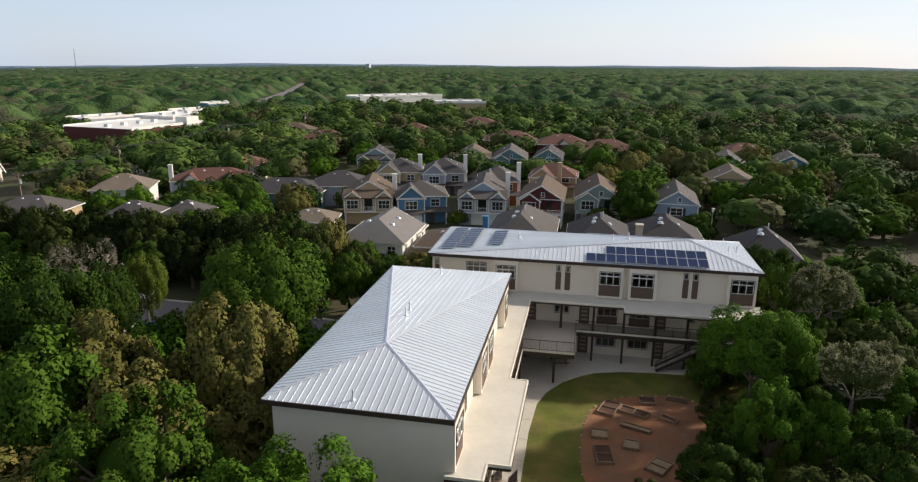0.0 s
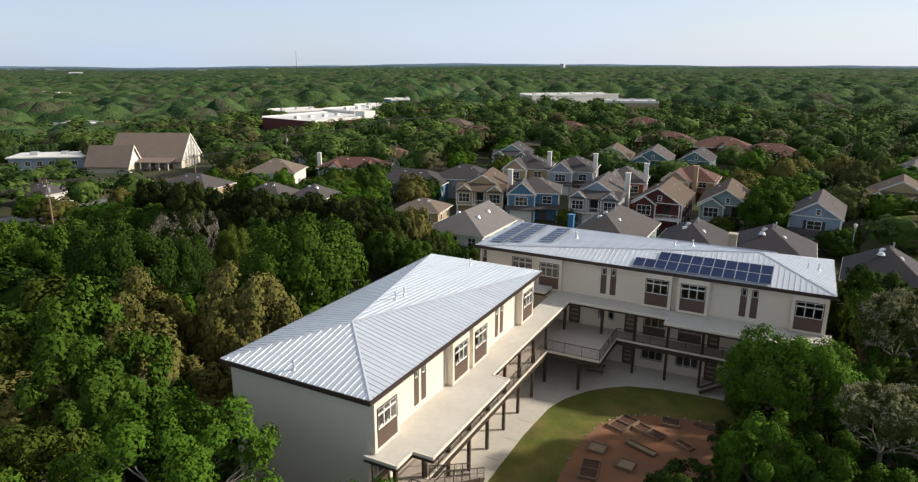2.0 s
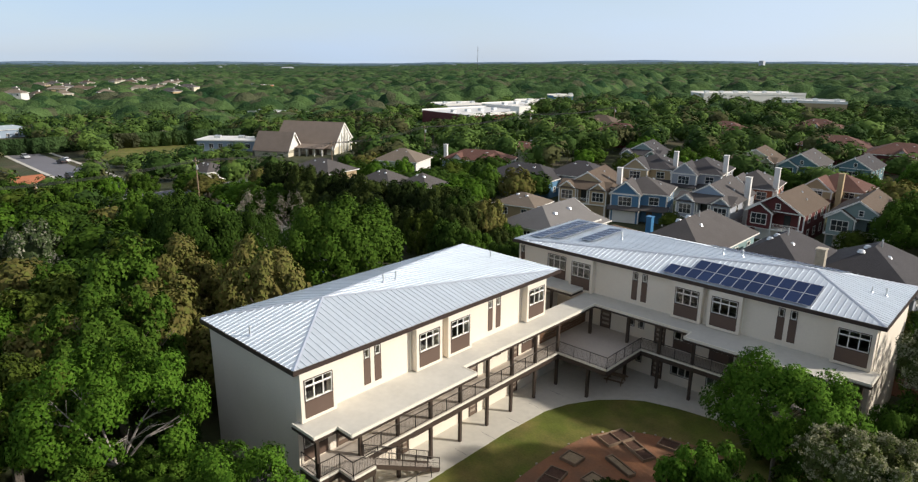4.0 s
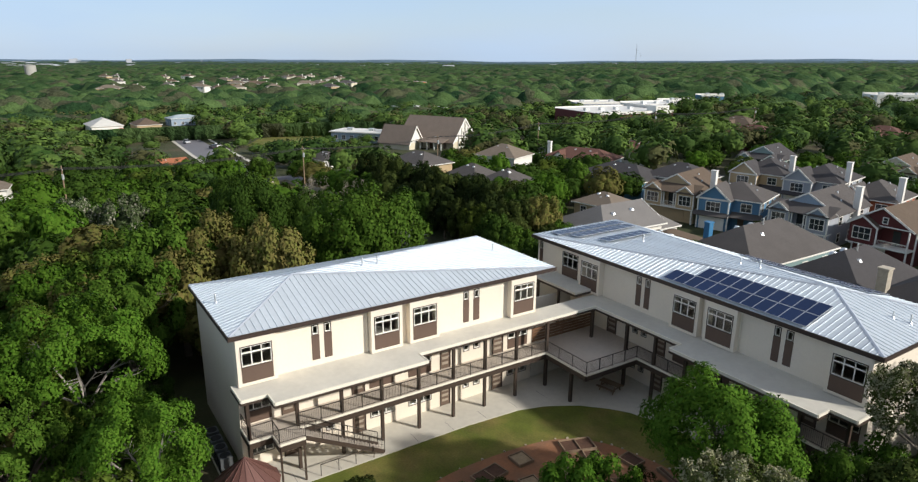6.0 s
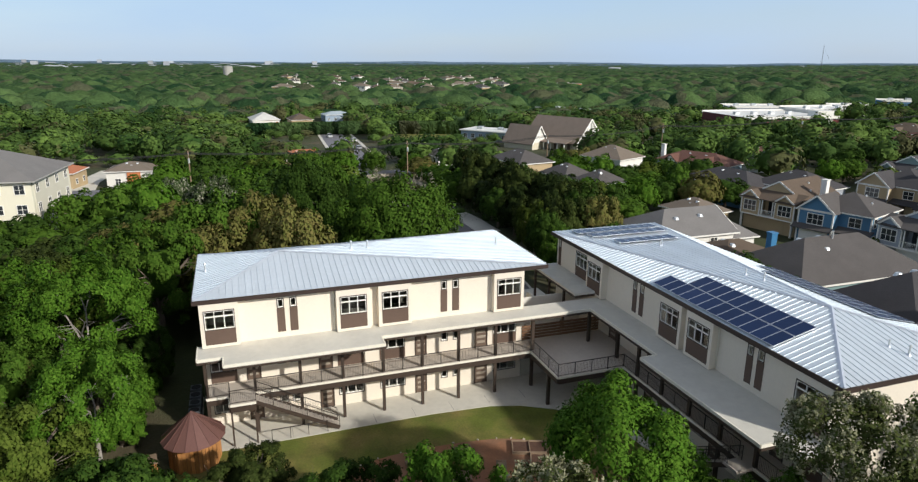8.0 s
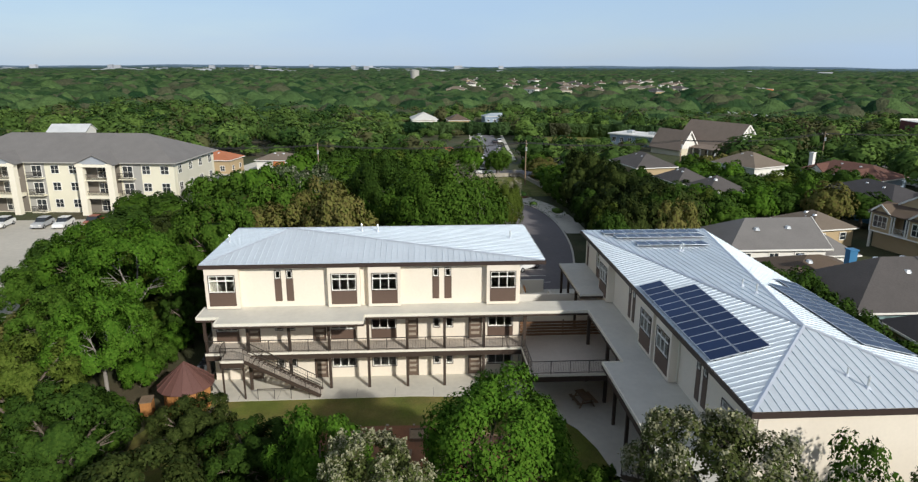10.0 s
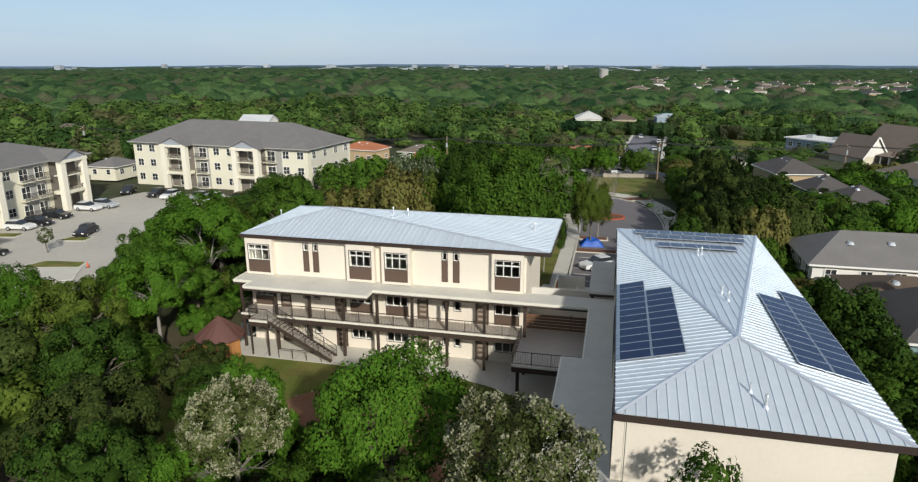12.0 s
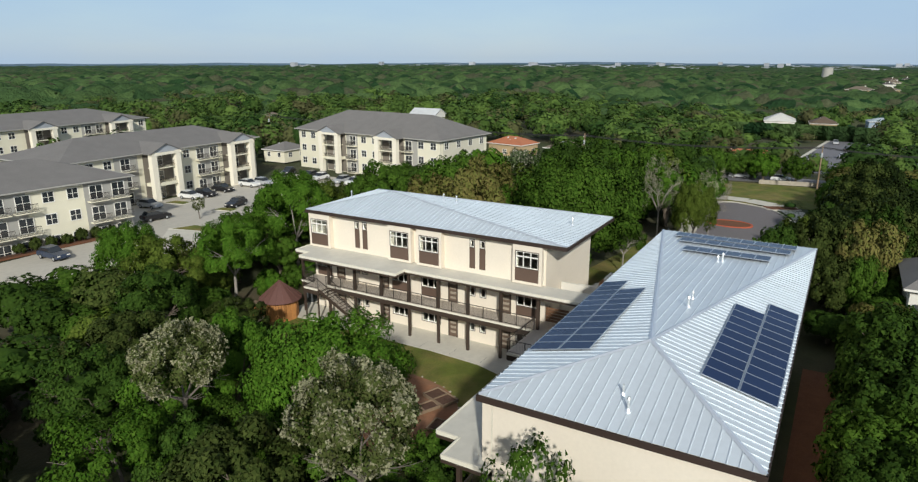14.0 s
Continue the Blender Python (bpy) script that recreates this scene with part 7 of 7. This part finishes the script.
shop(-240, 268, 70, 28, 16, 7.5, W_GREY, "grey rendered flat-roofed shop")
shop(-214, 310, 70, 22, 14, 6.0, W_WHITE, "plain white flat-roofed shop by the avenue")
shop(-226, 352, 60, 14, 10, 6.5, W_BLUE, "blue-fronted flat-roofed shop by the avenue")
KEEP_DISC.append((-184, 214, 15))
shop(-122, 400, 46, 62, 20, 9.5, W_WHITE, "long white flat-roofed building", M_WHITE)
shop(-64, 327, 17, 27, 18, 10.5, W_TAN, "tan rendered flat-roofed building")
shop(-330, 205, 20, 40, 14, 5.0, W_CREAM, "cream rendered flat-roofed building")
shop(-640, 372, 10, 30, 14, 9.0, W_ORANGE, "orange building far among trees", W_ORANGE)
strip([(-196, 345), (-246, 460), (-296, 609), (-400, 880)], 13, lambda x, y: ground_z(x, y) + 0.3, M_ASPHALT, "avenue", "wide pale avenue leading away")
KEEP_ROAD += [((-196, 345), (-246, 460), 11), ((-246, 460), (-296, 609), 12), ((-296, 609), (-400, 880), 12)]
cottage(-281, 19, 5, 16, 12, W_WHITE, mat("pale_shingle", (0.55, 0.54, 0.50), 0.8), "white house with a pale hip roof", wall_h=5.6, rise=3.0, z=ground_z(-281, 19))
cottage(-284, 36, 5, 13, 10, W_TAN, R_BROWN, "tan house by the street", wall_h=5.0, rise=2.6, z=ground_z(-284, 36))
cottage(-262, 24, 5, 13, 9, W_ORANGE, R_TERRA, "low house with a terracotta roof", wall_h=3.0, z=ground_z(-262, 24))
cottage(-333, 61, 98, 15, 9, W_LBLUE, R_PALE_BLUE, "long pale blue low house at the end of the street", wall_h=4.0, rise=1.6, z=ground_z(-333, 63))
cottage(-154, 19.5, 94, 15, 8, W_TAN, R_TERRA, "long low tan house with an orange terracotta roof", wall_h=2.5, rise=1.0, z=ground_z(-154, 19), kind="gable_x")
cottage(-137, 62, 8, 9, 7, W_WHITE, R_GREY, "small white house by the cross street", z=ground_z(-137, 62))
cottage(-250, 100, 8, 16, 9, W_CREAM, R_TAN, "low cream house far among trees", z=ground_z(-250, 100))
rfar = random.Random(9)
for k in range(36):
    a, r = radians(rfar.uniform(155, 175)), rfar.uniform(520, 950)
    wl, rf = rfar.choice((W_WHITE, W_CREAM, W_TAN)), rfar.choice((R_TAN, R_GREY, R_BROWN, R_TAN))
    cottage(r * math.cos(a), r * math.sin(a), rfar.uniform(0, 90), rfar.uniform(11, 17), rfar.uniform(8, 11), wl, rf, "small far house among the trees", wall_h=11.0, rise=2.4, z=ground_z(r * math.cos(a), r * math.sin(a)), far=True)
wt = thing("water_tower", "grey cylindrical water tower on the horizon", "water tower", -1110, 8, ground_z(-1110, 8))
part("tank", Geo().tube((0, 0, 8), (0, 0, 22), 7.5, 7.5, 20), W_APT_GREY, wt)
part("tank_roof", Geo().tube((0, 0, 22), (0, 0, 23.2), 7.7, 2.5, 20), W_APT_GREY, wt)
part("base", Geo().tube((0, 0, -1), (0, 0, 8), 6.5, 7.6, 16), M_STUCCO_GREY, wt)
mast = thing("radio_mast", "thin radio mast far beyond the houses", "mast", -819, 933, ground_z(-819, 933))
part("shaft", Geo().tube((0, 0, 0), (0, 0, 55), 0.35, 0.25, 4), M_RAIL, mast)
part("stay", Geo().tube((0, 0, 50), (40, 0, 0), 0.04, 0.04, 3).tube((0, 0, 50), (-30, 26, 0), 0.04, 0.04, 3), M_RAIL, mast)
M_CITY = mat("far_white_roofs", (0.36, 0.38, 0.42), 0.7, island=0.25)
ct = Geo()
for k in range(260):
    a, r = radians(rfar.uniform(176, 224) if k % 8 else rfar.uniform(95, 176)), rfar.uniform(2200, 4400)
    w, d, h = rfar.uniform(8, 60), rfar.uniform(8, 20), 7 + r * rfar.uniform(0.0006, 0.0018)
    if k % 17 == 0:
        w, h = 22, h + 14
    x, y = r * math.cos(a), r * math.sin(a)
    zg = ground_z(x, y)
    ct.box((x - d / 2, y - w / 2, zg), (x + d / 2, y + w / 2, zg + h))
tagged(new("distant_town", ct.mesh("distant_town", M_CITY)), "pale buildings of a town on the horizon", "town", kind="stuff")


# ---- vehicles, poles, lamps ----
PAINTS = [mat(n, c, 0.3, v1=0.03, v2=0.02, spec=0.6) for n, c in (("white_paint", (0.72, 0.72, 0.70)), ("black_paint", (0.015, 0.015, 0.018)), ("silver_paint", (0.42, 0.43, 0.44)), ("red_brown_paint", (0.30, 0.06, 0.03)), ("dark_blue_paint", (0.03, 0.045, 0.08)))]
PAINT_NAMES = ("white", "black", "silver", "rust-red", "dark blue")
side = [(-2.2, 0.35), (-2.25, 0.75), (-2.1, 1.0), (-1.45, 1.05), (1.0, 1.0), (2.05, 0.85), (2.2, 0.6), (2.2, 0.35)]
cab = [(-1.95, 1.02), (-1.55, 1.5), (0.05, 1.52), (0.95, 1.0)]
body_geo = Geo().prism([(x, -0.88, z) for x, z in side], (0, 1.76, 0))
cab_geo = Geo().prism([(x * 0.98, -0.76, z) for x, z in cab], (0, 1.52, 0))
roof_geo = Geo().prism([(-1.5, -0.72, 1.5), (0.0, -0.72, 1.52), (0.0, -0.72, 1.56), (-1.5, -0.72, 1.55)], (0, 1.44, 0))
tyre_mesh = Geo().tube((0, -0.1, 0), (0, 0.1, 0), 0.33, 0.33, 14).mesh("tyre", M_BLACK)
rim_wheel = Geo().tube((0, -0.105, 0), (0, 0.105, 0), 0.19, 0.19, 10).mesh("rim", M_VENT)
light_mesh = Geo().box((-0.04, -0.18, -0.07), (0.04, 0.18, 0.07)).mesh("headlight", M_WHITE)
tail_mesh = Geo().box((-0.04, -0.16, -0.07), (0.04, 0.16, 0.07)).mesh("tail_light", W_RED)
car_meshes = [(body_geo.mesh("body", p), roof_geo.mesh("roof", p)) for p in PAINTS]
cab_mesh = cab_geo.mesh("glazing", M_DARKGLASS)


def car(x, y, rz, paint, z=None):
    z = ground_z(x, y) + 0.07 if z is None else z
    c = thing("car", PAINT_NAMES[paint] + " parked car on the paving", "car", x, y, z, rz, group="parked cars")
    part("body", car_meshes[paint][0], None, c)
    part("roof", car_meshes[paint][1], None, c)
    part("glazing", cab_mesh, None, c, "dark tinted glazing")
    for wx in (-1.4, 1.35):
        for wy in (-0.82, 0.82):
            w = part("wheel", tyre_mesh, None, c)
            w.matrix_basis = pose(wx, wy, 0.33)
            part("rim", rim_wheel, None, w)
    for wy in (-0.62, 0.62):
        part("headlight", light_mesh, None, c).matrix_basis = pose(2.18, wy, 0.7)
        part("tail_light", tail_mesh, None, c).matrix_basis = pose(-2.21, wy, 0.82)


for x, y, rz, p in ((-16.4, -48.2, 172, 1), (-21.7, -57.2, 95, 2), (-30.4, -57.6, 96, 0), (-33.4, -57.2, 95, 1), (-38.4, -58.2, 92, 1), (-44.7, -57.8, 92, 0), (-47.4, -56.6, 92, 2), (-29.8, -44.9, 15, 1), (-58.6, -54.4, 4, 1), (-57.6, -50.6, 3, 0), (-57.0, -44.0, 2, 2), (-56.8, -40.6, 4, 0), (-57.4, -36.2, 2, 3), (-57.6, -33.2, 2, 1), (4, -40.5, 92, 4), (-60, -62, 20, 1)):
    car(x, y, rz, p)
for x, y, rz, p in ((-30.2, 31.0, -52, 0),):
    car(x, y, rz, p, ground_z(x, y) + 0.07)
for x, y, rz, p in ((-150, 36.4, 4, 0), (-168, 37.6, 4, 1), (-182, 45.4, 184, 2), (-206, 46.4, 184, 1), (-210, 48.6, 184, 0), (-253, 49.4, 186, 0), (-232, 42.6, 4, 2), (-119.4, 34.0, 96, 0), (-119.0, 25.0, 96, 2)):
    car(x, y, rz, p, ground_z(x, y) + 0.1)


def pole(x, y, h=10.5, rz=0):
    p = thing("utility_pole", "weathered timber utility pole with crossarm", "utility pole", x, y, ground_z(x, y), rz, group="utility poles")
    part("shaft", Geo().tube((0, 0, -0.3), (0, 0, h), 0.17, 0.11, 8), M_WOOD_GREY, p)
    part("crossarm", Geo().box((-1.2, -0.06, h - 0.8), (1.2, 0.06, h - 0.66)), M_WOOD_GREY, p)
    part("transformer", Geo().tube((0.3, 0, h - 2.4), (0.3, 0, h - 1.5), 0.22, 0.22, 8), M_VENT, p)
    for e in (-1.1, -0.4, 0.4, 1.1):
        part("insulator", Geo().tube((e, 0, h - 0.66), (e, 0, h - 0.5), 0.05, 0.04, 6), M_WHITE, p)


line_at = [(-90, -98), (-92, -52), (-94.3, -4.8), (-101, 42), (-109, 82), (-118, 124), (-112, 170), (-104, 214)]
for x, y in line_at:
    pole(x, y, 10.5, 5)
wires = thing("power_line", "thin power lines strung between the poles", "power line")
for (x0, y0), (x1, y1) in zip(line_at, line_at[1:]):
    for e in (-1.1, 0.0, 1.1):
        cv = bpy.data.curves.new("wire", "CURVE")
        cv.dimensions, cv.bevel_depth = "3D", 0.045
        sp = cv.splines.new("POLY")
        sp.points.add(10)
        za, zb = ground_z(x0, y0) + 10, ground_z(x1, y1) + 10
        for k in range(11):
            t = k / 10
            sp.points[k].co = (x0 + (x1 - x0) * t + e, y0 + (y1 - y0) * t, za + (zb - za) * t - 4 * 1.0 * t * (1 - t), 1)
        cv.materials.append(M_BLACK)
        w = new("wire", cv)
        w.parent = wires
lamp = thing("street_lamp", "pale street lamp on a curved arm", "street lamp", 28.6, 85.5, 0, 0)
part("shaft", Geo().tube((0, 0, 0), (0, 0, 5.2), 0.08, 0.06, 8), M_VENT, lamp)
part("globe", Geo().tube((0, 0, 5.2), (0, 0, 5.75), 0.18, 0.28, 8), M_WHITE, lamp)
part("cap", Geo().tube((0, 0, 5.75), (0, 0, 5.9), 0.3, 0.05, 8), M_WHITE, lamp)
fn = thing("board_fence", "weathered board fence behind the school", "fence")
for k in range(60):
    part("board", Geo().box((-17 + 0.9 * k, 52.9, -0.1), (-16.15 + 0.9 * k, 52.95, 1.8)), M_FENCE, fn)


# ---- woods ----
rw = random.Random(77)
spots = []


def try_spot(x, y, r, gap):
    if not clear(x, y, r) or any((x - a) ** 2 + (y - b) ** 2 < (gap * (r + c)) ** 2 for a, b, c in spots):
        return False
    spots.append((x, y, r))
    return True


for ob in [o for o in scene.objects if o.name.startswith("tree") and o.parent is None]:
    spots.append((ob.location.x, ob.location.y, 4.2))
LOOKS = [(L_BRIGHT, BRIGHT), (L_MID, GREEN), (L_DARK, DARK), (L_MID, GREEN), (L_BRIGHT, BRIGHT), (L_OLIVE, OLIVE), (L_YELLOW, YELLOW_T), (L_DARK, DARK)]


def grove(count, x0, x1, y0, y1, lo, hi, r_lo, r_hi, looks=LOOKS, gap=0.62, kinds=MID):
    made = tries = 0
    while made < count and tries < count * 30:
        tries += 1
        x, y, r = rw.uniform(x0, x1), rw.uniform(y0, y1), rw.uniform(r_lo, r_hi)
        if try_spot(x, y, r, gap):
            lf, lb = rw.choice(looks)
            tree(rw.choice(kinds), x, y, ground_z(x, y) + rw.uniform(lo, hi), r, lf, lb, turn=rw.uniform(0, 360))
            made += 1


DEEP = [(L_DEEP, "dark olive dense tree"), (L_DARK, DARK), (L_DARK, DARK), (L_MID, GREEN)]
# Trees beyond the drive; most have leaves darkened to stand for shade.
SHADED = [(L_SHADE, "dense tree with leaves coloured dark for shade"), (L_SHADE, "dense tree with leaves coloured dark for shade"), (L_DEEP, "dark olive dense tree")]
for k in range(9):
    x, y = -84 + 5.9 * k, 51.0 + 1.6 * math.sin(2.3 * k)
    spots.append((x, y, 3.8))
    lf, lb = SHADED[k % 3]
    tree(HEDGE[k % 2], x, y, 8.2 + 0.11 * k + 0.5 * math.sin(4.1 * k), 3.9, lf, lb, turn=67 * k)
grove(9, -46, -26, 45.6, 52, 5.6, 7.4, 2.8, 3.6, SHADED)
grove(13, -72, -42, 46.5, 57, 6.4, 8.0, 3.0, 4.0, SHADED)
grove(8, -24, -12, 46.5, 53, 2.4, 3.4, 2.2, 3.0, DEEP)
grove(18, -84, -44, 56, 66, 5.0, 6.4, 3.0, 4.2)
grove(12, -14, 45, 62, 74, 3.0, 4.4, 2.0, 2.8)
KEEP_RING.append([(-30, 25), (-30, 16), (-44, 17.5), (-50, 27)])
grove(18, -38, -13, -10, 24, 7.5, 10.5, 3.6, 5.4, kinds=HEDGE)
grove(16, -62, -38, -10, 24, 7.5, 10.5, 3.6, 5.4)
grove(17, -38, -13, -30, -10, 3.4, 5.4, 2.8, 4.0, DEEP, kinds=FINE)
grove(14, -62, -38, -30, -10, 3.4, 5.4, 2.8, 4.0, DEEP)
grove(10, -16, 10, -17, -10, 3.6, 5.2, 2.8, 3.8)
grove(14, 24, 46, -14, 26, 5.0, 7.5, 3.0, 4.2, DEEP)
grove(10, 30, 50, 26, 60, 6.0, 8.0, 3.0, 4.2, DEEP)
grove(40, -104, -48, 52, 104, 5.0, 7.4, 2.8, 4.4)
grove(12, -52, 60, 80, 100, 3.0, 4.6, 2.0, 3.0)
grove(24, 8, 60, 104, 165, 7.0, 9.5, 3.8, 5.8, [(L_OLIVE, OLIVE), (L_GREY, GREY_T), (L_MID, GREEN), (L_BRIGHT, BRIGHT)])
grove(18, -70, 5, 122, 160, 5.0, 7.0, 2.8, 4.2)
grove(30, -124, -60, -22, 44, 6.0, 8.5, 3.6, 5.0)
grove(16, -122, -92, 24, 48, 4.6, 6.4, 3.6, 4.8)
grove(14, -92, -52, 45, 53, 5.0, 6.8, 2.8, 3.8)
grove(14, 44, 76, 84, 118, 4.5, 7.0, 3.2, 4.6)
grove(14, -18, 6, -19.5, -7, 2.6, 4.0, 2.4, 3.2)
grove(10, 6, 20, -10, 2, 3.0, 4.2, 2.4, 3.0)
grove(9, 2, 20, -19, -11, 4.5, 6.0, 3.0, 4.0, DEEP)
KEEP_RECT.append((-56, 76, 30, 122))


LOW = [(-150, 30, 15), (-168, 31, 14), (-186, 32, 14), (-205, 34, 14), (-225, 37, 14), (-246, 38, 14), (-268, 40, 14), (-160, 50, 10), (-180, 53, 10), (-205, 55, 10), (-150, -84, 13), (-140, -78, 12), (-157, -165, 16), (-144, -151, 16), (-150, -30, 12), (-190, 20, 14), (-215, 22, 14), (-235, 32, 14), (-100, -6, 10), (-140, 88, 24), (-152, 96, 16), (-196, 88, 20), (-180, 78, 20), (-258, 17, 22), (-240, 14, 20), (-262, 34, 16), (-182, 205, 34), (-165, 228, 24), (-108, 82, 12), (-90, 76, 10)]     # x, y, r: younger, lower trees


def woods(name, label, count, a0, a1, r0, r1, seed, n, size, lo, hi, scale=1.0, core=0.9):
    """Trees past counting, joined."""
    r = random.Random(seed)
    kinds = [crown_arrays(40 + k, 5.0, 8.5, n, size, 30, fine=False, core=core) for k in range(5)]
    VV, NN, FF, base = [], [], [], 0
    done = tries = 0
    taken = {}
    for a, b, c in spots:
        taken.setdefault((int(a // 9), int(b // 9)), []).append((a, b))
    while done < count and tries < count * 12:
        tries += 1
        ang, rad = radians(r.uniform(a0, a1)), math.sqrt(r.uniform(r0 * r0, r1 * r1))
        x, y = rad * math.cos(ang) + 5, rad * math.sin(ang) + 15
        key = (int(x // 9), int(y // 9))
        if any((x - a) ** 2 + (y - b) ** 2 < 36 for i in (-1, 0, 1) for j in (-1, 0, 1) for a, b in taken.get((key[0] + i, key[1] + j), ())):
            continue
        if not clear(x, y, 4.5):
            continue
        taken.setdefault(key, []).append((x, y))
        V, F, N = kinds[r.randrange(5)]
        k, h, t = scale * r.choice((0.65, 0.8, 0.9, 1.0, 1.1, 1.25)), r.uniform(lo, hi), r.uniform(0, 6.283)
        if any(math.hypot(x - a, y - b) < c for a, b, c in LOW):
            k, h = min(k, 0.7), h * 0.5
        top = h * (0.8 + 0.25 * k) / 11.0
        X = np.stack([(V[:, 0] * math.cos(t) - V[:, 1] * math.sin(t)) * k + x, (V[:, 0] * math.sin(t) + V[:, 1] * math.cos(t)) * k + y, (V[:, 2] + 6.2) * top + ground_z(x, y) - 0.4], 1)
        VV.append(X)
        NN.append(np.stack([N[:, 0] * math.cos(t) - N[:, 1] * math.sin(t), N[:, 0] * math.sin(t) + N[:, 1] * math.cos(t), N[:, 2]], 1))
        FF.append(F + base)
        base += len(V)
        done += 1
    return tagged(new(name, array_mesh(name, np.concatenate(VV), NO_QUADS, np.concatenate(FF), L_WOODS, True, np.concatenate(NN))), label, "woods", kind="stuff")


woods("woods", "dense green woods among the houses", 1560, 50, 255, 80, 372, 5, 300, 0.88, 6.4, 10.4)
woods("undergrowth", "low dark green undergrowth between the trees", 460, 0, 360, 14, 95, 6, 330, 0.36, 2.0, 3.6, 0.5, 0.5)
woods("woods", "dense green woods beyond the garden of the school", 330, 284, 402, 47, 150, 9, 240, 0.95, 6.0, 9.0)


def dome_height(X, Y, cell, seed):
    """The upper surface of many round crowns: the highest of those near each point."""
    def rnd(i, j, k):
        v = np.sin(i * 127.1 + j * 311.7 + k * 74.7 + seed) * 43758.5453
        return v - np.floor(v)
    I, J = np.floor(X / cell), np.floor(Y / cell)
    best = np.zeros_like(X)
    for di in (-1, 0, 1):
        for dj in (-1, 0, 1):
            i, j = I + di, J + dj
            cx, cy = (i + rnd(i, j, 1)) * cell, (j + rnd(i, j, 2)) * cell
            R = cell * (0.62 + 0.35 * rnd(i, j, 3))
            top = 3.5 + 8.5 * rnd(i, j, 4)
            d2 = ((X - cx) ** 2 + (Y - cy) ** 2) / R ** 2
            best = np.maximum(best, top * np.clip(1 - d2, 0, 1) ** 0.75)
    return best


def far_canopy():
    """The roof of the woods, away to the horizon."""
    na = 660
    A = np.radians(np.linspace(52, 255, na))
    Rr = np.concatenate([250 * np.exp(np.linspace(0, math.log(6), 230)), 1500 * np.exp(np.linspace(0, math.log(3.25), 40))[1:]])
    nr = len(Rr)
    RR, AA = np.meshgrid(Rr, A, indexing="ij")
    X, Y = RR * np.cos(AA) + 5, RR * np.sin(AA) + 15
    jit = np.random.default_rng(2)
    near = np.clip(1500 / RR, 0, 1)
    X, Y = X + jit.uniform(-1.1, 1.1, X.shape) * near, Y + jit.uniform(-1.1, 1.1, X.shape) * near
    Z = np.maximum(dome_height(X, Y, 12.0, 3.0), dome_height(X, Y, 19.0, 8.0) * 1.15) + jit.uniform(-0.7, 0.7, X.shape)
    LAND = np.vectorize(ground_z)(X, Y)
    Z += LAND + 3.0 * np.sin(X / 310.0 + 1) * np.sin(Y / 270.0) * np.clip((RR - 500) / 1500, 0, 1)
    open_to = np.ones_like(X)
    for (ax, ay), (bx, by), w in KEEP_ROAD:
        t = np.clip(((X - ax) * (bx - ax) + (Y - ay) * (by - ay)) / ((bx - ax) ** 2 + (by - ay) ** 2), 0, 1)
        open_to = np.minimum(open_to, np.clip((np.hypot(X - ax - t * (bx - ax), Y - ay - t * (by - ay)) - w) / 9, 0, 1))
    for a, b, c in KEEP_DISC:
        if math.hypot(a, b) > 210:
            open_to = np.minimum(open_to, np.clip((np.hypot(X - a, Y - b) - c) / 30, 0, 1))
    Z = LAND + 0.2 + (Z - LAND) * open_to * np.clip((RR - 255) / 110, 0, 1) ** 0.7
    Z[0] = -0.5
    i, j = np.meshgrid(np.arange(nr - 1), np.arange(na - 1), indexing="ij")
    k = (i * na + j).ravel()
    Q = np.stack([k, k + na, k + na + 1, k + 1], 1)
    V = np.stack([X.ravel(), Y.ravel(), Z.ravel()], 1)
    return tagged(new("far_woods", array_mesh("far_woods", V, Q, np.zeros((0, 3), int), L_FAR, True)), "unbroken green woods reaching to the horizon", "woods", kind="stuff")


far_canopy()
# Each farther ring is paler and bluer: haze put into the base colour.
L_HAZED_HILL = [mat("hazed_hill_" + n, c, 0.95, s1=0.004, s2=0.05, v1=0.25, v2=0.3, spec=0.02) for n, c in (("woods", (0.045, 0.075, 0.050)), ("slopes", (0.075, 0.115, 0.125)), ("ridge", (0.13, 0.19, 0.25)))]
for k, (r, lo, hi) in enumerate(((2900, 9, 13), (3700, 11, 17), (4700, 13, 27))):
    ang = np.radians(np.linspace(40, 262, 420))
    crest = lo + (hi - lo) * (0.5 + 0.22 * np.sin(ang * 9 + k) + 0.18 * np.sin(ang * 23 + 2 * k) + 0.10 * np.sin(ang * 61 + k))
    rows = [np.stack([(r + dr) * np.cos(ang) + 5, (r + dr) * np.sin(ang) + 15, z], 1) for dr, z in ((-260, -2 + 0 * ang), (-60, crest * 0.85), (0, crest), (180, -2 + 0 * ang))]
    for row in rows:
        row[:, 2] += [ground_z(r * math.cos(a), r * math.sin(a)) for a in ang]
    q = np.array([[a * 420 + j, a * 420 + j + 1, (a + 1) * 420 + j + 1, (a + 1) * 420 + j] for a in range(3) for j in range(419)])
    tagged(new("hills", array_mesh("hills", np.concatenate(rows), q, np.zeros((0, 3), int), L_HAZED_HILL[k], True)), "low blue-green hills on the horizon, coloured for haze", "hills", kind="stuff")
